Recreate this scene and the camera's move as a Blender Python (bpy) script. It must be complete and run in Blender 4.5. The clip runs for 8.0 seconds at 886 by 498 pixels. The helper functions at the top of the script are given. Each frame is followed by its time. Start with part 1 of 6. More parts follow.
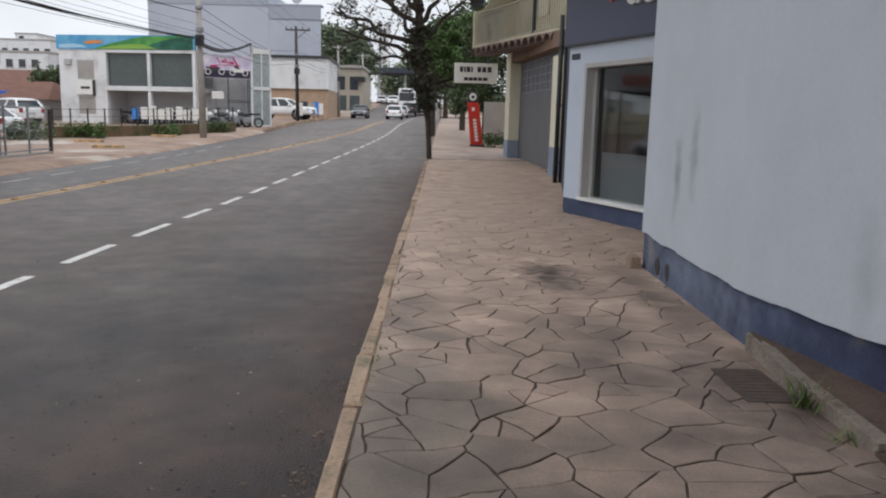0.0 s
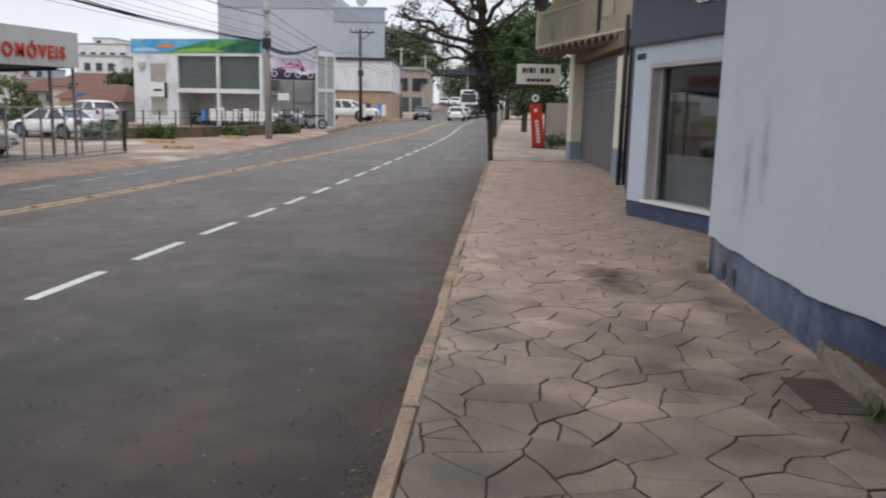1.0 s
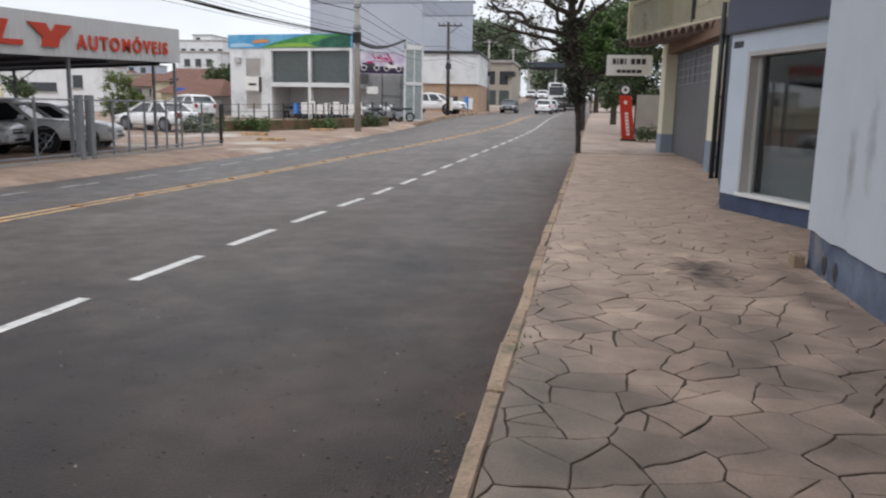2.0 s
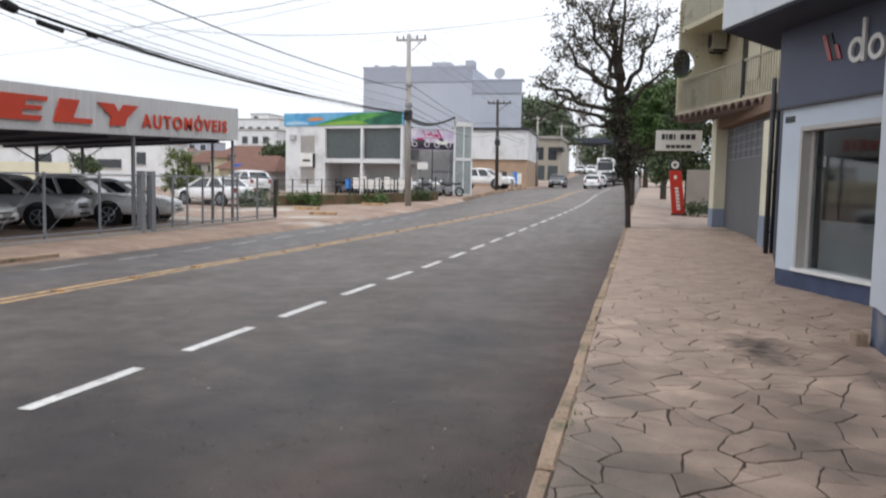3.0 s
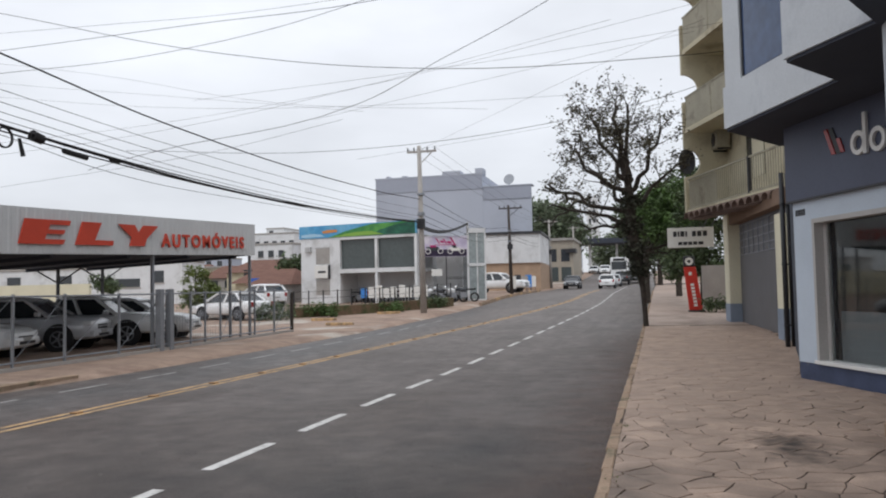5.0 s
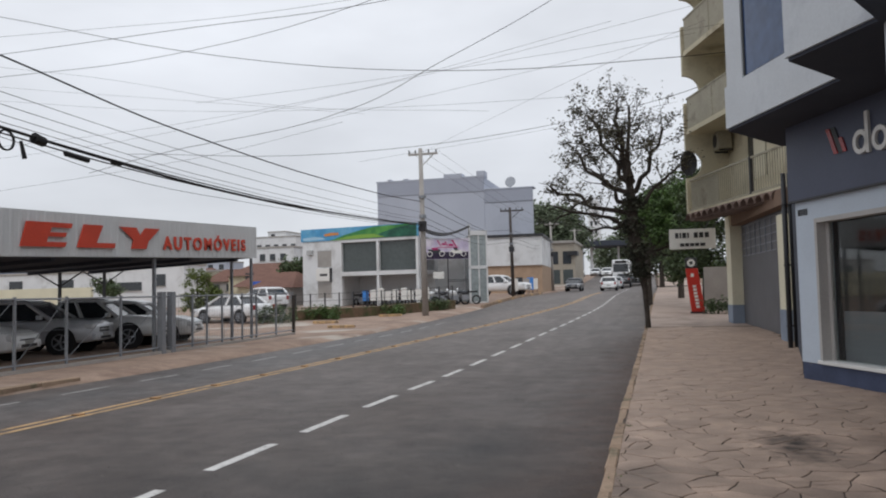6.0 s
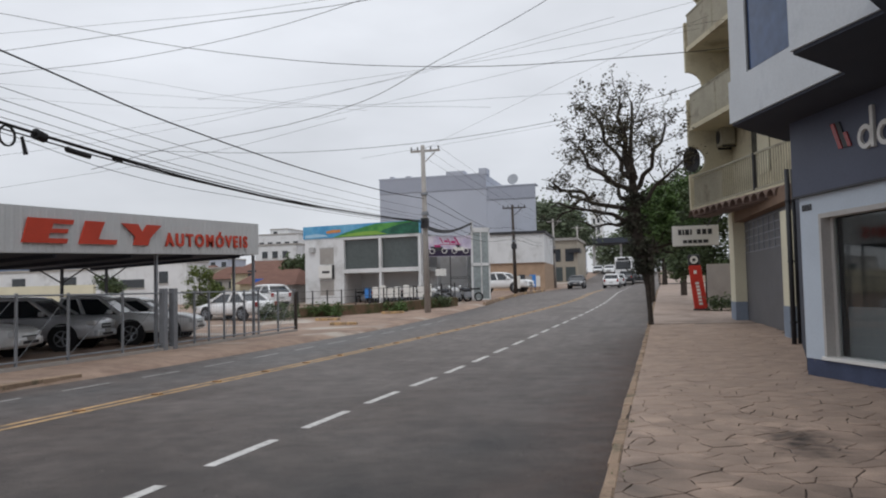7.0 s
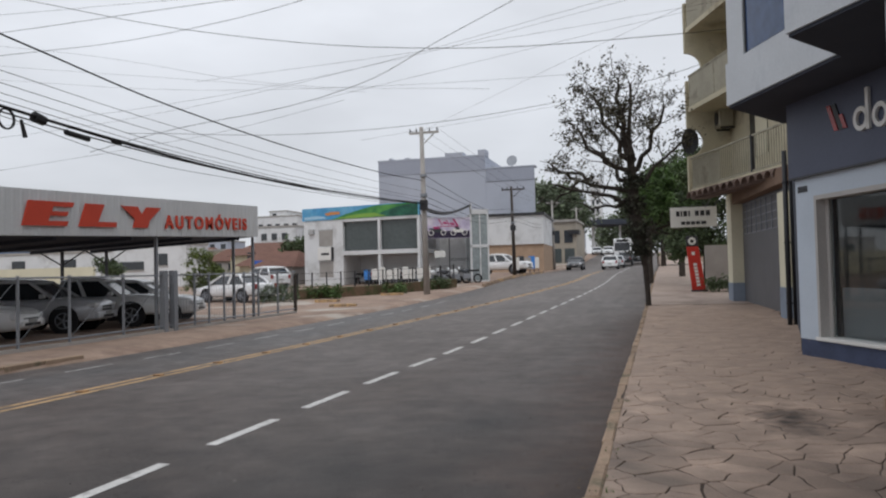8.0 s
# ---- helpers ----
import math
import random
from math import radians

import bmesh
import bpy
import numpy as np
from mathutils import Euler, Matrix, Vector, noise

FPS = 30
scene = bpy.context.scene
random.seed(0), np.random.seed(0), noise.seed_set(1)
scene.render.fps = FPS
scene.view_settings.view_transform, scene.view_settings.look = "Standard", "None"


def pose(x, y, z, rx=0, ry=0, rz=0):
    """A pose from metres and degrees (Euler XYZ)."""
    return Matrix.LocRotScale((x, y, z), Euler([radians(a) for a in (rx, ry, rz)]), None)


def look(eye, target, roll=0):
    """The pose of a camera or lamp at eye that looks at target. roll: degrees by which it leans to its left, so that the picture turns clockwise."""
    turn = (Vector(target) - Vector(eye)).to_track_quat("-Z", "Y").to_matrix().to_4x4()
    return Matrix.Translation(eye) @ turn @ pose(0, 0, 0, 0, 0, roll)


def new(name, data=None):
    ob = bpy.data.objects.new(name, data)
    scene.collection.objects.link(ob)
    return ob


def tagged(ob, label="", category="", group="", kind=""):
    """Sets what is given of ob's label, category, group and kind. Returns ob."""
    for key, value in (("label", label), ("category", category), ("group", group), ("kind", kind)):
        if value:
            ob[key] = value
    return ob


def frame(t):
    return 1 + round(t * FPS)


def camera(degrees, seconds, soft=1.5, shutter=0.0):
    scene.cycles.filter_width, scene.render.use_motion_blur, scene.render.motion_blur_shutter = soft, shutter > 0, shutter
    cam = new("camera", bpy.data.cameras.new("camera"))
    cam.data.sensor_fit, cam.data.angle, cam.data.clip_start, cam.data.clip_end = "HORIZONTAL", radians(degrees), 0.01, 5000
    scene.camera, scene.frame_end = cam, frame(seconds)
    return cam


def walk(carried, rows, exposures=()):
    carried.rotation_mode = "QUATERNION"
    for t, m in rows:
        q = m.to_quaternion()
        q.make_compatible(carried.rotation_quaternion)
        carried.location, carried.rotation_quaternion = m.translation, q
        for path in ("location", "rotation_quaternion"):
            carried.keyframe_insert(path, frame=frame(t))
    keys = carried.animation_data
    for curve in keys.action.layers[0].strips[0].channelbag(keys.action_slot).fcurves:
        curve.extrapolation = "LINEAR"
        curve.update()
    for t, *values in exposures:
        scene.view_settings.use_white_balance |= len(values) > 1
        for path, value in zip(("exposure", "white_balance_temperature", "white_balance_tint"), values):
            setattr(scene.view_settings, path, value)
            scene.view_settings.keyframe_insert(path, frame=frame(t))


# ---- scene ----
cam = camera(59.2, 8.0, soft=2.0, shutter=0.5)
PATH = [
    (0, (-0.057, 0.063, 1.554), (-0.032, 2.036, 1.227), 1.4),
    (0.5, (-0.057, 0.073, 1.548), (-0.085, 2.048, 1.229), 1.5),
    (1, (-0.059, 0.08, 1.547), (-0.188, 2.049, 1.22), 1.4),
    (1.5, (-0.061, 0.081, 1.55), (-0.322, 2.032, 1.194), 0.8),
    (1.7, (-0.069, 0.073, 1.526), (-0.362, 2.018, 1.165), 1.0),
    (2.8, (-0.067, 0.052, 1.488), (-0.528, 1.987, 1.278), 1.3),
    (3, (-0.072, 0.055, 1.5), (-0.545, 1.992, 1.337), 1.2),
    (3.5, (-0.07, 0.024, 1.512), (-0.564, 1.962, 1.474), 0.5),
    (4, (-0.082, 0.023, 1.508), (-0.586, 1.957, 1.56), -0.4),
    (4.5, (-0.077, -0.006, 1.515), (-0.585, 1.927, 1.606), -0.9),
    (6, (-0.088, 0.019, 1.475), (-0.603, 1.948, 1.591), -1.3),
    (6.5, (-0.086, 0.011, 1.454), (-0.602, 1.94, 1.569), -1.2),
    (7, (-0.098, 0.074, 1.447), (-0.619, 2.001, 1.557), -1.3),
    (7.5, (-0.089, 0.023, 1.448), (-0.612, 1.95, 1.561), -1.2),
    (8, (-0.056, -0.016, 1.449), (-0.577, 1.914, 1.512), -1.4),
]
walk(cam, [(t, look(eye, target, roll)) for t, eye, target, roll in PATH],
     [(0, 0.42), (1.5, 0.43), (2.8, 0.66), (3.5, 0.63), (4.5, 0.38), (5.8, 0.12), (6.5, 0.05), (8, 0.05)])

# ---- world and light: an overcast midday ----
world = bpy.data.worlds.new("overcast_sky")
scene.world = world
world.use_nodes = True
wn, wl = world.node_tree.nodes, world.node_tree.links
wn.clear()
w_out = wn.new("ShaderNodeOutputWorld")
w_bg = wn.new("ShaderNodeBackground")
w_sky = wn.new("ShaderNodeTexSky")
w_sky.sky_type = "NISHITA"
w_sky.sun_disc = False
w_sky.sun_elevation = radians(52)
w_sky.sun_rotation = radians(200)
w_tc = wn.new("ShaderNodeTexCoord")
w_sep = wn.new("ShaderNodeSeparateXYZ")
w_ramp = wn.new("ShaderNodeValToRGB")
w_ramp.color_ramp.elements[0].position, w_ramp.color_ramp.elements[0].color = 0.0, (0.8, 0.83, 0.89, 1)
w_ramp.color_ramp.elements[1].position, w_ramp.color_ramp.elements[1].color = 1.0, (1.42, 1.47, 1.57, 1)
w_map = wn.new("ShaderNodeMapping")
w_map.inputs["Scale"].default_value = (1.2, 1.2, 3.5)
w_noise = wn.new("ShaderNodeTexNoise")
w_noise.inputs["Scale"].default_value = 2.2
w_noise.inputs["Detail"].default_value = 5
w_cl = wn.new("ShaderNodeMapRange")
w_cl.inputs["From Min"].default_value, w_cl.inputs["From Max"].default_value = 0.3, 0.7
w_cl.inputs["To Min"].default_value, w_cl.inputs["To Max"].default_value = 0.86, 1.1
w_mul = wn.new("ShaderNodeVectorMath")
w_mul.operation = "SCALE"
w_mix = wn.new("ShaderNodeMix")
w_mix.data_type = "RGBA"
w_mix.inputs["Factor"].default_value = 0.94
w_dim = wn.new("ShaderNodeVectorMath")
w_dim.operation = "SCALE"
w_dim.inputs["Scale"].default_value = 0.12
wl.new(w_tc.outputs["Generated"], w_sep.inputs[0])
wl.new(w_sep.outputs["Z"], w_ramp.inputs[0])
wl.new(w_tc.outputs["Generated"], w_map.inputs[0])
wl.new(w_map.outputs[0], w_noise.inputs["Vector"])
wl.new(w_noise.outputs[0], w_cl.inputs["Value"])
wl.new(w_ramp.outputs[0], w_mul.inputs[0])
wl.new(w_cl.outputs[0], w_mul.inputs["Scale"])
wl.new(w_sky.outputs[0], w_dim.inputs[0])
wl.new(w_dim.outputs[0], w_mix.inputs["A"])
wl.new(w_mul.outputs[0], w_mix.inputs["B"])
wl.new(w_mix.outputs["Result"], w_bg.inputs["Color"])
w_bg.inputs["Strength"].default_value = 0.78
wl.new(w_bg.outputs[0], w_out.inputs[0])
sun = new("sun", bpy.data.lights.new("sun", "SUN"))
sun.data.energy, sun.data.angle, sun.data.color = 0.6, radians(25), (1, 0.96, 0.9)
sun.matrix_world = look((0, 0, 60), (-12, 40, 0))


# ---- materials ----
def mat(name, base, rough=0.8, var=0.12, scale=2.0, fine=45.0, bump=0.15, metal=0.0, rnd=0.0, island=0.0, spec=0.4, stain=None, stain_scale=0.6, stain_at=(0.52, 0.68), coat=0.0, size=1.0):
    m = bpy.data.materials.new(name)
    m.use_nodes = True
    n, l = m.node_tree.nodes, m.node_tree.links
    b = n["Principled BSDF"]
    g = n.new("ShaderNodeNewGeometry")
    n1, n2 = n.new("ShaderNodeTexNoise"), n.new("ShaderNodeTexNoise")
    n1.inputs["Scale"].default_value, n1.inputs["Detail"].default_value = scale, 4
    n2.inputs["Scale"].default_value, n2.inputs["Detail"].default_value = fine, 3
    l.new(g.outputs["Position"], n1.inputs["Vector"])
    l.new(g.outputs["Position"], n2.inputs["Vector"])
    add = n.new("ShaderNodeMath")
    add.operation = "ADD"
    l.new(n1.outputs[0], add.inputs[0])
    l.new(n2.outputs[0], add.inputs[1])
    mr = n.new("ShaderNodeMapRange")
    mr.inputs["From Min"].default_value, mr.inputs["From Max"].default_value = 0.7, 1.3
    mr.inputs["To Min"].default_value, mr.inputs["To Max"].default_value = 1 - var, 1 + var
    l.new(add.outputs[0], mr.inputs["Value"])
    last = mr.outputs[0]
    for amount, source in ((rnd, "rnd"), (island, "island")):
        if amount:
            src = n.new("ShaderNodeObjectInfo").outputs["Random"] if source == "rnd" else g.outputs["Random Per Island"]
            r = n.new("ShaderNodeMapRange")
            r.inputs["To Min"].default_value, r.inputs["To Max"].default_value = 1 - amount, 1 + amount
            l.new(src, r.inputs["Value"])
            mm = n.new("ShaderNodeMath")
            mm.operation = "MULTIPLY"
            l.new(last, mm.inputs[0])
            l.new(r.outputs[0], mm.inputs[1])
            last = mm.outputs[0]
    colour = n.new("ShaderNodeRGB")
    colour.outputs[0].default_value = (*base, 1)
    col = colour.outputs[0]
    if stain:
        n3 = n.new("ShaderNodeTexNoise")
        n3.inputs["Scale"].default_value, n3.inputs["Detail"].default_value = stain_scale, 6
        n3.inputs["Roughness"].default_value = 0.65
        l.new(g.outputs["Position"], n3.inputs["Vector"])
        s = n.new("ShaderNodeMapRange")
        s.inputs["From Min"].default_value, s.inputs["From Max"].default_value = stain_at
        l.new(n3.outputs[0], s.inputs["Value"])
        mx = n.new("ShaderNodeMix")
        mx.data_type = "RGBA"
        mx.inputs["B"].default_value = (*stain, 1)
        l.new(s.outputs[0], mx.inputs["Factor"])
        l.new(col, mx.inputs["A"])
        col = mx.outputs["Result"]
    sc = n.new("ShaderNodeVectorMath")
    sc.operation = "SCALE"
    l.new(col, sc.inputs[0])
    l.new(last, sc.inputs["Scale"])
    l.new(sc.outputs[0], b.inputs["Base Color"])
    b.inputs["Roughness"].default_value = rough
    b.inputs["Metallic"].default_value = metal
    b.inputs["Specular IOR Level"].default_value = spec
    b.inputs["Coat Weight"].default_value = coat
    if bump:
        bp = n.new("ShaderNodeBump")
        bp.inputs["Strength"].default_value = bump
        bp.inputs["Distance"].default_value = 0.01 * size
        l.new(add.outputs[0], bp.inputs["Height"])
        l.new(bp.outputs[0], b.inputs["Normal"])
    return m


def glass_mat(name, tint, rough=0.03):
    m = bpy.data.materials.new(name)
    m.use_nodes = True
    b = m.node_tree.nodes["Principled BSDF"]
    b.inputs["Base Color"].default_value = (*tint, 1)
    b.inputs["Transmission Weight"].default_value = 1
    b.inputs["Roughness"].default_value = rough
    b.inputs["IOR"].default_value = 1.45
    return m


def plain(name, base, rough=0.6, metal=0.0, coat=0.0):
    return mat(name, base, rough, var=0.06, scale=3, fine=30, bump=0.0, metal=metal, coat=coat)


def two_tone(name, a, b, scale, at, rough=0.8, bump=0.2, stretch=(1, 1, 1), fine=70.0, var=0.15, third=None, third_scale=0.3, third_at=(0.5, 0.65)):
    """Two colours in stretched patches, with a grain on both."""
    m = mat(name, a, rough, var, 3.0, fine, bump)
    n, l = m.node_tree.nodes, m.node_tree.links
    g = next(x for x in n if x.bl_idname == "ShaderNodeNewGeometry")
    mp = n.new("ShaderNodeMapping")
    mp.inputs["Scale"].default_value = stretch
    l.new(g.outputs["Position"], mp.inputs[0])
    t = n.new("ShaderNodeTexNoise")
    t.inputs["Scale"].default_value, t.inputs["Detail"].default_value, t.inputs["Roughness"].default_value = scale, 6, 0.6
    l.new(mp.outputs[0], t.inputs["Vector"])
    s = n.new("ShaderNodeMapRange")
    s.inputs["From Min"].default_value, s.inputs["From Max"].default_value = at
    l.new(t.outputs[0], s.inputs["Value"])
    mx = n.new("ShaderNodeMix")
    mx.data_type = "RGBA"
    mx.inputs["A"].default_value, mx.inputs["B"].default_value = (*a, 1), (*b, 1)
    l.new(s.outputs[0], mx.inputs["Factor"])
    col = mx.outputs["Result"]
    if third:
        t2 = n.new("ShaderNodeTexNoise")
        t2.inputs["Scale"].default_value, t2.inputs["Detail"].default_value = third_scale, 5
        l.new(g.outputs["Position"], t2.inputs["Vector"])
        s2 = n.new("ShaderNodeMapRange")
        s2.inputs["From Min"].default_value, s2.inputs["From Max"].default_value = third_at
        l.new(t2.outputs[0], s2.inputs["Value"])
        mx2 = n.new("ShaderNodeMix")
        mx2.data_type = "RGBA"
        mx2.inputs["B"].default_value = (*third, 1)
        l.new(s2.outputs[0], mx2.inputs["Factor"])
        l.new(col, mx2.inputs["A"])
        col = mx2.outputs["Result"]
    sc = next(x for x in n if x.bl_idname == "ShaderNodeVectorMath")
    l.new(col, sc.inputs[0])
    return m


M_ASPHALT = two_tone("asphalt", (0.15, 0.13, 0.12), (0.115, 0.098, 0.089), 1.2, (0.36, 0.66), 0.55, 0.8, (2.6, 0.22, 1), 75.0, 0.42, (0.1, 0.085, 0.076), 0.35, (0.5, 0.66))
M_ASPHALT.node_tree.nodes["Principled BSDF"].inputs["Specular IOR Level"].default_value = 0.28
M_EARTH = mat("bare_earth", (0.2, 0.13, 0.09), 0.95, 0.25, 0.8, 30, 0.5, stain=(0.07, 0.09, 0.03))
M_MORTAR = mat("paving_joint_mortar", (0.06, 0.043, 0.033), 0.95, 0.3, 3, 60, 0.5)
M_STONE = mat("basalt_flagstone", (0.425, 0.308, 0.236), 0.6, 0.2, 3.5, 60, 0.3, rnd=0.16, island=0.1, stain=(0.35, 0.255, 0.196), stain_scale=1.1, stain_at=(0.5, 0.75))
M_KERB = mat("kerb_stone", (0.33, 0.235, 0.165), 0.9, 0.25, 5, 50, 0.5, rnd=0.15, stain=(0.12, 0.11, 0.07), stain_scale=2.5)
M_PAVE_FAR = two_tone("worn_concrete_apron", (0.33, 0.24, 0.185), (0.23, 0.16, 0.125), 0.7, (0.4, 0.65), 0.92, 0.3, (1, 1, 1), 40.0, 0.2, (0.42, 0.37, 0.32), 0.25, (0.55, 0.62))
M_WHITE_LINE = mat("white_road_paint", (0.6, 0.59, 0.57), 0.8, 0.2, 4, 50, 0.2, stain=(0.28, 0.27, 0.26), stain_scale=7, stain_at=(0.52, 0.72))
M_OLD_LINE = mat("worn_white_road_paint", (0.38, 0.37, 0.36), 0.85, 0.25, 4, 50, 0.2, stain=(0.18, 0.175, 0.17), stain_scale=5)
M_YELLOW = mat("yellow_road_paint", (0.52, 0.34, 0.17), 0.85, 0.25, 4, 50, 0.2, stain=(0.17, 0.14, 0.11), stain_scale=3.5, stain_at=(0.47, 0.68))
M_STUD = plain("road_stud", (0.33, 0.19, 0.09), 0.7)
M_WALL = two_tone("pale_blue_grey_plaster", (0.47, 0.5, 0.54), (0.44, 0.467, 0.502), 0.6, (0.4, 0.7), 0.85, 0.07, (1.5, 1.5, 0.7), 35.0, 0.04)
M_PLINTH = two_tone("slate_blue_paint", (0.055, 0.07, 0.125), (0.038, 0.048, 0.085), 1.2, (0.42, 0.66), 0.8, 0.35, (1, 1, 1.5), 40.0, 0.18, (0.19, 0.17, 0.15), 1.6, (0.6, 0.72))
M_SHOPWALL = mat("light_blue_shop_paint", (0.5, 0.56, 0.63), 0.75, 0.06, 1.5, 40, 0.12)
M_FASCIA = mat("dark_grey_sign_panel", (0.072, 0.083, 0.125), 0.55, 0.1, 1.0, 30, 0.05)
M_WHITE = mat("white_painted_plaster", (0.68, 0.69, 0.7), 0.8, 0.06, 1.2, 30, 0.12, stain=(0.5, 0.5, 0.5), stain_scale=0.7)
# darker bluish copy of the white plaster; the bays' shade is in the colour
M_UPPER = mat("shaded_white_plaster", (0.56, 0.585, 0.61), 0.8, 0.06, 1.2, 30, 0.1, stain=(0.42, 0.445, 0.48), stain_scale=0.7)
M_CREAM = mat("cream_plaster", (0.56, 0.51, 0.37), 0.85, 0.1, 1.0, 30, 0.2, stain=(0.36, 0.31, 0.22), stain_scale=0.8)
M_CREAM_LIGHT = mat("pale_yellow_plaster", (0.66, 0.62, 0.47), 0.85, 0.08, 1.0, 30, 0.2)
M_BALC = mat("weathered_balcony_panel", (0.36, 0.335, 0.26), 0.85, 0.18, 1.4, 30, 0.2, stain=(0.2, 0.18, 0.14), stain_scale=1.4)
M_TILE = mat("brown_clay_tile", (0.17, 0.12, 0.1), 0.9, 0.3, 3, 30, 0.3, rnd=0.2)
M_SHUTTER = mat("dark_grey_shutter", (0.12, 0.118, 0.126), 0.55, 0.1, 2, 30, 0.1, spec=0.5)
M_DARK = plain("dark_metal", (0.03, 0.03, 0.034), 0.5)
M_BLACK = plain("black_rubber", (0.018, 0.018, 0.02), 0.75)
M_STEEL = mat("galvanised_steel", (0.25, 0.265, 0.29), 0.5, 0.15, 3, 30, 0.05, metal=0.4)
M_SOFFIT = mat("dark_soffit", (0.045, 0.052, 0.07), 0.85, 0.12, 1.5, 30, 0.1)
M_GREY_BLDG = mat("blue_grey_render", (0.42, 0.45, 0.52), 0.85, 0.05, 0.25, 10, 0.1, stain=(0.37, 0.395, 0.46), stain_scale=0.12)
M_CONCRETE = mat("grey_concrete", (0.36, 0.34, 0.32), 0.9, 0.15, 1.5, 30, 0.3)
M_RED = mat("red_paint", (0.5, 0.03, 0.018), 0.5, 0.08, 2, 30, 0.0)
M_SIGNRED = mat("red_sign_paint", (0.55, 0.055, 0.025), 0.6, 0.1, 1.5, 30, 0.0)
M_SIGNWHITE = mat("white_sign_panel", (0.72, 0.71, 0.68), 0.6, 0.06, 2, 30, 0.0)
M_RIBBED = mat("pale_ribbed_sheet", (0.56, 0.57, 0.58), 0.55, 0.06, 1, 20, 0.05)
M_ROOFTILE = mat("red_clay_roof", (0.15, 0.075, 0.055), 0.9, 0.25, 2, 20, 0.3)
M_BARK = mat("dark_bark", (0.045, 0.036, 0.03), 0.95, 0.35, 6, 40, 0.8)
M_LEAF = mat("dry_olive_leaf", (0.075, 0.068, 0.045), 0.7, 0.3, 1.2, 8, 0.0, island=0.5)
M_LEAF_G = mat("green_leaf", (0.065, 0.115, 0.03), 0.65, 0.35, 0.8, 8, 0.0, island=0.5)
# leaf green for the far trees, with distance haze put into the colour
M_LEAF_FAR = mat("hazed_green_leaf", (0.115, 0.145, 0.088), 0.7, 0.3, 0.5, 6, 0.0, island=0.45)
M_LEAF_Y = mat("yellow_green_leaf", (0.1, 0.13, 0.03), 0.65, 0.35, 0.8, 8, 0.0, island=0.5)
M_LEAF_D = mat("dark_green_leaf", (0.066, 0.094, 0.04), 0.65, 0.35, 0.8, 8, 0.0, island=0.5)
M_GRASS = mat("verge_grass", (0.09, 0.13, 0.035), 0.8, 0.3, 2, 20, 0.0, island=0.4)
M_WINDOW = mat("dark_window_glass", (0.035, 0.04, 0.046), 0.12, 0.15, 0.6, 5, 0.0, spec=0.6)
M_WINDOW_G = mat("grey_reflective_glass", (0.07, 0.085, 0.085), 0.25, 0.15, 0.5, 5, 0.0, spec=0.6)
M_BLUEGLASS = mat("blue_tinted_glass", (0.045, 0.08, 0.17), 0.12, 0.25, 0.8, 5, 0.0, spec=0.4)
M_PANE = glass_mat("clear_shop_glass", (0.82, 0.86, 0.86))
M_ALU = plain("aluminium_frame", (0.42, 0.42, 0.42), 0.45, 0.3)
M_CAR_WHITE = plain("white_car_paint", (0.8, 0.81, 0.82), 0.28, 0.0, 0.6)
M_CAR_SILVER = plain("silver_car_paint", (0.76, 0.78, 0.8), 0.3, 0.0, 0.6)
M_CAR_GREY = plain("grey_car_paint", (0.6, 0.62, 0.66), 0.28, 0.1, 0.7)
M_CAR_DARK = plain("dark_car_paint", (0.05, 0.055, 0.065), 0.3, 0.2, 0.6)
M_LAMP = plain("headlamp_lens", (0.72, 0.74, 0.76), 0.12, 0.0)
M_TAIL = plain("tail_lamp_lens", (0.3, 0.02, 0.02), 0.2)
M_CABLE = plain("black_cable", (0.02, 0.02, 0.022), 0.7)
M_REVEAL = mat("beige_stone_reveal", (0.44, 0.42, 0.4), 0.8, 0.08, 2, 30, 0.1)
# sky reflection put into the base colour, so the glazing looks pale
M_PALE_GLASS = mat("pale_reflective_glass", (0.3, 0.34, 0.35), 0.15, 0.2, 0.5, 5, 0.0, spec=0.6)
# near-black for the whole room: its dimness is put into the colour
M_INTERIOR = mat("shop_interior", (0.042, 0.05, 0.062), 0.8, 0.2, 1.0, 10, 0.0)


# ---- helpers of this scene ----
def gz(x, y):
    """Height of the pavements: level near the shop, then rising along the street."""
    y = min(y, 150)
    u = y - 14
    if u <= 0:
        return 0.0
    z = 0.03 * u * u / (u + 6) if y < 60 else 1.22 + 0.015 * (y - 60) + 0.04 * max(0, y - 100)
    g = min(1, max(0, (-4 - x) / 9))
    h = min(1, max(0, (y - 28) / 25))
    return z * (1 - 0.7 * g * (1 - h))


def bend(y, rate):
    """Sideways drift of a line of the street that bends to the right."""
    u = max(0, y - 9)
    return rate * u * u / (u + 6)


def thing(name, x, y, z, label, category, group="", turn=0.0):
    ob = new(name)
    ob.empty_display_size = 0.2
    ob.matrix_world = pose(x, y, z, 0, 0, turn)
    return tagged(ob, label, category, group)


def mesh_of(name, bm, material, smooth=False):
    me = bpy.data.meshes.new(name)
    bmesh.ops.recalc_face_normals(bm, faces=bm.faces)
    bm.to_mesh(me)
    bm.free()
    if smooth:
        for p in me.polygons:
            p.use_smooth = True
    me.materials.append(material)
    return me


def part(name, bm, material, parent, label="", smooth=False):
    ob = new(name, mesh_of(name, bm, material, smooth))
    ob.parent = parent
    return tagged(ob, label)


def solid(name, bm, material, label, category, group="", kind="", smooth=False):
    return tagged(new(name, mesh_of(name, bm, material, smooth)), label, category, group, kind)


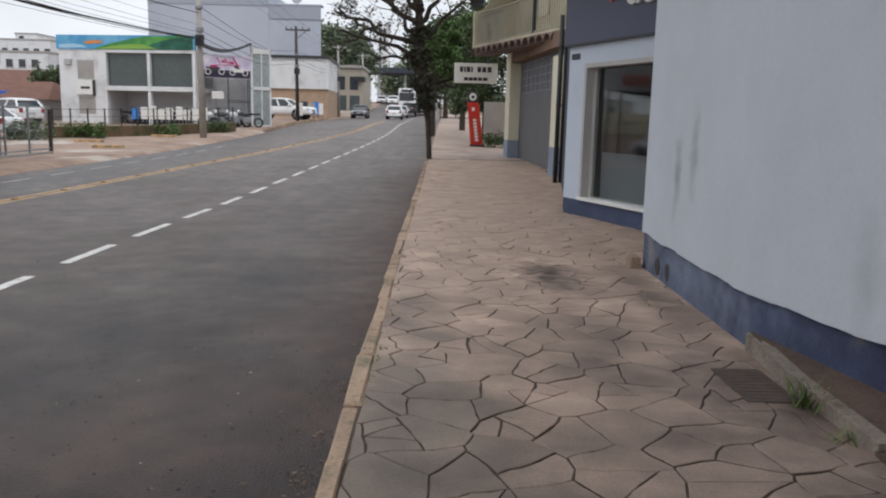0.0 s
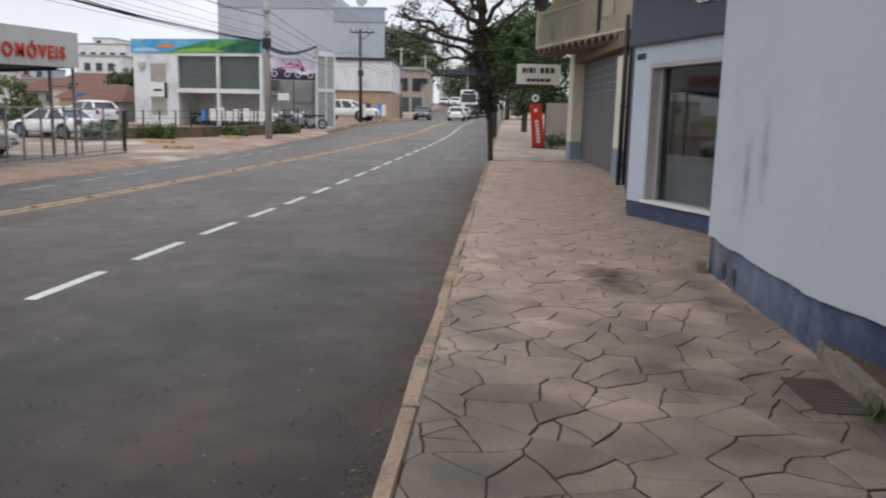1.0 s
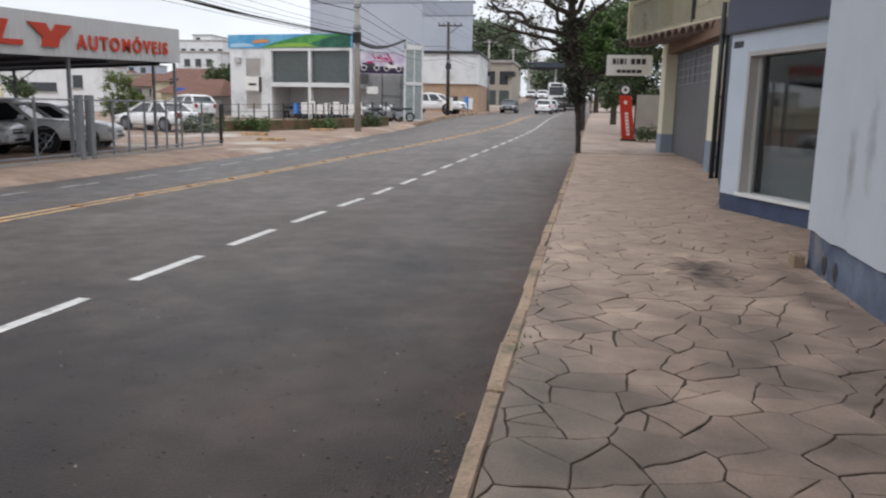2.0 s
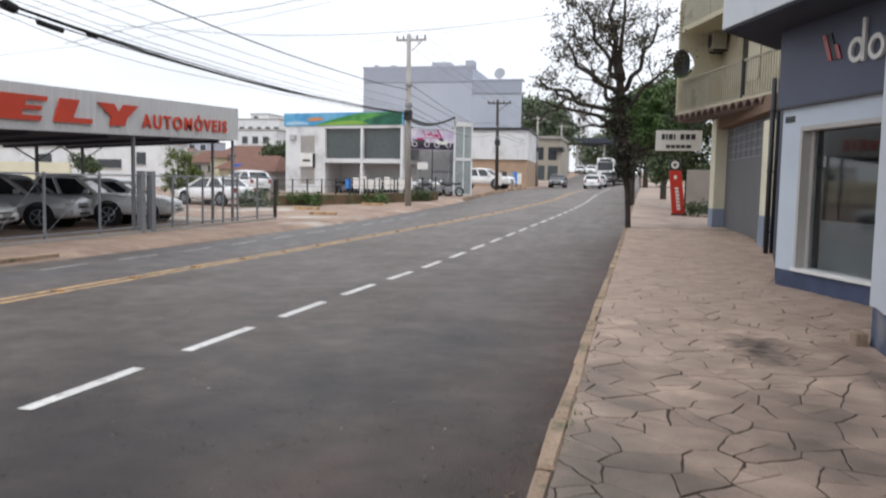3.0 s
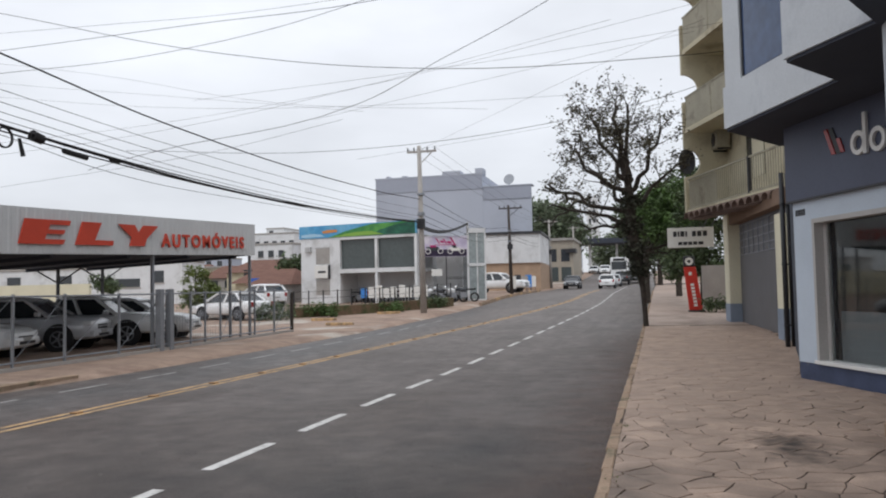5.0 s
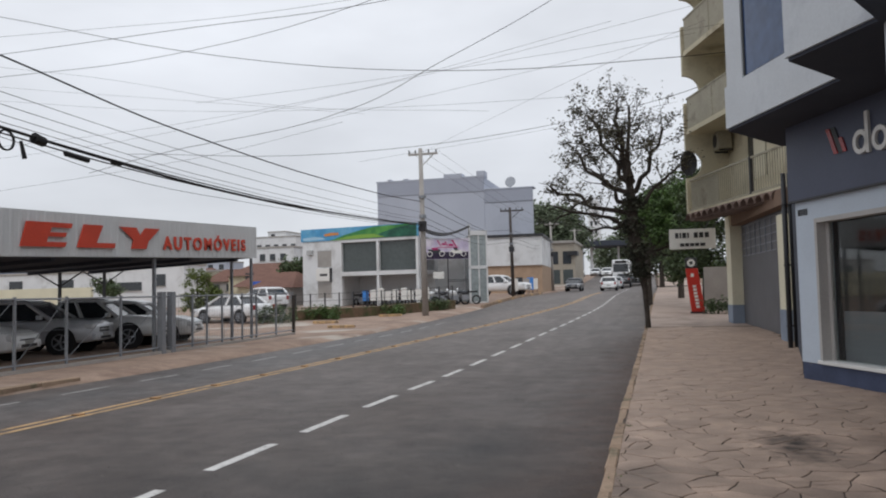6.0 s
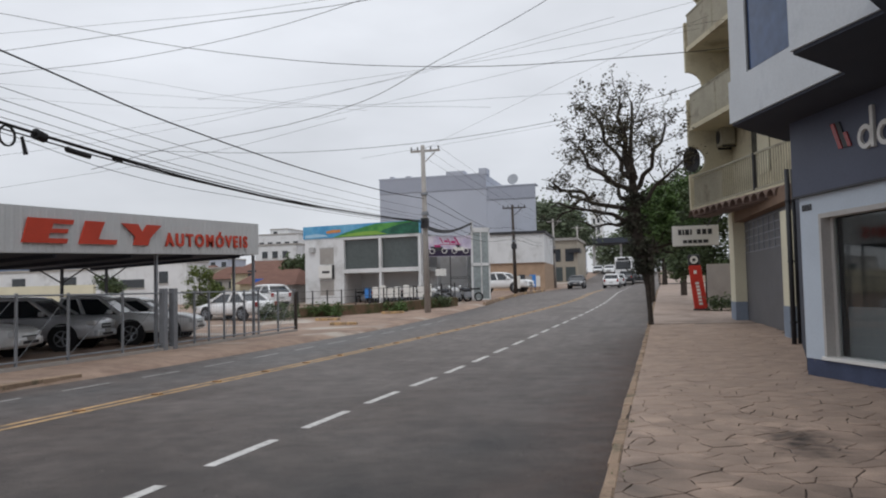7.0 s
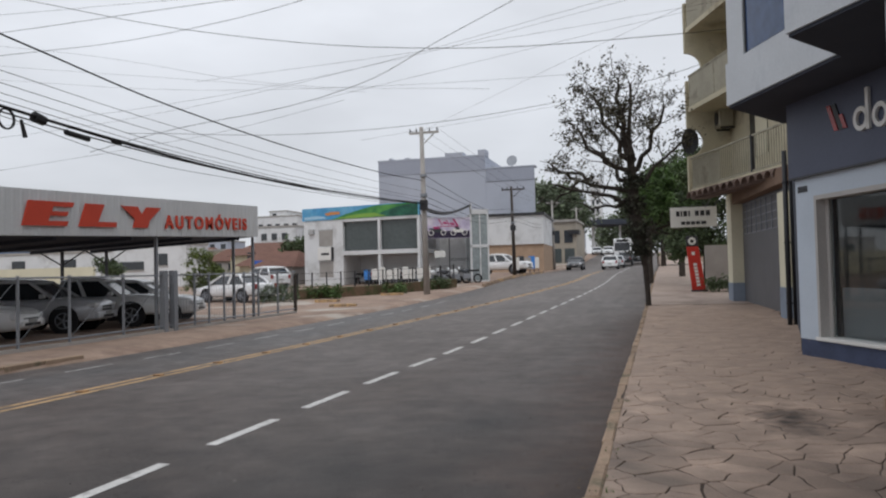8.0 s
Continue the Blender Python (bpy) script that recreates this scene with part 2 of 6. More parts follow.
def box(x0, x1, y0, y1, z0, z1, bevel=0.0, bm=None, turn=None):
    own = bmesh.new()
    r = bmesh.ops.create_cube(own, size=1)
    for v in r["verts"]:
        v.co = Vector((x0 + (v.co.x + 0.5) * (x1 - x0), y0 + (v.co.y + 0.5) * (y1 - y0), z0 + (v.co.z + 0.5) * (z1 - z0)))
    if bevel:
        bmesh.ops.bevel(own, geom=own.edges[:], offset=bevel, segments=2, affect="EDGES", profile=0.6)
    if turn is not None:
        bmesh.ops.transform(own, matrix=turn, verts=own.verts)
    return join(own, bm)


def join(own, bm):
    if bm is None:
        return own
    index = {}
    for v in own.verts:
        index[v] = bm.verts.new(v.co)
    for f in own.faces:
        bm.faces.new([index[v] for v in f.verts])
    own.free()
    return bm


def prism(poly, z0, z1, bm=None):
    """Upright prism on a plan polygon; z0, z1: numbers or functions of x, y."""
    own = bm or bmesh.new()
    f0 = z0 if callable(z0) else (lambda x, y: z0)
    f1 = z1 if callable(z1) else (lambda x, y: z1)
    lo = [own.verts.new((x, y, f0(x, y))) for x, y in poly]
    hi = [own.verts.new((x, y, f1(x, y))) for x, y in poly]
    own.faces.new(lo[::-1])
    own.faces.new(hi)
    k = len(poly)
    for i in range(k):
        own.faces.new([lo[i], lo[(i + 1) % k], hi[(i + 1) % k], hi[i]])
    return own


def rod(a, b, r0, r1=None, n=10, bm=None):
    own = bm or bmesh.new()
    a, b = Vector(a), Vector(b)
    r1 = r0 if r1 is None else r1
    d = (b - a).normalized()
    s = d.orthogonal().normalized()
    t = d.cross(s)
    rings = []
    for p, r in ((a, r0), (b, r1)):
        rings.append([own.verts.new(p + (s * math.cos(2 * math.pi * i / n) + t * math.sin(2 * math.pi * i / n)) * r) for i in range(n)])
    for i in range(n):
        own.faces.new([rings[0][i], rings[0][(i + 1) % n], rings[1][(i + 1) % n], rings[1][i]])
    own.faces.new(rings[0][::-1])
    own.faces.new(rings[1])
    return own


def loft(rings, bm=None):
    own = bm or bmesh.new()
    vs = [[own.verts.new(p) for p in r] for r in rings]
    n = len(vs[0])
    for a, b in zip(vs, vs[1:]):
        for i in range(n):
            own.faces.new([a[i], a[(i + 1) % n], b[(i + 1) % n], b[i]])
    own.faces.new(vs[0][::-1])
    own.faces.new(vs[-1])
    return own


def rsec(x, hw, z0, z1, n=20, e=0.35):
    out = []
    for i in range(n):
        a = 2 * math.pi * i / n
        c, s = math.cos(a), math.sin(a)
        out.append((x, hw * math.copysign(abs(c) ** e, c), (z0 + z1) / 2 + (z1 - z0) / 2 * math.copysign(abs(s) ** e, s)))
    return out


def frame_on(a, b, z):
    """A local frame on an upright face: x along a to b, y into the wall, z up; for parts laid out in face coordinates."""
    a, b = Vector((*a, 0)), Vector((*b, 0))
    d = (b - a).normalized()
    m = Matrix.Identity(4)
    inward = Vector((d.y, -d.x, 0))
    m.col[0][:3], m.col[1][:3], m.col[2][:3], m.col[3][:3] = d, -inward, (0, 0, 1), (a.x, a.y, z)
    return m


def sheet(name, xs, ys, zf, material, label, category):
    """A walkable sheet over the grid given by xs(y) and ys."""
    bm = bmesh.new()
    rows = [[bm.verts.new((x, y, zf(x, y))) for x in xs(y)] for y in ys]
    for r, s in zip(rows, rows[1:]):
        for i in range(len(r) - 1):
            bm.faces.new([r[i], r[i + 1], s[i + 1], s[i]])
    return solid(name, bm, material, label, category, kind="structure", smooth=True)


# ---- ground, road, pavements ----
YS = [-40, -20, -8] + [i * 2.0 for i in range(-2, 30)] + [60 + 6 * i for i in range(24)] + [230, 300, 420]
sheet("ground", lambda y: [-400, -120, -60, -30, -22, -16, -12, -8, -4, 0, 4, 8, 20, 60, 120, 400],
      [-400, -150, -60] + YS + [700, 1200], lambda x, y: min(gz(x, y), 14) - 0.3, M_EARTH, "reddish bare earth ground reaching the horizon", "ground")


def right_edge(y):
    return -0.53 + bend(y, 0.012)


def left_edge(y):
    return -11.1 + bend(min(y, 45), 0.037)


def sweep(y, y0, y1):
    """Smooth way from 0 at y0 to 1 at y1, for lines that swing over and run straight again."""
    t = min(1, max(0, (y - y0) / (y1 - y0)))
    return t * t * (3 - 2 * t)


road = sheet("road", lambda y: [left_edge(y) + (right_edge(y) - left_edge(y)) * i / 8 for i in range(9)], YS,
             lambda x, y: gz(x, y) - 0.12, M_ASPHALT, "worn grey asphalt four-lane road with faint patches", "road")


def stripe(name, x_of, y0, y1, width, material, label, lift=0.004, ragged=0.0):
    bm = bmesh.new()
    k = max(1, int((y1 - y0) / 1.5))
    prev = None
    for i in range(k + 1):
        y = y0 + (y1 - y0) * i / k
        x = x_of(y)
        j = random.uniform(-ragged, ragged)
        pair = [bm.verts.new((x + s * (width / 2) + j, y + random.uniform(-ragged, ragged), gz(x, y) - 0.12 + lift)) for s in (-1, 1)]
        if prev:
            bm.faces.new([prev[0], prev[1], pair[1], pair[0]])
        prev = pair
    ob = part(name, bm, material, road, label)
    return ob


def lane_line(y):
    return -4.15 + 1.36 * sweep(y, 8, 48)


def centre_line(y):
    return -8.0 + 3.2 * sweep(y, 11, 54)


def bay_line(y):
    return -10.12 + bend(y, 0.05)


y = 2.5
while y < 95:
    stripe("lane_dash", lane_line, y, y + 1.3, 0.12, M_WHITE_LINE, "white painted lane dash", ragged=0.008)
    y += 2.035
for side in (-0.11, 0.11):
    stripe("centre_line", lambda y, s=side: centre_line(y) + s, -10, 75, 0.1, M_YELLOW, "worn yellow centre line")
for i in range(14):
    stripe("bay_dash", bay_line, 5.2 + i * 2.1, 6.4 + i * 2.1, 0.09, M_OLD_LINE, "faded white dash", ragged=0.01)
stud = None
for i in range(26):
    y = 4.1 + i * 1.78
    bm = box(-0.07, 0.07, -0.06, 0.06, 0, 0.025, 0.01)
    if stud is None:
        stud = part("road_stud", bm, M_STUD, road, "yellow plastic road stud")
    else:
        bm.free()
        stud2 = new("road_stud", stud.data)
        stud2.parent = road
        tagged(stud2, "yellow plastic road stud")
        stud2.matrix_world = pose(centre_line(y), y, gz(centre_line(y), y) - 0.118)
stud.matrix_world = pose(centre_line(2.3), 2.3, -0.118)

# bed under the flagstones, and the pavement across the road
sheet("pavement_bed", lambda y: [right_edge(y) + 0.06, 0.4, 1.4, 2.4, 3.4, 6.0], [y for y in YS if y < 200], lambda x, y: gz(x, y) - 0.011,
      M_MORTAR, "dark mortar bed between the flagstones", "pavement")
sheet("pavement_far", lambda y: [-40, -24, -19, -16, -14.5, -13.2, -12.4, left_edge(y) - 0.5, left_edge(y) - 0.02, left_edge(y) + 0.04], [y for y in YS if y < 200],
      lambda x, y: gz(x, y) - (0.0 if x < left_edge(y) - 0.3 else 0.14 if x > left_edge(y) else (0.01 if 3 < y < 12.7 else 0.085)), M_PAVE_FAR,
      "worn reddish concrete pavement and driveway apron", "pavement")
sheet("pavement_beyond", lambda y: [right_edge(y) + 0.09, 0.4, 1.4, 2.4, 3.4, 6.0], [26.6, 28, 32, 36, 42, 50, 60, 80, 100, 130, 150, 190], lambda x, y: gz(x, y) - 0.004,
      mat("worn_tan_concrete", (0.37, 0.285, 0.235), 0.7, 0.18, 1.2, 30, 0.2, stain=(0.19, 0.145, 0.115), stain_scale=0.5), "worn tan pavement beyond the flagstones", "pavement")


def part_w(name, bm, material, parent, label="", smooth=False):
    """A part given in world coordinates, under a thing that stands somewhere."""
    inv = parent.matrix_basis.inverted()
    if parent.parent:
        inv = inv @ parent.parent.matrix_basis.inverted()
    bmesh.ops.transform(bm, matrix=inv, verts=bm.verts)
    return part(name, bm, material, parent, label, smooth)


def on_face(m, u0, u1, o0, o1, z0, z1, bevel=0.0, bm=None):
    """A box in face coordinates: u along, o outwards, z up."""
    return box(u0, u1, o0, o1, z0, z1, bevel, bm, m)


def ring(cx, cz, r, w, o0, o1, n=24, bm=None, sx=1.0):
    own = bm or bmesh.new()
    loops = []
    for rad, o in ((r, o0), (r, o1), (r - w, o1), (r - w, o0)):
        loops.append([own.verts.new((cx + sx * rad * math.cos(2 * math.pi * i / n), o, cz + rad * math.sin(2 * math.pi * i / n))) for i in range(n)])
    for a in range(4):
        p, q = loops[a], loops[(a + 1) % 4]
        for i in range(n):
            own.faces.new([p[i], p[(i + 1) % n], q[(i + 1) % n], q[i]])
    return own


def disc(c, axis, r, depth, n=20, bm=None):
    c, a = Vector(c), Vector(axis).normalized()
    return rod(c - a * depth / 2, c + a * depth / 2, r, r, n, bm)


# ---- corner building with the shop ----
SHOP_A, SHOP_B = (4.2, 8.5), (2.2, 13.7)
corner = thing("corner_building", 4.5, 8.5, 0, "pale blue-grey corner building with a shop and jutting upper bays", "building")
# the run behind the camera, down to y -14, is unseen and added
WALL = [(2.18, 5.42), (2.23, 8.52), (4.42, 8.64), (4.42, 8.3), (6.5, 8.3), (7.0, 3.0), (7.5, -14.0), (4.2, -14.0), (3.4, 0.0), (2.46, 4.19)]
def densify(poly, step):
    out = []
    for (x0, y0), (x1, y1) in zip(poly, poly[1:] + poly[:1]):
        n = max(1, int(math.hypot(x1 - x0, y1 - y0) / step))
        out += [(x0 + (x1 - x0) * k / n, y0 + (y1 - y0) * k / n) for k in range(n)]
    return out


part_w("wall", prism(densify(WALL, 0.06), lambda x, y: 0.385 + 0.03 * noise.noise(Vector((x * 2, y * 2, 0))) + 0.014 * noise.noise(Vector((x * 14, y * 14, 4))), 4.1), M_WALL, corner, "pale blue-grey stained plaster wall")
PL = [(2.205, 5.43), (2.255, 8.5), (4.5, 8.62), (4.6, 8.2), (6.5, 8.2), (7.0, 3.0), (7.5, -14.0), (4.225, -14.0), (3.425, 0.0), (2.485, 4.2)]
part_w("plinth", prism(PL, -0.06, 0.4), M_PLINTH, corner, "slate-blue painted plinth with scuffs")
for yv in (7.9, 7.55):
    bm = bmesh.new()
    n = 14
    vs = [bm.verts.new((2.243, yv + 0.085 * math.cos(2 * math.pi * i / n), 0.13 + 0.1 * math.sin(2 * math.pi * i / n))) for i in range(n)]
    vo = [bm.verts.new((2.236, yv + 0.07 * math.cos(2 * math.pi * i / n), 0.13 + 0.085 * math.sin(2 * math.pi * i / n))) for i in range(n)]
    for i in range(n):
        bm.faces.new([vs[i], vs[(i + 1) % n], vo[(i + 1) % n], vo[i]])
    bm.faces.new(vo)
    part_w("vent", bm, M_DARK, corner, "dark oval vent in the plinth")
F = frame_on(SHOP_A, SHOP_B, 0)
U = 5.57
# shop front: plinth, pier, lintel round one long window
part_w("shop_plinth", on_face(F, 0.1, U, -0.3, -0.012, -0.06, 0.27), M_PLINTH, corner, "slate-blue shop plinth")
part_w("shop_pier", on_face(F, U - 0.52, U, -0.3, 0, 0.27, 2.84), M_SHOPWALL, corner, "light blue shop pier")
part_w("shop_lintel", on_face(F, 0.1, U - 0.52, -0.3, 0, 2.52, 2.84), M_SHOPWALL, corner, "light blue shop lintel")
win = part_w("window", on_face(F, 0.1, U - 0.46, -0.3, 0.03, 0.27, 0.325, 0.008), M_SIGNWHITE, corner, "shop window with a pale stone sill")
for nm, bm in (("window_frame", on_face(F, U - 0.58, U - 0.52, -0.22, 0.012, 0.325, 2.52)), ("window_frame", on_face(F, 0.1, U - 0.58, -0.22, 0.012, 2.45, 2.52)),
               ("window_frame", on_face(F, U - 0.65, U - 0.58, -0.2, -0.14, 0.325, 2.45)), ("window_frame", on_face(F, 2.3, 2.36, -0.2, -0.14, 0.325, 2.45))):
    part_w(nm, bm, M_REVEAL, win, "beige stone window reveal")
g = part_w("pane", on_face(F, 0.1, U - 0.65, -0.176, -0.168, 0.325, 2.45), M_PANE, win, "clear shop glass")
g.visible_shadow = False
fas = part_w("fascia", on_face(F, 0.05, U + 0.06, -0.3, 0.07, 2.84, 4.1), M_FASCIA, corner, "dark grey sign fascia")
part_w("fascia_edge", on_face(F, 0.05, U + 0.065, 0.02, 0.08, 2.82, 2.85), M_DARK, fas, "dark lower trim")
# sign shapes
for bm, mm, lb in ((box(0, 0.09, 0, 0.02, -0.2, 0.2, 0, None, pose(0, 0, 0, 0, 0, 0)), M_TAIL, "dark red slanted mark"), (box(0.12, 0.22, 0, 0.02, -0.2, 0.2), M_DARK, "black slanted mark"),
                   (box(0.22, 0.3, 0, 0.02, -0.2, 0.02), M_TAIL, "dark red slanted mark")):
    for v in bm.verts:
        v.co.x += -0.45 * v.co.z
    bmesh.ops.transform(bm, matrix=F @ pose(4.42, 0.07, 3.6, 0, 0, 180) @ pose(0, -0.022, 0), verts=bm.verts)
    part_w("sign_mark", bm, mm, fas, lb)
bm = ring(3.68, 3.46, 0.17, 0.065, 0.075, 0.12, 24, None, 0.95)
box(3.5, 3.565, 0.075, 0.12, 3.29, 3.86, 0, bm)
bmesh.ops.transform(bm, matrix=F, verts=bm.verts)
part_w("sign_shape", bm, M_SIGNWHITE, fas, "white rounded sign shape")
bm = ring(3.27, 3.44, 0.17, 0.065, 0.075, 0.12, 24, None, 0.95)
bmesh.ops.transform(bm, matrix=F, verts=bm.verts)
part_w("sign_shape", bm, M_SIGNWHITE, fas, "white ring sign shape")
part_w("sign_shape", on_face(F, 2.95, 3.02, 0.075, 0.12, 3.26, 3.84), M_SIGNWHITE, fas, "white bar sign shape")
for k in range(4):
    part_w("number_bar", on_face(F, U - 0.13 - 0.07 * k, U - 0.085 - 0.07 * k, 0.0, 0.012, 2.6, 2.7), M_DARK, corner, "small dark bar")
# shop interior
inner = part_w("shop_floor", prism([(2.6, 13.7), (4.6, 9.0), (9.5, 11.0), (9.5, 15.8), (3.2, 14.4)], 0.0, 0.1), M_CONCRETE, corner, "grey tiled shop floor")
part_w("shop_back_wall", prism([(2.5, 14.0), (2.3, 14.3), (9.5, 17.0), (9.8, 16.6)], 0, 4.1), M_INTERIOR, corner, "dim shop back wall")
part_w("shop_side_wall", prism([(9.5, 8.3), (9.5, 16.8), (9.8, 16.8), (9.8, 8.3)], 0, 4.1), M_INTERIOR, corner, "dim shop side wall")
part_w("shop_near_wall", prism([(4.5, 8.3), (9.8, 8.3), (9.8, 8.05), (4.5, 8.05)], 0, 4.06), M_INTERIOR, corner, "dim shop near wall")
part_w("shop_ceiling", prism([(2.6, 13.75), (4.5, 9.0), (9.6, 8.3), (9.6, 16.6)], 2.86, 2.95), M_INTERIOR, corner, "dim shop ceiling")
for k in range(5):
    part_w("shelf", box(5.4, 8.9, 14.3, 14.7, 0.5 + 0.42 * k, 0.54 + 0.42 * k, 0, None, pose(0, 0, 0, 0, 0, 0)), M_CONCRETE, corner, "shop shelf")
# added panel: the lower glass's pavement reflection is put into its colour
part_w("reflection_panel", on_face(F, 0.4, U - 0.66, -0.36, -0.32, 0.1, 1.08), mat("blue_grey_panel", (0.17, 0.185, 0.195), 0.6, 0.1, 1, 20, 0), corner, "added low panel standing in for the pavement's reflection in the glass")
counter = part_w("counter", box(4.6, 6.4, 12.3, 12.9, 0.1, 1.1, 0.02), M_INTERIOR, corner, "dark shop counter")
part_w("counter_top", box(4.55, 6.45, 12.25, 12.95, 1.1, 1.14, 0.01), M_ALU, counter, "pale counter top")
# upper storeys: saw-tooth bays; those below y 5 unseen, added to block sky
A, B, C, D, E2, G = (1.23, 13.6), (2.3, 10.7), (1.52, 9.6), (2.15, 8.4), (1.55, 7.3), (2.5, 5.2)
PLAN = [A, B, C, D, E2, G, (1.6, 4.0), (2.5, 1.9), (1.6, 0.7), (2.5, -1.4), (1.6, -2.6), (2.5, -4.7), (1.6, -5.9), (2.5, -14), (7.5, -14), (6.5, 15.6), (2.3, 15.4)]
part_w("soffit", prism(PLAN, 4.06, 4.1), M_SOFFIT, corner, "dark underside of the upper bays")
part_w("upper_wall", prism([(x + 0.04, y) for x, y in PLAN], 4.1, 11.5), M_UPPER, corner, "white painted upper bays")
for a, b in ((B, A), (D, C), (G, E2)):
    FB = frame_on(a, b, 0)
    ln = (Vector(a) - Vector(b)).length
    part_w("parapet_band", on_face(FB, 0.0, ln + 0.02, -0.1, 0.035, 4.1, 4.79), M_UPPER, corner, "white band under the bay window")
    if b == A:
        wb = part_w("bay_window", on_face(FB, 0.05, ln - 0.62, -0.05, 0.0, 4.82, 6.35), M_BLUEGLASS, corner, "blue-tinted bay window")
        for u in (0.05, 0.9, ln - 0.66):
            part_w("mullion", on_face(FB, u, u + 0.035, -0.02, 0.02, 4.82, 6.35), M_DARK, wb, "dark mullion")
        part_w("mullion", on_face(FB, 0.05, ln - 0.62, -0.02, 0.02, 6.31, 6.35), M_DARK, wb, "dark mullion")
        for u in (ln - 0.48,):
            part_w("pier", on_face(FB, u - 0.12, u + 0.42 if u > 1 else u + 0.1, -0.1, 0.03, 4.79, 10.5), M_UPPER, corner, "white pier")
# drain pipes on the far side of the shop
for dx, dy, r in ((0.0, 0.0, 0.055), (0.14, 0.1, 0.045)):
    pipe = thing("drain_pipe", 2.93 + dx, 19.45 + dy, 0.05, "black vertical drain pipe beside the shop", "pipe", "drain pipes")
    part("pipe", rod((0, 0, 0.02), (0, 0, 4.05), r, r, 12), M_DARK, pipe, "", True)
    for z in (0.5, 1.9, 3.3):
        part("bracket", rod((0, 0, z), (0, 0, z + 0.04), r + 0.015, r + 0.015, 12), M_DARK, pipe)
# wall in the soffit's near-black, so the gap's darkness lies in the colour
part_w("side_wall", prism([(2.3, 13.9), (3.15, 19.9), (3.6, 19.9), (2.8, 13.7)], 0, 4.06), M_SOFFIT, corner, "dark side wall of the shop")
bm = prism([(2.19, 5.36), (2.1, 3.6), (2.05, 2.2), (2.96, 2.2), (2.5, 4.2), (2.22, 5.4)], -0.05, lambda x, y: 0.03 + 0.10 * (x < 2.45 and y > 5) + 0.04 * (x > 2.4))
solid("planting_strip", bm, mat("damp_brown_earth", (0.08, 0.052, 0.038), 0.95, 0.3, 4, 40, 0.5), "bare brown earth strip at the foot of the wall", "planter")
bm = bmesh.new()
prism([(2.165, 5.38), (2.255, 5.4), (2.19, 4.5), (2.2, 3.6), (2.1, 3.58), (2.1, 4.5)], -0.03, lambda x, y: 0.125 - 0.03 * (5.4 - y), bm)
solid("concrete_edging", bm, mat("mossy_concrete", (0.2, 0.165, 0.13), 0.95, 0.3, 5, 40, 0.6, stain=(0.1, 0.075, 0.05), stain_scale=3), "chipped concrete edging beside the wall", "edging")
solid("concrete_stub", box(2.1, 2.215, 8.42, 8.66, -0.02, 0.13, 0.02), M_KERB, "small grey concrete stub against the wall", "block")
grate = thing("drain_cover", 1.915, 4.61, 0.0, "rusty brown drain cover set in the flagstones", "drain cover")
M_RUST = mat("rusty_iron", (0.065, 0.046, 0.037), 0.85, 0.3, 6, 60, 0.5)
part("cover_frame", box(-0.155, 0.155, -0.3, 0.3, -0.02, 0.008, 0.003), M_RUST, grate)
for k in range(9):
    part("rib", box(-0.125, 0.125, -0.26 + 0.06 * k, -0.235 + 0.06 * k, 0.0085, 0.0105, 0.0008), M_RUST, grate)

# ---- yellow building with balconies and a garage ----
flats = thing("apartment_building", 6, 22, 0.1, "cream apartment building with balconies over a garage", "building")
part_w("wall", prism([(2.62, 28.6), (3.75, 22.0), (4.2, 15.7), (14, 15.7), (14, 30), (2.75, 30)], 3.9, 14.5), M_CREAM, flats, "cream plaster wall")
part_w("ground_floor", prism([(3.1, 28.4), (3.75, 21.2), (4.0, 15.7), (14, 15.7), (14, 30), (3.1, 30)], -0.1, 3.95), M_CREAM, flats, "cream ground-floor wall")
FG = frame_on((3.1, 21.0), (2.42, 28.6), 0)
LG = 7.63
gar = part_w("garage_door", on_face(FG, 0.5, LG - 0.8, -0.45, -0.38, 0.05, 3.9), M_SHUTTER, flats, "dark grey metal garage door")
for k in range(22):
    part_w("slat", on_face(FG, 0.5, LG - 0.8, -0.38, -0.368, 0.25 + 0.1 * k, 0.335 + 0.1 * k), M_SHUTTER, gar)
for k in range(9):
    part_w("grille_bar", on_face(FG, 0.7 + 0.68 * k, 0.73 + 0.68 * k, -0.38, -0.35, 2.5, 3.5), M_STEEL, gar)
for k in range(5):
    part_w("grille_bar", on_face(FG, 0.5, LG - 0.8, -0.38, -0.355, 2.5 + 0.24 * k, 2.53 + 0.24 * k), M_STEEL, gar)
for u0, u1, zt in ((0.0, 0.55, 3.3), (LG - 0.8, LG, 3.9)):
    part_w("pilaster", on_face(FG, u0, u1, -0.5, 0, 0.9, zt), M_CREAM_LIGHT, flats, "pale yellow pilaster")
    part_w("pilaster_base", on_face(FG, u0 - 0.01, u1 + 0.01, -0.5, 0.012, -0.1, 0.9), mat("grey_blue_base", (0.22, 0.26, 0.32), 0.85, 0.12, 2, 30, 0.2), flats, "grey-blue painted base")
part_w("lintel", on_face(FG, 0.0, LG, -0.5, -0.05, 3.55, 3.95), mat("brown_lintel", (0.2, 0.13, 0.09), 0.9, 0.15, 2, 30, 0.2), flats, "brown lintel")
FBAL = frame_on((3.98, 20.0), (1.26, 28.0), 0)
LB = 8.45
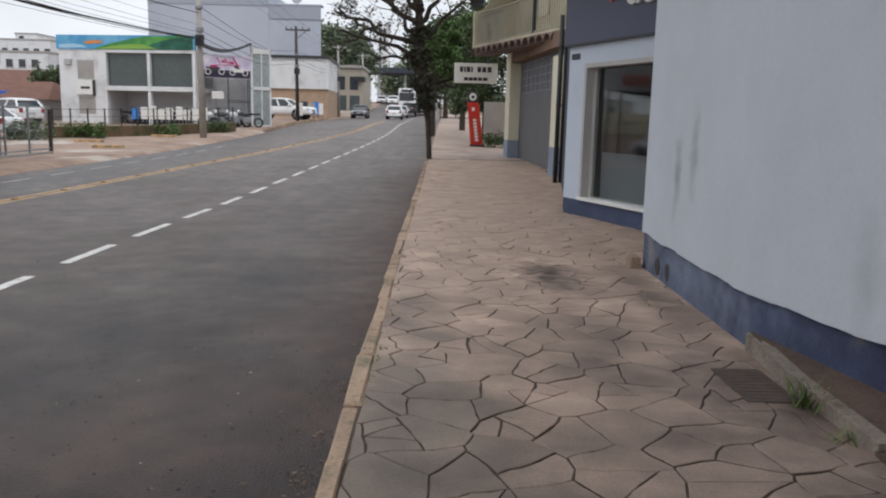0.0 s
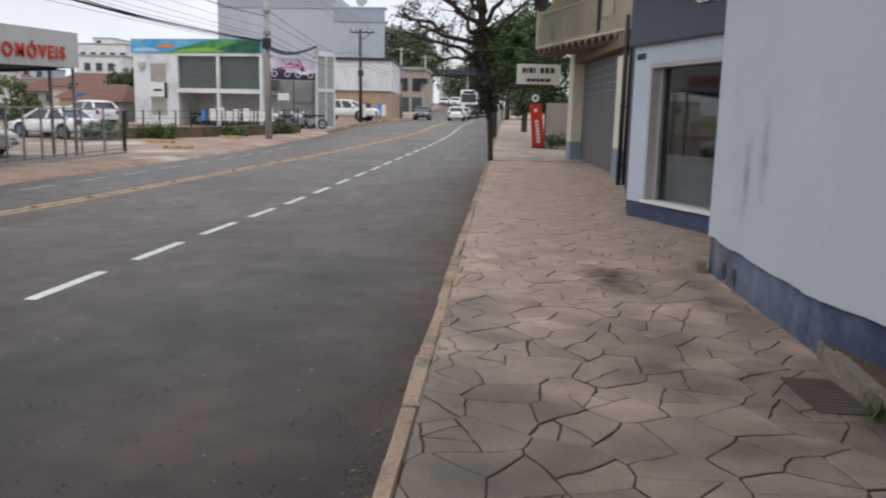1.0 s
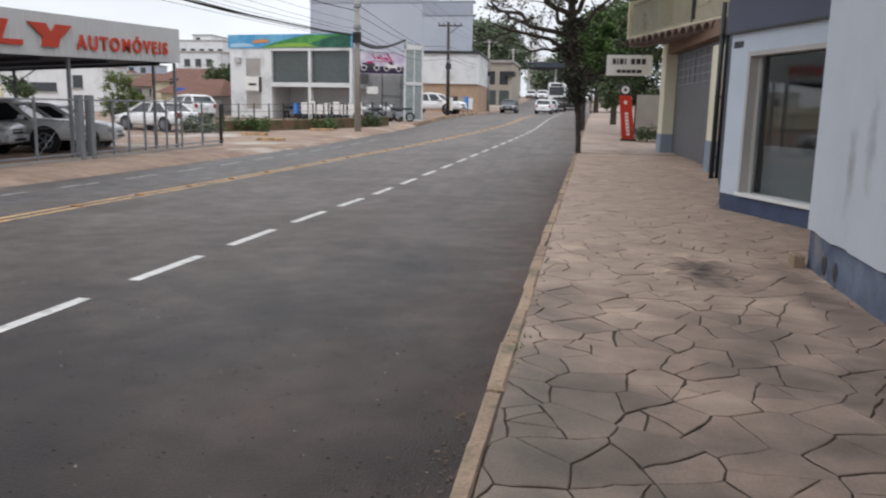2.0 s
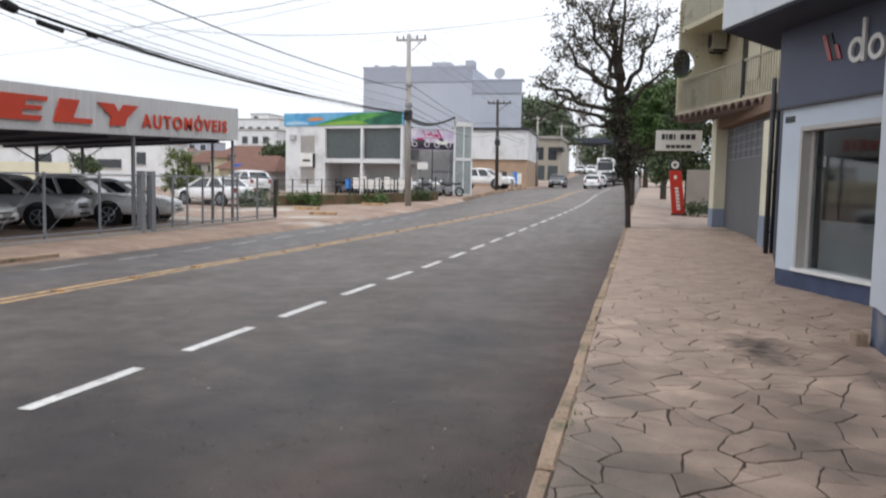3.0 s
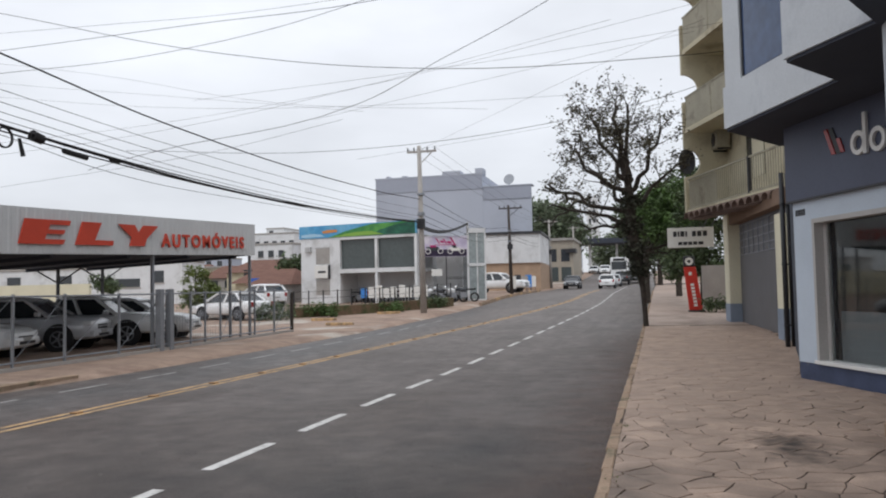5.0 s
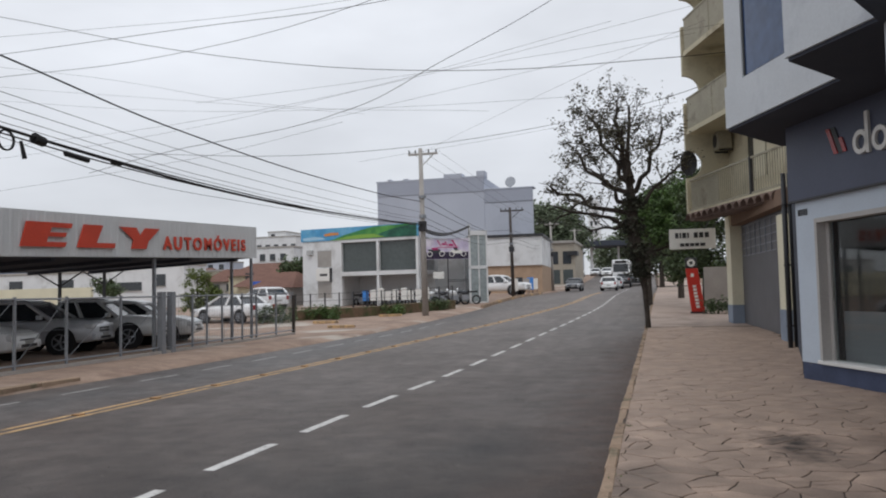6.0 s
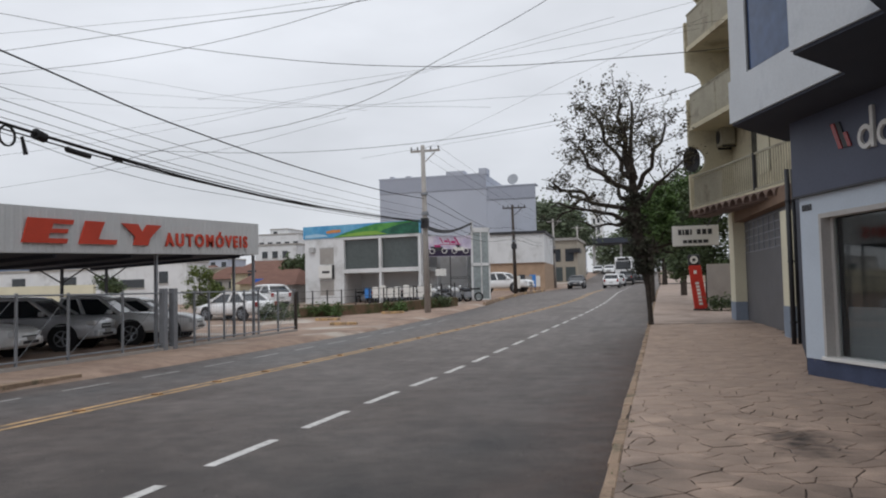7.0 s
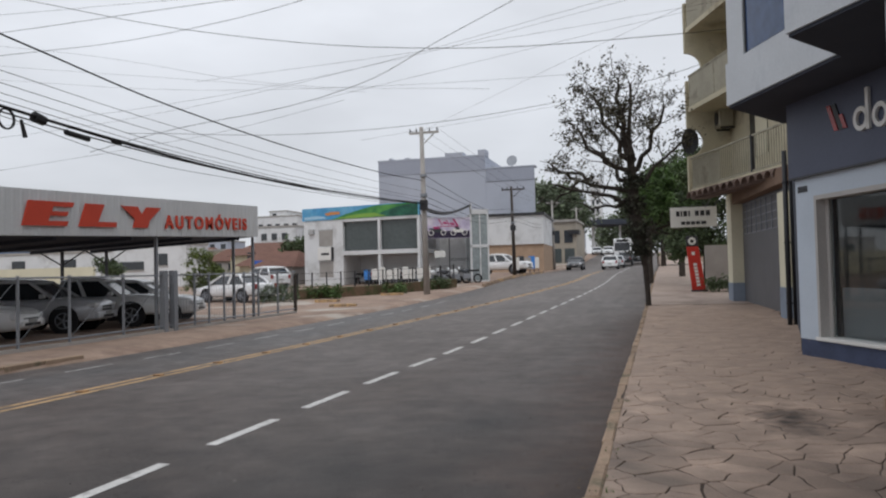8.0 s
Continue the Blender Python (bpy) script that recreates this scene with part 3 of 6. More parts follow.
for lvl, (zf, zr) in enumerate(((4.12, 5.2), (6.95, 8.05), (9.7, 10.85), (12.5, 13.6))):
    bal = part_w("balcony", on_face(FBAL, 0, LB, -1.6, 0.02, zf - 0.16, zf), M_CREAM, flats, "cream balcony slab")
    part_w("rail", on_face(FBAL, 0, LB, -0.06, 0.0, zr - 0.05, zr), M_BALC, bal, "top rail")
    if lvl == 0:
        part_w("rail", on_face(FBAL, 0, LB, -0.06, 0.0, zf + 0.02, zf + 0.07), M_BALC, bal, "bottom rail")
        for k in range(60):
            u = 0.1 + 0.139 * k
            part_w("baluster", on_face(FBAL, u, u + 0.024, -0.034, -0.014, zf + 0.07, zr - 0.05), M_BALC, bal)
        part_w("screen", on_face(FBAL, LB - 2.2, LB - 0.05, -0.1, -0.07, zf + 0.07, zr - 0.1), M_BALC, bal, "weathered screen behind the railing")
        part_w("post", on_face(FBAL, LB - 4.6, LB - 4.52, -0.07, 0.02, zf, zr), M_DARK, bal, "dark rail post")
    else:
        for k in range(4):
            part_w("panel", on_face(FBAL, LB * k / 4 + 0.03, LB * (k + 1) / 4 - 0.03, -0.05, -0.02, zf + 0.03, zr - 0.05), M_BALC, bal, "weathered balcony panel")
            part_w("post", on_face(FBAL, LB * k / 4 - 0.03, LB * k / 4 + 0.03, -0.07, 0.0, zf, zr), M_BALC, bal)
# end fin with half-round notches towards the street
bm = bmesh.new()
prof = [(0.0, 4.0)]
for zc in (5.8, 8.42, 11.15):
    prof.append((0.0, zc - 0.5))
    prof += [(0.55 * math.sin(math.pi * i / 12), zc - 0.5 * math.cos(math.pi * i / 12)) for i in range(1, 12)]
    prof.append((0.0, zc + 0.5))
prof += [(0.0, 14.0), (1.6, 14.0), (1.6, 4.0)]
lo = [bm.verts.new((1.2 + u * 0.98, 28.2 + u * 0.2, z)) for u, z in prof]
hi = [bm.verts.new((1.2 + u * 0.98 - 0.03, 28.35 + u * 0.2, z)) for u, z in prof]
bm.faces.new(lo[::-1])
bm.faces.new(hi)
for i in range(len(prof)):
    j = (i + 1) % len(prof)
    bm.faces.new([lo[i], lo[j], hi[j], hi[i]])
part_w("fin_wall", bm, M_CREAM, flats, "cream end wall with half-round notches")
FW = frame_on((3.75, 22.0), (2.62, 28.6), 0)
for zb in (4.3, 7.1, 9.9):
    wd = part_w("window", on_face(FW, 2.6, 4.3, -0.02, 0.02, zb + 0.5, zb + 2.0), M_WINDOW, flats, "dark flat window with a pale blind")
    part_w("frame", on_face(FW, 2.55, 4.35, 0.0, 0.04, zb + 2.0, zb + 2.07), M_ALU, wd)
    part_w("blind", on_face(FW, 2.6, 3.7, 0.02, 0.035, zb + 0.5, zb + 1.9), M_CREAM_LIGHT, wd, "pale roller blind")
ac = thing("air_conditioner", 2.42, 28.15, 6.2, "grey air-conditioning unit under the balcony", "air conditioner", "", 10)
part("casing", box(-0.25, 0.2, -0.42, 0.42, 0, 0.62, 0.03), M_BALC, ac)
part("fan_grille", disc((-0.26, 0, 0.31), (1, 0, 0), 0.22, 0.03), M_DARK, ac)
part("bracket", box(-0.2, 0.25, -0.3, -0.26, -0.06, 0), M_DARK, ac)
part("bracket", box(-0.2, 0.25, 0.26, 0.3, -0.06, 0), M_DARK, ac)
dish_b = thing("satellite_dish", 1.5, 28.55, 4.12, "dark mesh satellite dish on the balcony's end", "satellite dish")
bowl = loft([[(-0.18 + 0.5 * dy + r * math.cos(a) * 0.62, dy, 1.76 + r * math.sin(a)) for a in [2 * math.pi * i / 20 for i in range(20)]] for r, dy in ((0.1, 0.12), (0.3, 0.07), (0.44, 0.0), (0.46, -0.05), (0.44, -0.05), (0.3, 0.03), (0.08, 0.08))])
part("bowl", bowl, M_DARK, dish_b, "dark mesh bowl", True)
part("mast", rod((-0.1, 0.12, 0), (-0.1, 0.12, 1.75), 0.025, 0.025, 8), M_DARK, dish_b)
part("feed_arm", rod((-0.15, -0.02, 1.4), (-0.3, -0.45, 1.7), 0.012, 0.012, 6), M_DARK, dish_b)
# scalloped tile edge under the first balcony
tile_mesh = None
for k in range(18):
    u = 0.12 + 0.46 * k
    if tile_mesh is None:
        bm = bmesh.new()
        rings = []
        for o, zz, r in ((0.24, -0.16, 0.22), (-0.5, 0.06, 0.19)):
            outer = [bm.verts.new((r * math.cos(math.pi * i / 8), o, zz + r * math.sin(math.pi * i / 8))) for i in range(9)]
            inn = [bm.verts.new(((r - 0.025) * math.cos(math.pi * i / 8), o, zz + (r - 0.025) * math.sin(math.pi * i / 8))) for i in range(9)]
            rings.append((outer, inn))
        for i in range(8):
            bm.faces.new([rings[0][0][i], rings[0][0][i + 1], rings[1][0][i + 1], rings[1][0][i]])
            bm.faces.new([rings[0][1][i], rings[1][1][i], rings[1][1][i + 1], rings[0][1][i + 1]])
            bm.faces.new([rings[0][0][i], rings[0][1][i], rings[0][1][i + 1], rings[0][0][i + 1]])
        tile_mesh = mesh_of("roof_tile", bm, M_TILE)
    tl = new("roof_tile", tile_mesh)
    tl.parent = flats
    tl.matrix_basis = flats.matrix_basis.inverted() @ FBAL @ pose(u, 0.05, 3.93)
part_w("tile_bed", on_face(FBAL, 0, LB, -0.5, 0.0, 3.78, 3.96), M_TILE, flats, "dark tile bed under the balcony")

# ---- signs on the right ----
sg = thing("hanging_sign", 1.44, 31.0, gz(1.4, 31), "white rectangular sign board with dark lettering bars", "sign")
b0 = gz(1.4, 31)
part("board", box(-0.84, 0.84, -0.04, 0.04, 2.98 - b0, 3.74 - b0, 0.01), M_SIGNWHITE, sg, "white board")
for px in (0.45, 0.75):
    part("hanger", rod((px, 0.0, 3.72 - b0), (px + 0.3, -1.9, 4.3 - b0), 0.02, 0.02), M_DARK, sg, "dark hanger rod")
for x0, x1 in ((-0.62, -0.5), (-0.46, -0.4), (-0.36, -0.22), (-0.18, -0.12), (0.06, 0.2), (0.25, 0.4), (0.45, 0.6)):
    part("lettering_bar", box(x0, x1, -0.052, -0.041, 3.4 - b0, 3.6 - b0), M_DARK, sg, "dark bar")
for x0, x1 in ((-0.45, -0.3), (-0.27, -0.12), (-0.09, 0.06), (0.09, 0.24), (0.28, 0.46)):
    part("lettering_bar", box(x0, x1, -0.052, -0.041, 3.08 - b0, 3.2 - b0), M_DARK, sg, "dark bar")
tt = thing("fuel_pump_totem", 1.72, 34, gz(1.7, 34), "red upright fuel-pump totem with a round black head", "totem")
bm = box(-0.27, 0.27, -0.12, 0.12, 0.05, 1.85, 0.03)
for v in bm.verts:
    v.co.x += -0.13 * v.co.z
    v.co.x *= 1.0 - 0.06 * v.co.z
part("body", bm, M_RED, tt, "red panel")
part("base", box(-0.32, 0.34, -0.16, 0.16, 0, 0.06, 0.01), M_DARK, tt)
part("head", box(-0.46, 0.0, -0.1, 0.1, 1.85, 2.3, 0.06), M_DARK, tt, "black head")
part("dial", disc((-0.23, -0.105, 2.08), (0, 1, 0), 0.16, 0.02), M_SIGNWHITE, tt, "white round dial")
part("dial_mark", disc((-0.23, -0.118, 2.08), (0, 1, 0), 0.07, 0.006), M_DARK, tt)
for k in range(7):
    part("lettering_bar", box(-0.09 - 0.019 * k, 0.05 - 0.019 * k, -0.13, -0.121, 0.22 + 0.14 * k, 0.32 + 0.14 * k), M_SIGNWHITE, tt, "white bar")
part("lettering_bar", box(-0.26, -0.14, -0.13, -0.121, 1.5, 1.64), M_SIGNWHITE, tt, "white bar")
solid("garden_wall", prism([(2.1, 35.8), (5.5, 35.8), (5.5, 36), (2.1, 36)], 0.1, 2.4), M_CONCRETE, "grey rendered garden wall beside the totem", "wall", kind="structure")


# ---- car yard across the road ----
def can_z(y):
    return 2.49 + 0.036 * (y - 13.48)


def soffit_z(x, y):
    return can_z(y) - 0.012 - 0.045 * (-13.55 - x)


yard = thing("car_yard_canopy", -17.4, 16, 0, "long flat car-yard canopy with a ribbed pale fascia", "canopy")
part_w("fascia", prism([(-13.4, 3.0), (-13.4, 24.6), (-13.55, 24.6), (-13.55, 3.0)], lambda x, y: can_z(y), lambda x, y: can_z(y) + 1.04 + 0.003 * (y - 13.4)), M_RIBBED, yard, "pale ribbed fascia")
for k in range(87):
    yy = 3.0 + 0.25 * k
    part_w("rib", prism([(-13.4, yy), (-13.388, yy + 0.03), (-13.388, yy + 0.09), (-13.4, yy + 0.12)], lambda x, y: can_z(y) + 0.01, lambda x, y: can_z(y) + 1.03 + 0.003 * (y - 13.4)), M_RIBBED, yard)
part_w("fascia_side", prism([(-13.55, 24.45), (-13.55, 24.6), (-19.5, 24.6), (-19.5, 24.45)], lambda x, y: can_z(y), lambda x, y: can_z(y) + 1.0), M_RIBBED, yard, "pale end fascia")
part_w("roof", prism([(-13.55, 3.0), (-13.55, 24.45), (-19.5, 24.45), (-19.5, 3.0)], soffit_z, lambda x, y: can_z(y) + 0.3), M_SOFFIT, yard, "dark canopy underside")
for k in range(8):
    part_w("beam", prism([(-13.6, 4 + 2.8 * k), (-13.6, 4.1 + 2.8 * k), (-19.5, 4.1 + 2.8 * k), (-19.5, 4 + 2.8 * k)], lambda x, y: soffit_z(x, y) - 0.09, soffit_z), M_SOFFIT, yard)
for x, yy in ((-13.6, 19.09), (-13.55, 24.5), (-14.25, 24.4), (-19.3, 11.0), (-19.3, 22.0), (-19.3, 24.2), (-13.6, 8.5)):
    g0 = gz(x, yy)
    part_w("column", box(x - 0.04, x + 0.04, yy - 0.04, yy + 0.04, g0, soffit_z(x, yy)), M_STEEL if x > -15 else M_DARK, yard, "grey steel column" if x > -15 else "dark steel column")
    if x > -15:
        continue
    part_w("brace", rod((x, yy, soffit_z(x, yy) - 0.5), (x, yy + 1.1, soffit_z(x, yy + 1.1)), 0.025), M_DARK, yard)
    part_w("brace", rod((x, yy, soffit_z(x, yy) - 0.5), (x, yy - 1.1, soffit_z(x, yy - 1.1)), 0.025), M_DARK, yard)


def sign_poly(points, y0, width, name, label):
    """A flat sign shape: points in 0..1 along the fascia and up."""
    bm = bmesh.new()
    for dx in (0.0, 0.03):
        vs = []
        for u, w in points:
            yy = y0 + u * width
            vs.append(bm.verts.new((-13.37 + dx, yy, can_z(yy) + 0.222 + 0.565 * w)))
        bm.faces.new(vs)
    bm.faces.ensure_lookup_table()
    n = len(points)
    bm.verts.ensure_lookup_table()
    for i in range(n):
        j = (i + 1) % n
        bm.faces.new([bm.verts[i], bm.verts[j], bm.verts[n + j], bm.verts[n + i]])
    return part_w(name, bm, M_SIGNRED, yard, label)


sign_poly([(0, 0), (0.87, 0), (0.91, 0.2), (0.5, 0.2), (0.53, 0.42), (0.88, 0.42), (0.91, 0.6), (0.57, 0.6), (0.6, 0.8), (1.0, 0.8), (1.03, 1), (0.12, 1)], 14.0, 1.55, "sign_shape", "red slanted sign shape")
sign_poly([(0, 0), (1.0, 0), (1.02, 0.22), (0.5, 0.22), (0.68, 1), (0.18, 1)], 15.75, 1.35, "sign_shape", "red slanted sign shape")
sign_poly([(0.3, 0), (0.68, 0), (0.74, 0.36), (1.06, 1), (0.66, 1), (0.53, 0.62), (0.42, 1), (0.0, 1), (0.35, 0.4)], 17.3, 1.6, "sign_shape", "red slanted sign shape")
txt = bpy.data.curves.new("lettering", "FONT")
txt.body, txt.size, txt.extrude, txt.offset, txt.space_character = "AUTOMÓVEIS", 0.46, 0.015, 0.014, 1.36
txt.materials.append(M_SIGNRED)
lt = new("lettering", txt)
tagged(lt, "red painted lettering on the fascia")
lt.parent = yard
rise = math.degrees(math.atan(0.04))
lt.matrix_basis = yard.matrix_basis.inverted() @ Matrix.Translation((-13.36, 19.2, can_z(19.2) + 0.226)) @ pose(0, 0, 0, 90, 0, 90) @ pose(0, 0, 0, 0, 0, rise) @ Matrix.Diagonal((1.27, 1.12, 1, 1))

fence = thing("yard_fence", -13.2, 19, 0, "galvanised steel yard fence with mesh panels", "fence")


def fence_x(y):
    return -13.2 - 0.02 * (y - 19)


FY = [8.4, 10.2, 12.0, 13.6, 15.15, 17.1, 18.85, 19.25, 20.4, 21.2, 22.1, 23.4, 24.4, 25.9, 27.4]
for a, b in zip(FY, FY[1:]):
    za, zb = gz(-13.2, a) + 0.07, gz(-13.2, b) + 0.07
    part_w("fence_kerb", prism([(fence_x(a) - 0.07, a), (fence_x(b) - 0.07, b), (fence_x(b) + 0.07, b), (fence_x(a) + 0.07, a)], -0.1, lambda x, y: gz(-13.2, y) + 0.08), M_CONCRETE, fence, "low grey concrete footing")
    part_w("post", box(fence_x(a) - 0.028, fence_x(a) + 0.028, a - 0.022, a + 0.022, za, za + 1.55), M_STEEL, fence, "steel post")
    for h, r in ((0.1, 0.022), (1.5, 0.022)):
        part_w("rail", rod((fence_x(a), a, za + h), (fence_x(b), b, zb + h), r, r, 6), M_STEEL, fence)
    if a > 19:
        n = int((b - a) / 0.13)
        bm = bmesh.new()
        for k in range(1, n):
            yy, zz = a + (b - a) * k / n, za + (zb - za) * k / n
            rod((fence_x(yy), yy, zz + 0.1), (fence_x(yy), yy, zz + 1.5), 0.0035, 0.0035, 4, bm)
        for k in range(1, 9):
            rod((fence_x(a), a, za + 0.1 + 0.155 * k), (fence_x(b), b, zb + 0.1 + 0.155 * k), 0.0035, 0.0035, 4, bm)
        if n > 1:
            part_w("mesh_panel", bm, M_STEEL, fence, "welded wire mesh")
    for h in (0.8,):
        part_w("wire", rod((fence_x(a), a, za + h), (fence_x(b), b, zb + h), 0.004, 0.004, 4), M_STEEL, fence)
    if b - a > 1.2:
        part_w("brace", rod((fence_x(a), a, za + 0.1), (fence_x(b), b, zb + 1.5), 0.007, 0.007, 5), M_STEEL, fence)
part_w("post", box(fence_x(27.4) - 0.05, fence_x(27.4) + 0.05, 27.35, 27.45, gz(-13.2, 27.4), gz(-13.2, 27.4) + 1.5), M_BARK, fence, "brown wooden end post")
for yy in (18.85, 19.3):
    part_w("gate_post", box(-13.28, -13.1, yy - 0.085, yy + 0.085, 0, 1.72, 0.01), M_STEEL, fence, "thick grey gate post")


# ---- vehicles ----
SHAPES = {
    # stations of the lower body (x, half width, bottom, top), then greenhouse (x rear low, rear high, front high, front low), roof height, wheelbase ends
    "suv": ([(-2.35, 0.78, 0.5, 0.95), (-2.25, 0.9, 0.38, 1.08), (-1.2, 0.94, 0.3, 1.12), (0.6, 0.94, 0.3, 1.1), (1.5, 0.93, 0.32, 1.1), (2.12, 0.9, 0.34, 1.04), (2.34, 0.82, 0.37, 0.97), (2.43, 0.7, 0.43, 0.86)], (-2.25, -1.95, 0.35, 1.15), 1.7, (-1.4, 1.45), 0.38),
    "pickup": ([(-2.6, 0.85, 0.55, 1.02), (-2.5, 0.9, 0.45, 1.1), (-0.9, 0.92, 0.35, 1.1), (0.6, 0.92, 0.35, 1.1), (1.6, 0.92, 0.37, 1.1), (2.28, 0.9, 0.39, 1.05), (2.5, 0.82, 0.41, 0.98), (2.6, 0.7, 0.47, 0.87)], (-0.95, -0.75, 0.45, 1.2), 1.7, (-1.6, 1.55), 0.39),
    "hatch": ([(-1.95, 0.7, 0.4, 0.85), (-1.85, 0.82, 0.3, 0.95), (-0.8, 0.85, 0.22, 0.95), (0.6, 0.85, 0.22, 0.93), (1.4, 0.84, 0.24, 0.9), (1.82, 0.8, 0.26, 0.82), (1.97, 0.71, 0.3, 0.74), (2.04, 0.58, 0.36, 0.64)], (-1.85, -1.45, 0.15, 0.95), 1.47, (-1.2, 1.25), 0.31),
    "sedan": ([(-2.2, 0.7, 0.45, 0.86), (-2.1, 0.8, 0.32, 0.95), (-1.1, 0.85, 0.24, 0.96), (0.6, 0.85, 0.24, 0.94), (1.5, 0.82, 0.25, 0.86), (2.0, 0.76, 0.3, 0.74), (2.15, 0.62, 0.38, 0.66)], (-1.6, -1.0, 0.25, 1.05), 1.44, (-1.35, 1.3), 0.31),
}


def car(name, kind, paint, x, y, turn, label, category="car", group="", z=None, size=1.0):
    stations, (rl, rh, fh, fl), roof, axles, wr = SHAPES[kind]
    base = thing(name, x, y, gz(x, y) if z is None else z, label, category, group, turn)
    base.matrix_world = base.matrix_world @ Matrix.Scale(size, 4)
    bm = loft([rsec(*s) for s in stations])
    part("body", bm, paint, base, "", True)
    belt, hw = stations[2][3] - 0.06, stations[2][1]
    tw = hw - 0.2

    bm = bmesh.new()
    lo = [bm.verts.new(p) for p in ((rl, -hw + 0.03, belt), (rl, hw - 0.03, belt), (fl, hw - 0.03, belt), (fl, -hw + 0.03, belt))]
    hi = [bm.verts.new(p) for p in ((rh, -tw, roof - 0.12), (rh, tw, roof - 0.12), (fh, tw, roof - 0.12), (fh, -tw, roof - 0.12))]
    for i in range(4):
        bm.faces.new([lo[i], lo[(i + 1) % 4], hi[(i + 1) % 4], hi[i]])
    bm.faces.new(hi)
    part("greenhouse", bm, M_WINDOW, base, "dark glazed cabin")
    bm = loft([rsec(rh - 0.1, tw - 0.04, roof - 0.16, roof - 0.06, 16, 0.5), rsec(rh + 0.2, tw + 0.05, roof - 0.17, roof, 16, 0.5), rsec((rh + fh) / 2, tw + 0.06, roof - 0.17, roof + 0.02, 16, 0.5), rsec(fh - 0.15, tw + 0.05, roof - 0.17, roof - 0.01, 16, 0.5), rsec(fh + 0.1, tw - 0.03, roof - 0.17, roof - 0.09, 16, 0.5)])
    part("roof", bm, paint, base, "", True)
    for s in (-1, 1):
        for (xa, xb) in ((rl, rh), (fl, fh), ((rl + fl) / 2 - 0.1, (rh + fh) / 2 - 0.1)):
            part("pillar", rod((xa, s * (hw - 0.03), belt), (xb, s * tw, roof - 0.1), 0.07, 0.055, 8), paint, base)
        part("mirror", box(fl - 0.35, fl - 0.2, s * (hw + 0.1) - 0.09, s * (hw + 0.1) + 0.09, belt + 0.02, belt + 0.16, 0.03), paint, base)
        nose, tail = stations[-1], stations[0]
        part("headlight", box(nose[0] - 0.36, nose[0] - 0.02, s * (nose[1] + 0.03) - 0.15, s * (nose[1] + 0.03) + 0.13, nose[3] - 0.09, nose[3] + 0.07, 0.05), M_LAMP, base, "clear wrap-round headlight")
        part("tail_light", box(tail[0] - 0.01, tail[0] + 0.12, s * 0.66 - 0.1, s * 0.66 + 0.1, tail[3] - 0.22, tail[3] + 0.04, 0.03), M_TAIL, base, "red tail light")
        part("fog_light", disc((nose[0] - 0.03, s * 0.58, nose[2] + 0.08), (1, 0, 0), 0.055, 0.18, 12), M_LAMP, base)
        for ax in axles:
            yw = s * (hw - 0.1)
            part("wheel_arch", disc((ax, s * (hw - 0.08), wr + 0.02), (0, 1, 0), wr + 0.07, 0.17, 22), M_BLACK, base, "dark wheel arch")
            wh = part("wheel", disc((ax, yw, wr), (0, 1, 0), wr, 0.22, 22), M_BLACK, base, "black tyre")
            rim = bmesh.new()
            ring(0, 0, wr * 0.66, 0.03, 0, 0.02, 20, rim)
            for k in range(5):
                a = 2 * math.pi * k / 5
                rod((0, 0.012, 0), (wr * 0.62 * math.cos(a), 0.012, wr * 0.62 * math.sin(a)), 0.035, 0.025, 6, rim)
            bmesh.ops.transform(rim, matrix=pose(ax, yw + s * 0.115 - (0.01 if s < 0 else 0), wr), verts=rim.verts)
            part("rim", rim, M_STEEL, wh, "alloy rim")
    nose, tail = stations[-1], stations[0]
    part("grille", box(nose[0] - 0.2, nose[0] + 0.012, -0.38, 0.38, nose[3] - 0.2, nose[3] - 0.05, 0.02), M_DARK, base, "dark grille")
    part("chrome_bar", box(nose[0] + 0.0, nose[0] + 0.022, -0.36, 0.36, nose[3] - 0.135, nose[3] - 0.105, 0.006), M_LAMP, base, "bright grille bar")
    part("bumper", box(nose[0] - 0.3, nose[0] + 0.05, -nose[1] - 0.1, nose[1] + 0.1, nose[2] - 0.02, nose[2] + 0.2, 0.06), paint, base)
    part("intake", box(nose[0] + 0.02, nose[0] + 0.056, -0.42, 0.42, nose[2] + 0.02, nose[2] + 0.1, 0.01), M_DARK, base, "dark lower intake")
    part("bumper", box(tail[0] - 0.04, tail[0] + 0.2, -0.7, 0.7, tail[2] - 0.08, tail[2] + 0.12, 0.04), paint if kind != "pickup" else M_DARK, base)
    part("plate", box(nose[0] + 0.03, nose[0] + 0.062, -0.2, 0.2, nose[2] + 0.1, nose[2] + 0.2), M_ALU, base, "plain grey plate bar")
    part("plate", box(tail[0] - 0.055, tail[0] - 0.04, -0.2, 0.2, tail[2] + 0.12, tail[2] + 0.22), M_ALU, base, "plain grey plate bar")
    return base


car("hatchback", "hatch", M_CAR_WHITE, -17.4, 15.87, 18, "white hatchback parked nose-out behind the fence", "car", "cars in the yard")
car("sport_utility_car", "suv", M_CAR_GREY, -17.75, 18.9, 18, "silver sport utility car parked nose-out under the canopy", "car", "cars in the yard", size=0.92)
car("pickup_truck", "pickup", M_CAR_SILVER, -17.3, 21.1, 18, "silver double-cab pickup parked under the canopy", "car", "cars in the yard", size=0.92)
car("hatchback", "hatch", M_CAR_WHITE, -17.3, 23.4, 18, "white hatchback parked beside the gate post", "car", "cars in the yard")
car("sedan", "sedan", M_CAR_WHITE, -20.9, 36.0, 162, "white saloon parked side-on in the open yard", "car", "cars in the yard")
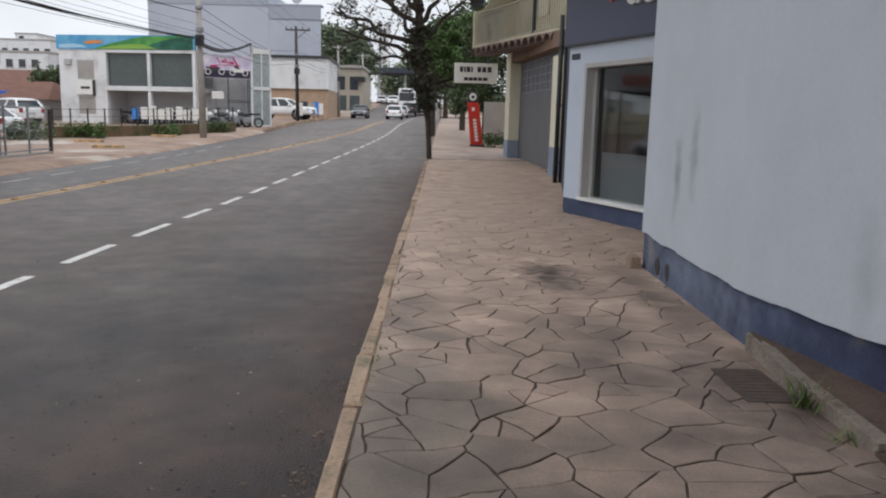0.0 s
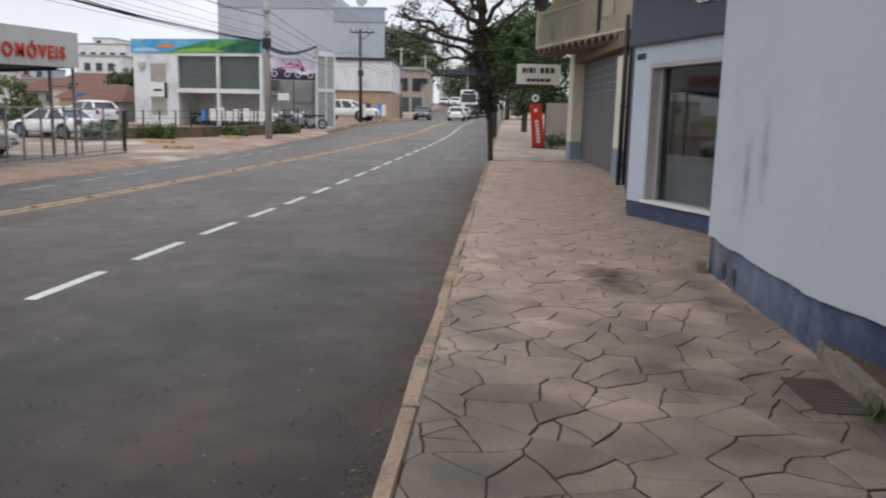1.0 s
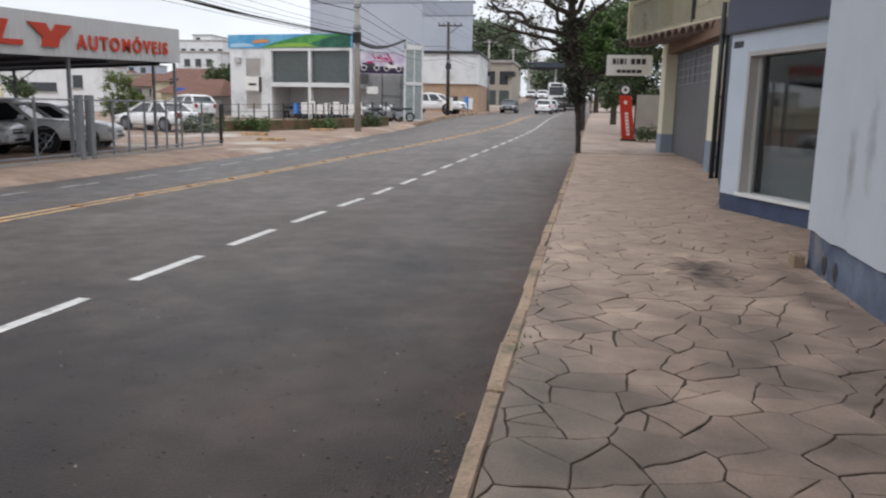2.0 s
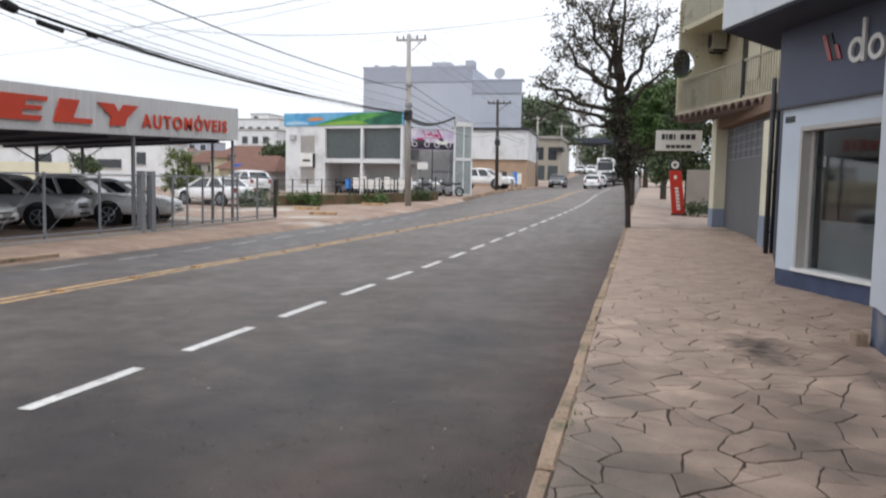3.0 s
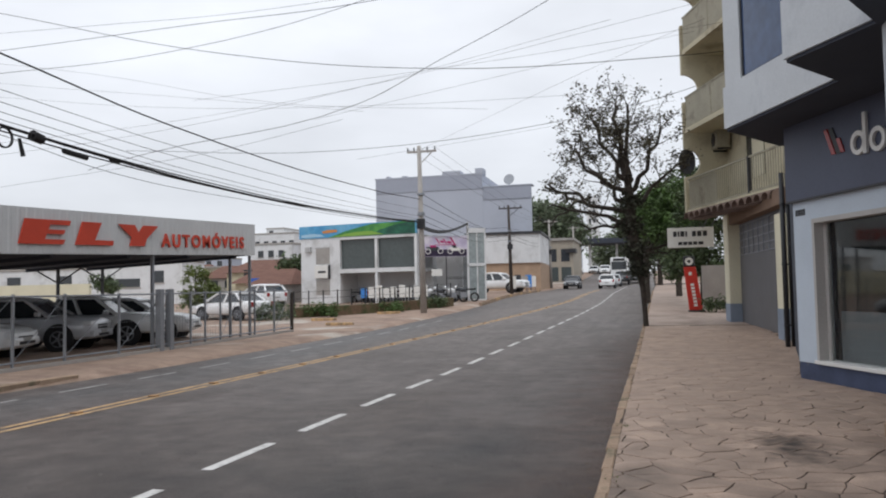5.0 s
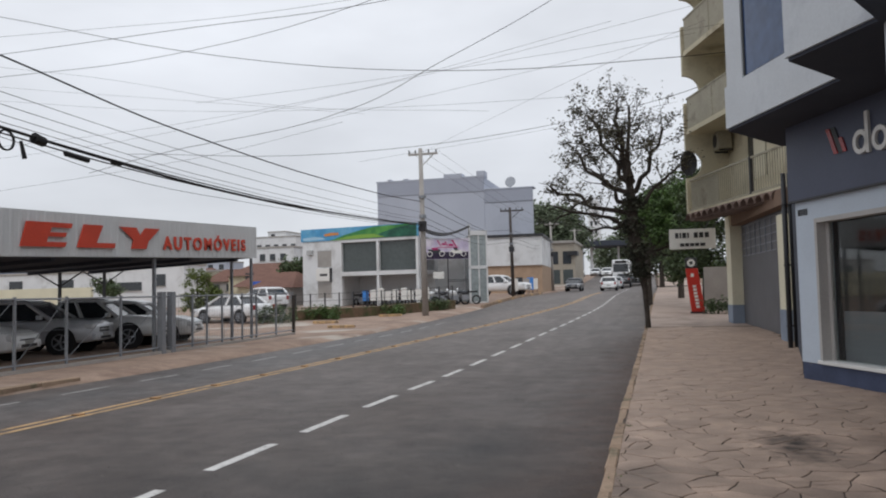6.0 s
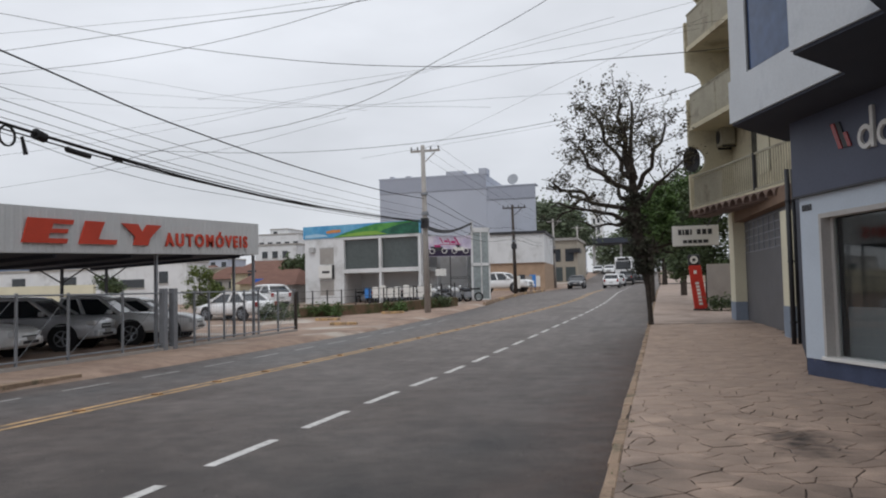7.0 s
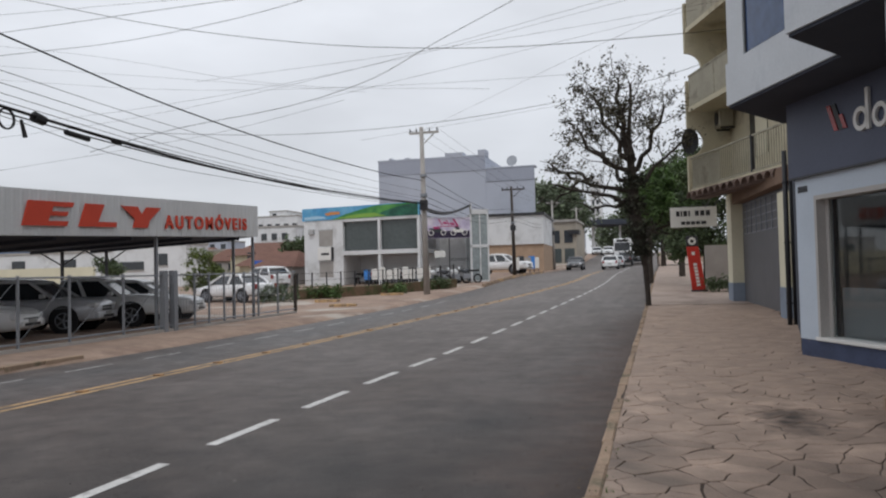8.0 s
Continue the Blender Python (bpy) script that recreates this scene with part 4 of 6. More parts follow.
car("hatchback", "hatch", M_CAR_SILVER, -25.6, 48.0, 150, "silver hatchback parked by the low house", "car")

bus = thing("bus", -4.35, 119, gz(-4.35, 119) - 0.12, "white city bus coming down the far road", "bus", "", -90)
part("body", box(-5, 5, -1.22, 1.22, 0.45, 3.1, 0.18), M_CAR_WHITE, bus)
part("windscreen", box(4.95, 5.03, -1.05, 1.05, 1.35, 2.5, 0.03), M_WINDOW, bus)
for s in (-1, 1):
    for k in range(6):
        part("window", box(-4.6 + 1.55 * k, -3.2 + 1.55 * k, s * 1.22 - 0.02, s * 1.22 + 0.02, 1.5, 2.5), M_WINDOW, bus)
    part("headlight", box(4.96, 5.04, s * 0.85 - 0.18, s * 0.85 + 0.18, 0.75, 0.95, 0.03), M_LAMP, bus)
    for ax in (-3, 3):
        part("wheel", disc((ax, s * 1.1, 0.48), (0, 1, 0), 0.48, 0.28), M_BLACK, bus)
part("destination_box", box(4.96, 5.04, -0.8, 0.8, 2.6, 2.95), M_DARK, bus)


def road_car(kind, paint, x, y, turn, label):
    car({"hatch": "hatchback", "sedan": "sedan", "suv": "sport_utility_car", "pickup": "pickup_truck"}[kind], kind, paint, x, y, turn, label, "car", "cars on the road", gz(x, y) - 0.12)


road_car("hatch", M_CAR_WHITE, -4.5, 85, 90, "white hatchback driving away on the road")
road_car("hatch", M_CAR_SILVER, -4.35, 97, 90, "silver hatchback following on the road")
road_car("sedan", M_CAR_DARK, -2.1, 108, 90, "dark saloon standing at the kerb")
road_car("pickup", M_CAR_DARK, -3.6, 104, 90, "dark pickup ahead on the road")
road_car("suv", M_CAR_WHITE, -7.6, 138, -90, "white car coming down the road")
road_car("sedan", M_CAR_DARK, -8.3, 86, -90, "dark saloon coming down beside the far kerb")
road_car("hatch", M_CAR_WHITE, -12.5, 140, -90, "white car parked far along the road")
road_car("sedan", M_CAR_SILVER, -10.0, 145, -90, "silver car far along the road")

car("pickup_truck", "pickup", M_CAR_WHITE, -12.5, 64.5, -12, "white pickup parked beside the showroom", "car")
BOARD_BLUE = plain("board_blue", (0.05, 0.22, 0.6), 0.5)
for i, (x, y) in enumerate(((-10.7, 61.6), (-10.6, 63.4), (-10.5, 66.5), (-10.55, 69.0), (-10.6, 72.0))):
    b = thing("display_board", x, y, gz(x, y), "upright sale board beside the pickup", "sign board", "roadside boards")
    part("board", box(-0.28, 0.28, -0.03, 0.03, 0.35, 1.35 + 0.1 * (i % 2), 0.01), (M_SIGNWHITE, M_CAR_DARK, M_CONCRETE, BOARD_BLUE, M_SIGNWHITE)[i], b)
    part("leg", box(-0.24, -0.2, -0.03, 0.03, 0, 0.36), M_DARK, b)
    part("leg", box(0.2, 0.24, -0.03, 0.03, 0, 0.36), M_DARK, b)


# ---- motorcycle showroom ----
show = thing("showroom", -18, 50, 0.6, "white two-storey motorcycle showroom with a painted billboard", "building")
SR, SL = (-14.7, 48.3), (-23.45, 49.75)
FS = frame_on(SR, SL, 0)
SLN = (Vector(SR) - Vector(SL)).length
part_w("wall", on_face(FS, 5.9, SLN, -9, 0, 0.2, 5.3), M_WHITE, show, "white plaster wall")
part_w("back_wall", on_face(FS, 0.0, 5.9, -9, -2.6, 0.2, 5.3), M_WHITE, show, "white showroom back wall")
part_w("floor_slab", on_face(FS, -3.5, 5.55, -4.0, -0.02, 0.3, 0.75), M_CONCRETE, show, "grey showroom floor")
part_w("ceiling_slab", on_face(FS, 0, 5.9, -4.0, -0.05, 2.85, 3.12), M_WHITE, show, "white floor slab")
part_w("roof_slab", on_face(FS, 0.0, SLN, -9, -0.02, 5.1, 5.3), M_WHITE, show, "white roof slab")
for u in (0.0, 2.92, 5.8):
    part_w("column", on_face(FS, u - 0.08, u + 0.1, -0.3, 0.03, 0.3, 5.3), M_WHITE, show, "white column")
for z0, z1 in ((2.85, 3.13), (5.12, 5.3)):
    part_w("beam", on_face(FS, 0.0, 5.9, -0.3, 0.035, z0, z1), M_WHITE, show, "white beam")
for u0, u1 in ((0.1, 2.84), (3.0, 5.72)):
    w = part_w("window", on_face(FS, u0, u1, -0.25, -0.2, 3.13, 5.12), M_WINDOW_G, show, "grey tinted upper window")
    part_w("window_frame", on_face(FS, u0, u1, -0.2, -0.17, 3.13, 3.17), M_DARK, w)
    part_w("window_frame", on_face(FS, u0, u1, -0.2, -0.17, 5.08, 5.12), M_DARK, w)
for z0, z1 in ((3.5, 4.6), (1.4, 2.42)):
    w = part_w("window", on_face(FS, 6.55, 7.65, -0.02, 0.015, z0, z1), M_CONCRETE, show, "small grey shuttered window")
    part_w("frame", on_face(FS, 6.5, 7.7, 0.0, 0.03, z1, z1 + 0.06), M_ALU, w)
    for k in range(7):
        part_w("slat", on_face(FS, 6.57, 7.63, 0.015, 0.03, z0 + 0.04 + (z1 - z0) * k / 7, z0 + 0.1 + (z1 - z0) * k / 7), M_CONCRETE, w)
bs = part_w("box_sign", on_face(FS, 6.55, 7.65, 0.01, 0.22, 2.56, 3.42, 0.02), M_SIGNWHITE, show, "white square box sign")
part_w("box_sign_edge", on_face(FS, 6.5, 6.56, 0.0, 0.24, 2.5, 3.45), M_DARK, bs)
part_w("lettering_bar", on_face(FS, 6.75, 7.35, 0.221, 0.228, 2.9, 3.05), M_DARK, bs)
acu = part_w("air_conditioner", on_face(FS, 8.0, 8.4, 0.0, 0.25, 4.35, 4.7, 0.02), M_ALU, show, "small air-conditioning unit")
# painted billboard along the roof: sky, hills and grass bands
board = part_w("billboard", on_face(FS, -0.1, SLN + 0.1, -0.1, 0.06, 5.3, 6.15), two_tone("billboard_sky_blue", (0.07, 0.3, 0.55), (0.16, 0.42, 0.62), 0.8, (0.4, 0.65), 0.6, 0.0), show, "billboard with a painted blue sky")
for name, pts, mm, lb in (
        ("painted_hill", [(0, 0), (6.6, 0), (5.4, 0.34), (4.2, 0.6), (3.2, 0.78), (0, 0.84)], two_tone("billboard_green", (0.04, 0.2, 0.06), (0.1, 0.32, 0.07), 1.2, (0.4, 0.62), 0.6, 0.0), "painted green hill"),
        ("painted_hill", [(0, 0.0), (3.4, 0.0), (2.6, 0.35), (1.6, 0.6), (0, 0.84)], two_tone("billboard_dark_green", (0.015, 0.08, 0.055), (0.03, 0.15, 0.09), 1.2, (0.42, 0.62), 0.6, 0.0), "painted dark green hill"),
        ("painted_field", [(2.3, 0.05), (6.2, 0.02), (5.2, 0.22), (4.2, 0.3), (3.2, 0.3)], plain("billboard_light_green", (0.22, 0.4, 0.07), 0.6), "painted light green field"),
        ("painted_cloud", [(6.9, 0.1), (8.8, 0.06), (8.8, 0.26), (7.8, 0.32), (7.2, 0.24)], plain("billboard_pale_blue", (0.35, 0.55, 0.7), 0.6), "painted pale cloud"),
        ("painted_mark", [(5.9, 0.36), (7.0, 0.3), (7.1, 0.44), (6.6, 0.54), (5.9, 0.52)], plain("billboard_orange", (0.6, 0.25, 0.08), 0.6), "orange painted mark")):
    bm = bmesh.new()
    o = {"painted_hill": 0.066, "painted_field": 0.078, "painted_cloud": 0.066, "painted_mark": 0.08}[name] + (0.006 if "dark" in lb else 0)
    bm.faces.new([bm.verts.new(F2) for F2 in [FS @ Vector((u, o, 5.3 + z)) for u, z in pts]])
    part_w(name, bm, mm, board, lb)
# open bay with the banner, and the glass corner
FO = frame_on((-10.45, 50.1), (-14.6, 48.5), 0)
LO = 4.45
banner = part_w("banner", on_face(FO, 1.25, LO - 0.1, 0.0, 0.08, 3.75, 5.1), two_tone("banner_lilac", (0.5, 0.44, 0.6), (0.66, 0.62, 0.7), 1.6, (0.4, 0.6), 0.6, 0.0), show, "lilac banner with motorcycle shapes")
for cu, cz, r, mm in ((1.6, 4.1, 0.18, M_SIGNWHITE), (2.35, 4.1, 0.18, M_SIGNWHITE), (3.0, 4.12, 0.18, M_SIGNWHITE), (3.8, 4.1, 0.18, M_SIGNWHITE)):
    bm = ring(cu, cz, r, 0.045, 0.082, 0.1, 18)
    bmesh.ops.transform(bm, matrix=FO, verts=bm.verts)
    part_w("painted_wheel", bm, mm, banner, "painted wheel shape")
M_MAGENTA = plain("banner_magenta", (0.45, 0.03, 0.16), 0.6)
part_w("painted_band", on_face(FO, 1.27, LO - 0.12, 0.08, 0.0815, 3.77, 4.22), plain("banner_dark_violet", (0.03, 0.02, 0.05), 0.6), banner, "dark lower band of the banner")
for u0, u1, z0, z1, mm in ((1.65, 2.3, 4.12, 4.36, M_SIGNWHITE), (3.0, 3.8, 4.14, 4.4, M_CAR_DARK), (1.9, 2.15, 4.3, 4.5, M_CAR_DARK), (3.2, 3.6, 4.34, 4.5, M_MAGENTA), (2.0, 2.12, 4.55, 5.0, M_MAGENTA), (2.22, 2.5, 4.6, 4.75, M_MAGENTA),
                           (2.55, 2.63, 4.58, 4.92, M_MAGENTA), (2.72, 2.96, 4.66, 4.8, M_MAGENTA), (3.02, 3.1, 4.6, 4.98, M_MAGENTA), (1.9, 3.3, 4.5, 4.54, M_MAGENTA)):
    bm = box(u0, u1, 0.082, 0.098, z0, z1)
    for v in bm.verts:
        v.co.x += (v.co.z - z0) * 0.6
    bmesh.ops.transform(bm, matrix=FO, verts=bm.verts)
    part_w("painted_shape", bm, mm, banner)
part_w("bay_wall", on_face(FO, 1.2, LO, -2.8, -2.6, 0.7, 5.3), M_WHITE, show, "pale rear wall of the open bay")
part_w("small_sign", on_face(FO, 2.9, 3.6, 0.0, 0.04, 2.5, 2.95), M_SIGNWHITE, show, "small white hanging sign")
part_w("pole", on_face(FO, 2.6, 2.66, 0.0, 0.06, 0.8, 3.75), M_DARK, show)
for k in range(2):
    part_w("shelf", on_face(FO, 1.3, 2.6, -0.6, -0.3, 2.3 + 0.1 * k, 2.33 + 0.1 * k), M_DARK, show)
glass_corner = part_w("glass_corner", on_face(FO, 0.06, 1.2, -2.5, -0.03, 0.9, 5.3), M_PALE_GLASS, show, "two-storey glazed corner")
for u0, u1, z0, z1 in ((0, 0.1, 0.8, 5.6), (1.12, 1.25, 0.8, 6.0), (0.0, 1.25, 3.1, 3.3), (0.0, 1.25, 5.3, 5.6), (0.55, 0.62, 0.9, 5.3), (0, 1.25, 0.8, 0.95)):
    part_w("white_frame", on_face(FO, u0, u1, -0.06, 0.03, z0, z1), M_WHITE, glass_corner, "white frame")
# sagging dark tarp over the bay
bm = bmesh.new()
n = 12
vals = [[bm.verts.new(FO @ Vector((1.2 + 3.3 * i / n, o, 5.95 - 0.5 * math.sin(math.pi * i / n) - dz))) for i in range(n + 1)] for o, dz in ((0.35, 0.0), (0.4, 0.16), (-1.2, 0.1))]
for a, b in zip(vals, vals[1:]):
    for i in range(n):
        bm.faces.new([a[i], a[i + 1], b[i + 1], b[i]])
tarp = part_w("tarp", bm, M_DARK, show, "sagging dark tarpaulin")
mod = tarp.modifiers.new("thick", "SOLIDIFY")
mod.thickness = 0.03


def motorcycle(x, y, z, turn, paint, label):
    m = thing("motorcycle", x, y, z, label, "motorcycle", "motorcycles on display", turn)
    for ax in (-0.65, 0.65):
        bm = ring(ax, 0.3, 0.3, 0.1, -0.05, 0.05, 18)
        part("wheel", bm, M_BLACK, m, "black wheel")
    part("tank", loft([rsec(-0.1, 0.1, 0.65, 0.85, 12, 0.6), rsec(0.15, 0.16, 0.62, 0.95, 12, 0.6), rsec(0.4, 0.08, 0.7, 0.9, 12, 0.6)]), paint, m, "", True)
    part("seat", box(-0.75, -0.1, -0.12, 0.12, 0.75, 0.86, 0.03), M_BLACK, m)
    part("engine", box(-0.2, 0.3, -0.15, 0.15, 0.28, 0.62, 0.04), M_STEEL, m)
    part("fork", rod((0.65, 0, 0.3), (0.42, 0, 1.0), 0.04, 0.04, 8), M_STEEL, m)
    part("handlebar", rod((0.38, -0.36, 1.08), (0.38, 0.36, 1.08), 0.018, 0.018, 8), M_DARK, m)
    part("headlight", disc((0.55, 0, 0.95), (1, 0, -0.1), 0.1, 0.1, 14), M_LAMP, m)
    return m


for i, (u, o) in enumerate(((0.6, -0.9), (1.6, -0.9), (2.3, -1.0), (3.3, -0.9), (4.0, -0.9), (4.8, -1.0))):
    p = FS @ Vector((u, o, 0.75))
    motorcycle(p.x, p.y, p.z, -60 + 13 * (i % 3), (M_CAR_DARK, M_RED, M_DARK)[i % 3], ("dark motorcycle on display in the showroom", "red motorcycle on display in the showroom", "black motorcycle on display in the showroom")[i % 3])
for i, u in enumerate((1.6, 2.3, 3.0, 3.7)):
    p = FO @ Vector((u, 0.9, 0))
    motorcycle(p.x, p.y, gz(p.x, p.y), 200 + 10 * i, (M_CAR_DARK, M_CAR_SILVER)[i % 2], ("dark motorcycle standing in front of the banner", "silver motorcycle standing in front of the banner")[i % 2])
for i in range(9):
    x = -17.3 + 0.46 * i + 0.12 * random.random()
    b = thing("display_board", x, 45.4 + 0.1 * i, gz(x, 45.5), "blue upright sale board before the showroom" if i == 0 else "white upright sale board before the showroom", "sign board", "sale boards")
    part("board", box(-0.19, 0.19, -0.02, 0.02, 0.55, 1.15 + 0.08 * (i % 3), 0.008), BOARD_BLUE if i == 0 else M_SIGNWHITE, b)
    part("leg", box(-0.16, -0.12, -0.02, 0.02, 0, 0.56), M_DARK, b)
    part("leg", box(0.12, 0.16, -0.02, 0.02, 0, 0.56), M_DARK, b)
# low hedge bank and fence along the showroom lot
lot = [(-17.6, 36.6), (-14.5, 39.8), (-11.3, 44.6)]
bm = bmesh.new()
for (x0, y0), (x1, y1) in zip(lot, lot[1:]):
    prism([(x0, y0), (x1, y1), (x1 - 0.5, y1 + 0.6), (x0 - 0.5, y0 + 0.6)], lambda x, y: gz(x, y) - 0.1, lambda x, y: gz(x, y) + 0.5, bm)
solid("low_bank", bm, mat("mossy_wall", (0.13, 0.085, 0.055), 0.95, 0.3, 2, 20, 0.5, stain=(0.05, 0.065, 0.025), stain_scale=1.2, stain_at=(0.45, 0.6)), "low mossy brown retaining wall", "wall")
lf = thing("lot_fence", -14.5, 39.8, gz(-14.5, 39.8), "thin dark wire fence on the low wall", "fence")
for i in range(12):
    t = i / 11 * 2
    (x0, y0), (x1, y1) = lot[min(1, int(t))], lot[min(1, int(t)) + 1]
    k = t - min(1, int(t))
    x, y = x0 + (x1 - x0) * k - 0.25, y0 + (y1 - y0) * k + 0.3
    part_w("post", rod((x, y, gz(x, y)), (x, y, gz(x, y) + 1.35), 0.04, 0.04, 8), M_DARK, lf)
    if i:
        for h in (0.6, 0.95, 1.3):
            part_w("wire", rod((px, py, gz(px, py) + h), (x, y, gz(x, y) + h), 0.012, 0.012, 4), M_DARK, lf)
    px, py = x, y
for x, y, tn in ((-15.1, 34.4, 10), (-13.5, 39.2, 15), (-12.9, 31.0, 0)):
    solid("yellow_kerb_stub", box(-0.6, 0.6, -0.12, 0.12, 0, 0.14, 0.03, None, pose(x, y, gz(x, y) - 0.02, 0, 0, tn)), M_YELLOW, "chipped yellow-painted kerb stub at the driveway", "kerb", "kerb stubs")

# ---- large grey block and its neighbours ----
block = thing("apartment_block", -21, 92, 1.5, "large windowless blue-grey block with a stepped roof", "building")
part_w("wall", prism([(-30.5, 85), (-17.9, 85), (-17.9, 102), (-30.5, 102)], 0.5, 14.5), M_GREY_BLDG, block, "blue-grey rendered wall")
part_w("wall", prism([(-17.9, 85.05), (-12.4, 85.05), (-15.0, 102), (-17.9, 102)], 0.5, 13.0), M_GREY_BLDG, block, "blue-grey rendered wall")
for x0, x1, z0, z1 in ((-30.6, -17.8, 14.5, 14.66), (-17.8, -12.3, 13.0, 13.14), (-22.5, -20.4, 14.66, 15.05), (-18.7, -17.8, 14.66, 15.2), (-29.2, -28.8, 14.66, 14.85), (-27.3, -26.7, 14.66, 14.8)):
    part_w("parapet", box(x0, x1, 84.9, 86.6, z0, z1, 0.03), M_GREY_BLDG, block, "grey parapet")
dish = part_w("dish", loft([[(-15.05 + r * math.cos(a) * 0.75, 86 + dy + 0.5 * r * math.sin(a), 13.9 + r * math.sin(a) * 0.8) for a in [2 * math.pi * i / 18 for i in range(18)]] for r, dy in ((0.12, 0.25), (0.5, 0.12), (0.78, 0.0), (0.8, -0.03))]), M_STEEL, block, "grey mesh satellite dish")
part_w("dish_arm", rod((-15.05, 86.2, 13.1), (-15.05, 86.2, 13.8), 0.05), M_DARK, block)
M_BAND = mat("darker_blue_grey_render", (0.33, 0.355, 0.42), 0.85, 0.06, 0.3, 10, 0.1)
part_w("upper_band", box(-30.5, -17.9, 84.93, 85.02, 12.9, 14.5), M_BAND, block, "darker blue-grey band under the parapet")
part_w("upper_band", box(-17.86, -12.4, 84.96, 85.06, 11.6, 13.0), M_BAND, block, "darker blue-grey band under the parapet")
hall = thing("white_hall", -12.5, 80, 1.4, "white corrugated hall over a tan brick base", "building")
part_w("upper_wall", prism([(-16.5, 75), (-10.25, 75), (-10.6, 84.5), (-16.5, 84.5)], 4.1, 6.9), M_WHITE, hall, "white corrugated wall")
part_w("lower_wall", prism([(-16.4, 75.2), (-10.3, 75.2), (-10.6, 84.4), (-16.4, 84.4)], 0.8, 4.1), mat("tan_brick", (0.38, 0.27, 0.19), 0.9, 0.15, 2, 20, 0.2), hall, "tan brick wall")
part_w("roof", prism([(-16.7, 74.8), (-10.1, 74.8), (-10.5, 84.7), (-16.7, 84.7)], 6.9, 7.15), M_DARK, hall, "dark roof edge")
for k in range(24):
    part_w("corrugation", box(-16.4 + 0.25 * k, -16.3 + 0.25 * k, 74.96, 75.0, 4.12, 6.9), M_WHITE, hall)
shopb = thing("tan_building", -14, 116, 2.5, "tan two-storey building with a dark canopy", "building")
part_w("wall", prism([(-17.4, 112), (-10.6, 112), (-10.6, 126), (-17.4, 126)], 1, 8.4), mat("grey_tan_plaster", (0.38, 0.34, 0.28), 0.85, 0.12, 0.8, 20, 0.1), shopb, "tan plaster wall")
part_w("roof", prism([(-17.6, 111.7), (-10.4, 111.7), (-10.4, 126.2), (-17.6, 126.2)], 8.4, 8.75), M_CONCRETE, shopb, "pale roof edge")
part_w("canopy", box(-11.6, -10.2, 111.4, 114.5, 6.6, 7.2), M_DARK, shopb)
for k in range(3):
    part_w("window", box(-16.0 + 1.85 * k, -14.8 + 1.85 * k, 111.95, 112.02, 5.4, 7.2), M_WINDOW, shopb, "dark window")
    part_w("shopfront", box(-16.0 + 1.85 * k, -14.6 + 1.85 * k, 111.95, 112.02, 2.6, 4.6), M_WINDOW_G, shopb)
station = thing("far_canopy", -8, 150, 5.5, "dark flat canopy far along the road", "canopy")
part("roof", box(-9, 6, -4, 4, 4.2, 5.2, 0.1), M_SOFFIT, station)
for x in (-8, -3, 2, 5.5):
    part("column", box(x - 0.2, x + 0.2, -0.2, 0.2, -0.3, 4.2), M_WHITE, station)
for name, x0, x1, y, d, z1, mm, lb in (("far_tower", -19.6, -16.4, 260, 10, 31.4, M_WHITE, "slim pale tower block far along the road"), ("far_tower", -25.5, -20.0, 230, 12, 24.0, M_GREY_BLDG, "grey block behind the far trees")):
    tb = thing(name, (x0 + x1) / 2, y, 8, lb, "building")
    part_w("wall", prism([(x0, y), (x1, y), (x1, y + d), (x0, y + d)], 3, z1), mm, tb)
    for r in range(6):
        for c in range(2):
            part_w("window", box(x0 + 0.5 + 1.4 * c, x0 + 1.3 + 1.4 * c, y - 0.03, y + 0.02, z1 - 2.6 - 2.9 * r, z1 - 1.2 - 2.9 * r), M_WINDOW, tb)


def house(x0, x1, y0, y1, wall_z, roof_z, wall_m, roof_m, label, windows):
    h = thing("house", (x0 + x1) / 2, y0, gz(x0, y0), label, "house", "houses behind the yard")
    part_w("wall", prism([(x0, y0), (x1, y0), (x1, y1), (x0, y1)], -0.2, wall_z), wall_m, h)
    if roof_z > wall_z:
        bm = bmesh.new()
        ym = (y0 + y1) / 2
        a = [bm.verts.new(p) for p in ((x0 - 0.4, y0 - 0.4, wall_z - 0.1), (x1 + 0.4, y0 - 0.4, wall_z - 0.1), (x1 + 0.4, y1 + 0.4, wall_z - 0.1), (x0 - 0.4, y1 + 0.4, wall_z - 0.1))]
        b = [bm.verts.new(p) for p in ((x0 + 0.8, ym, roof_z), (x1 - 0.8, ym, roof_z))]
        bm.faces.new([a[0], a[1], b[1], b[0]])
        bm.faces.new([a[2], a[3], b[0], b[1]])
        bm.faces.new([a[1], a[2], b[1]])
        bm.faces.new([a[3], a[0], b[0]])
        bm.faces.new(a[::-1])
        part_w("roof", bm, roof_m, h)
    else:
        part_w("roof", prism([(x0 - 0.1, y0 - 0.1), (x1 + 0.1, y0 - 0.1), (x1 + 0.1, y1), (x0 - 0.1, y1)], wall_z, wall_z + 0.2), roof_m, h)
    for wx, wz, ww, wh in windows:
        w = part_w("window", box(wx, wx + ww, y0 - 0.03, y0 + 0.03, wz, wz + wh), M_WINDOW, h, "dark window")
        part_w("sill", box(wx - 0.06, wx + ww + 0.06, y0 - 0.1, y0, wz - 0.06, wz), M_CONCRETE, w)
    return h


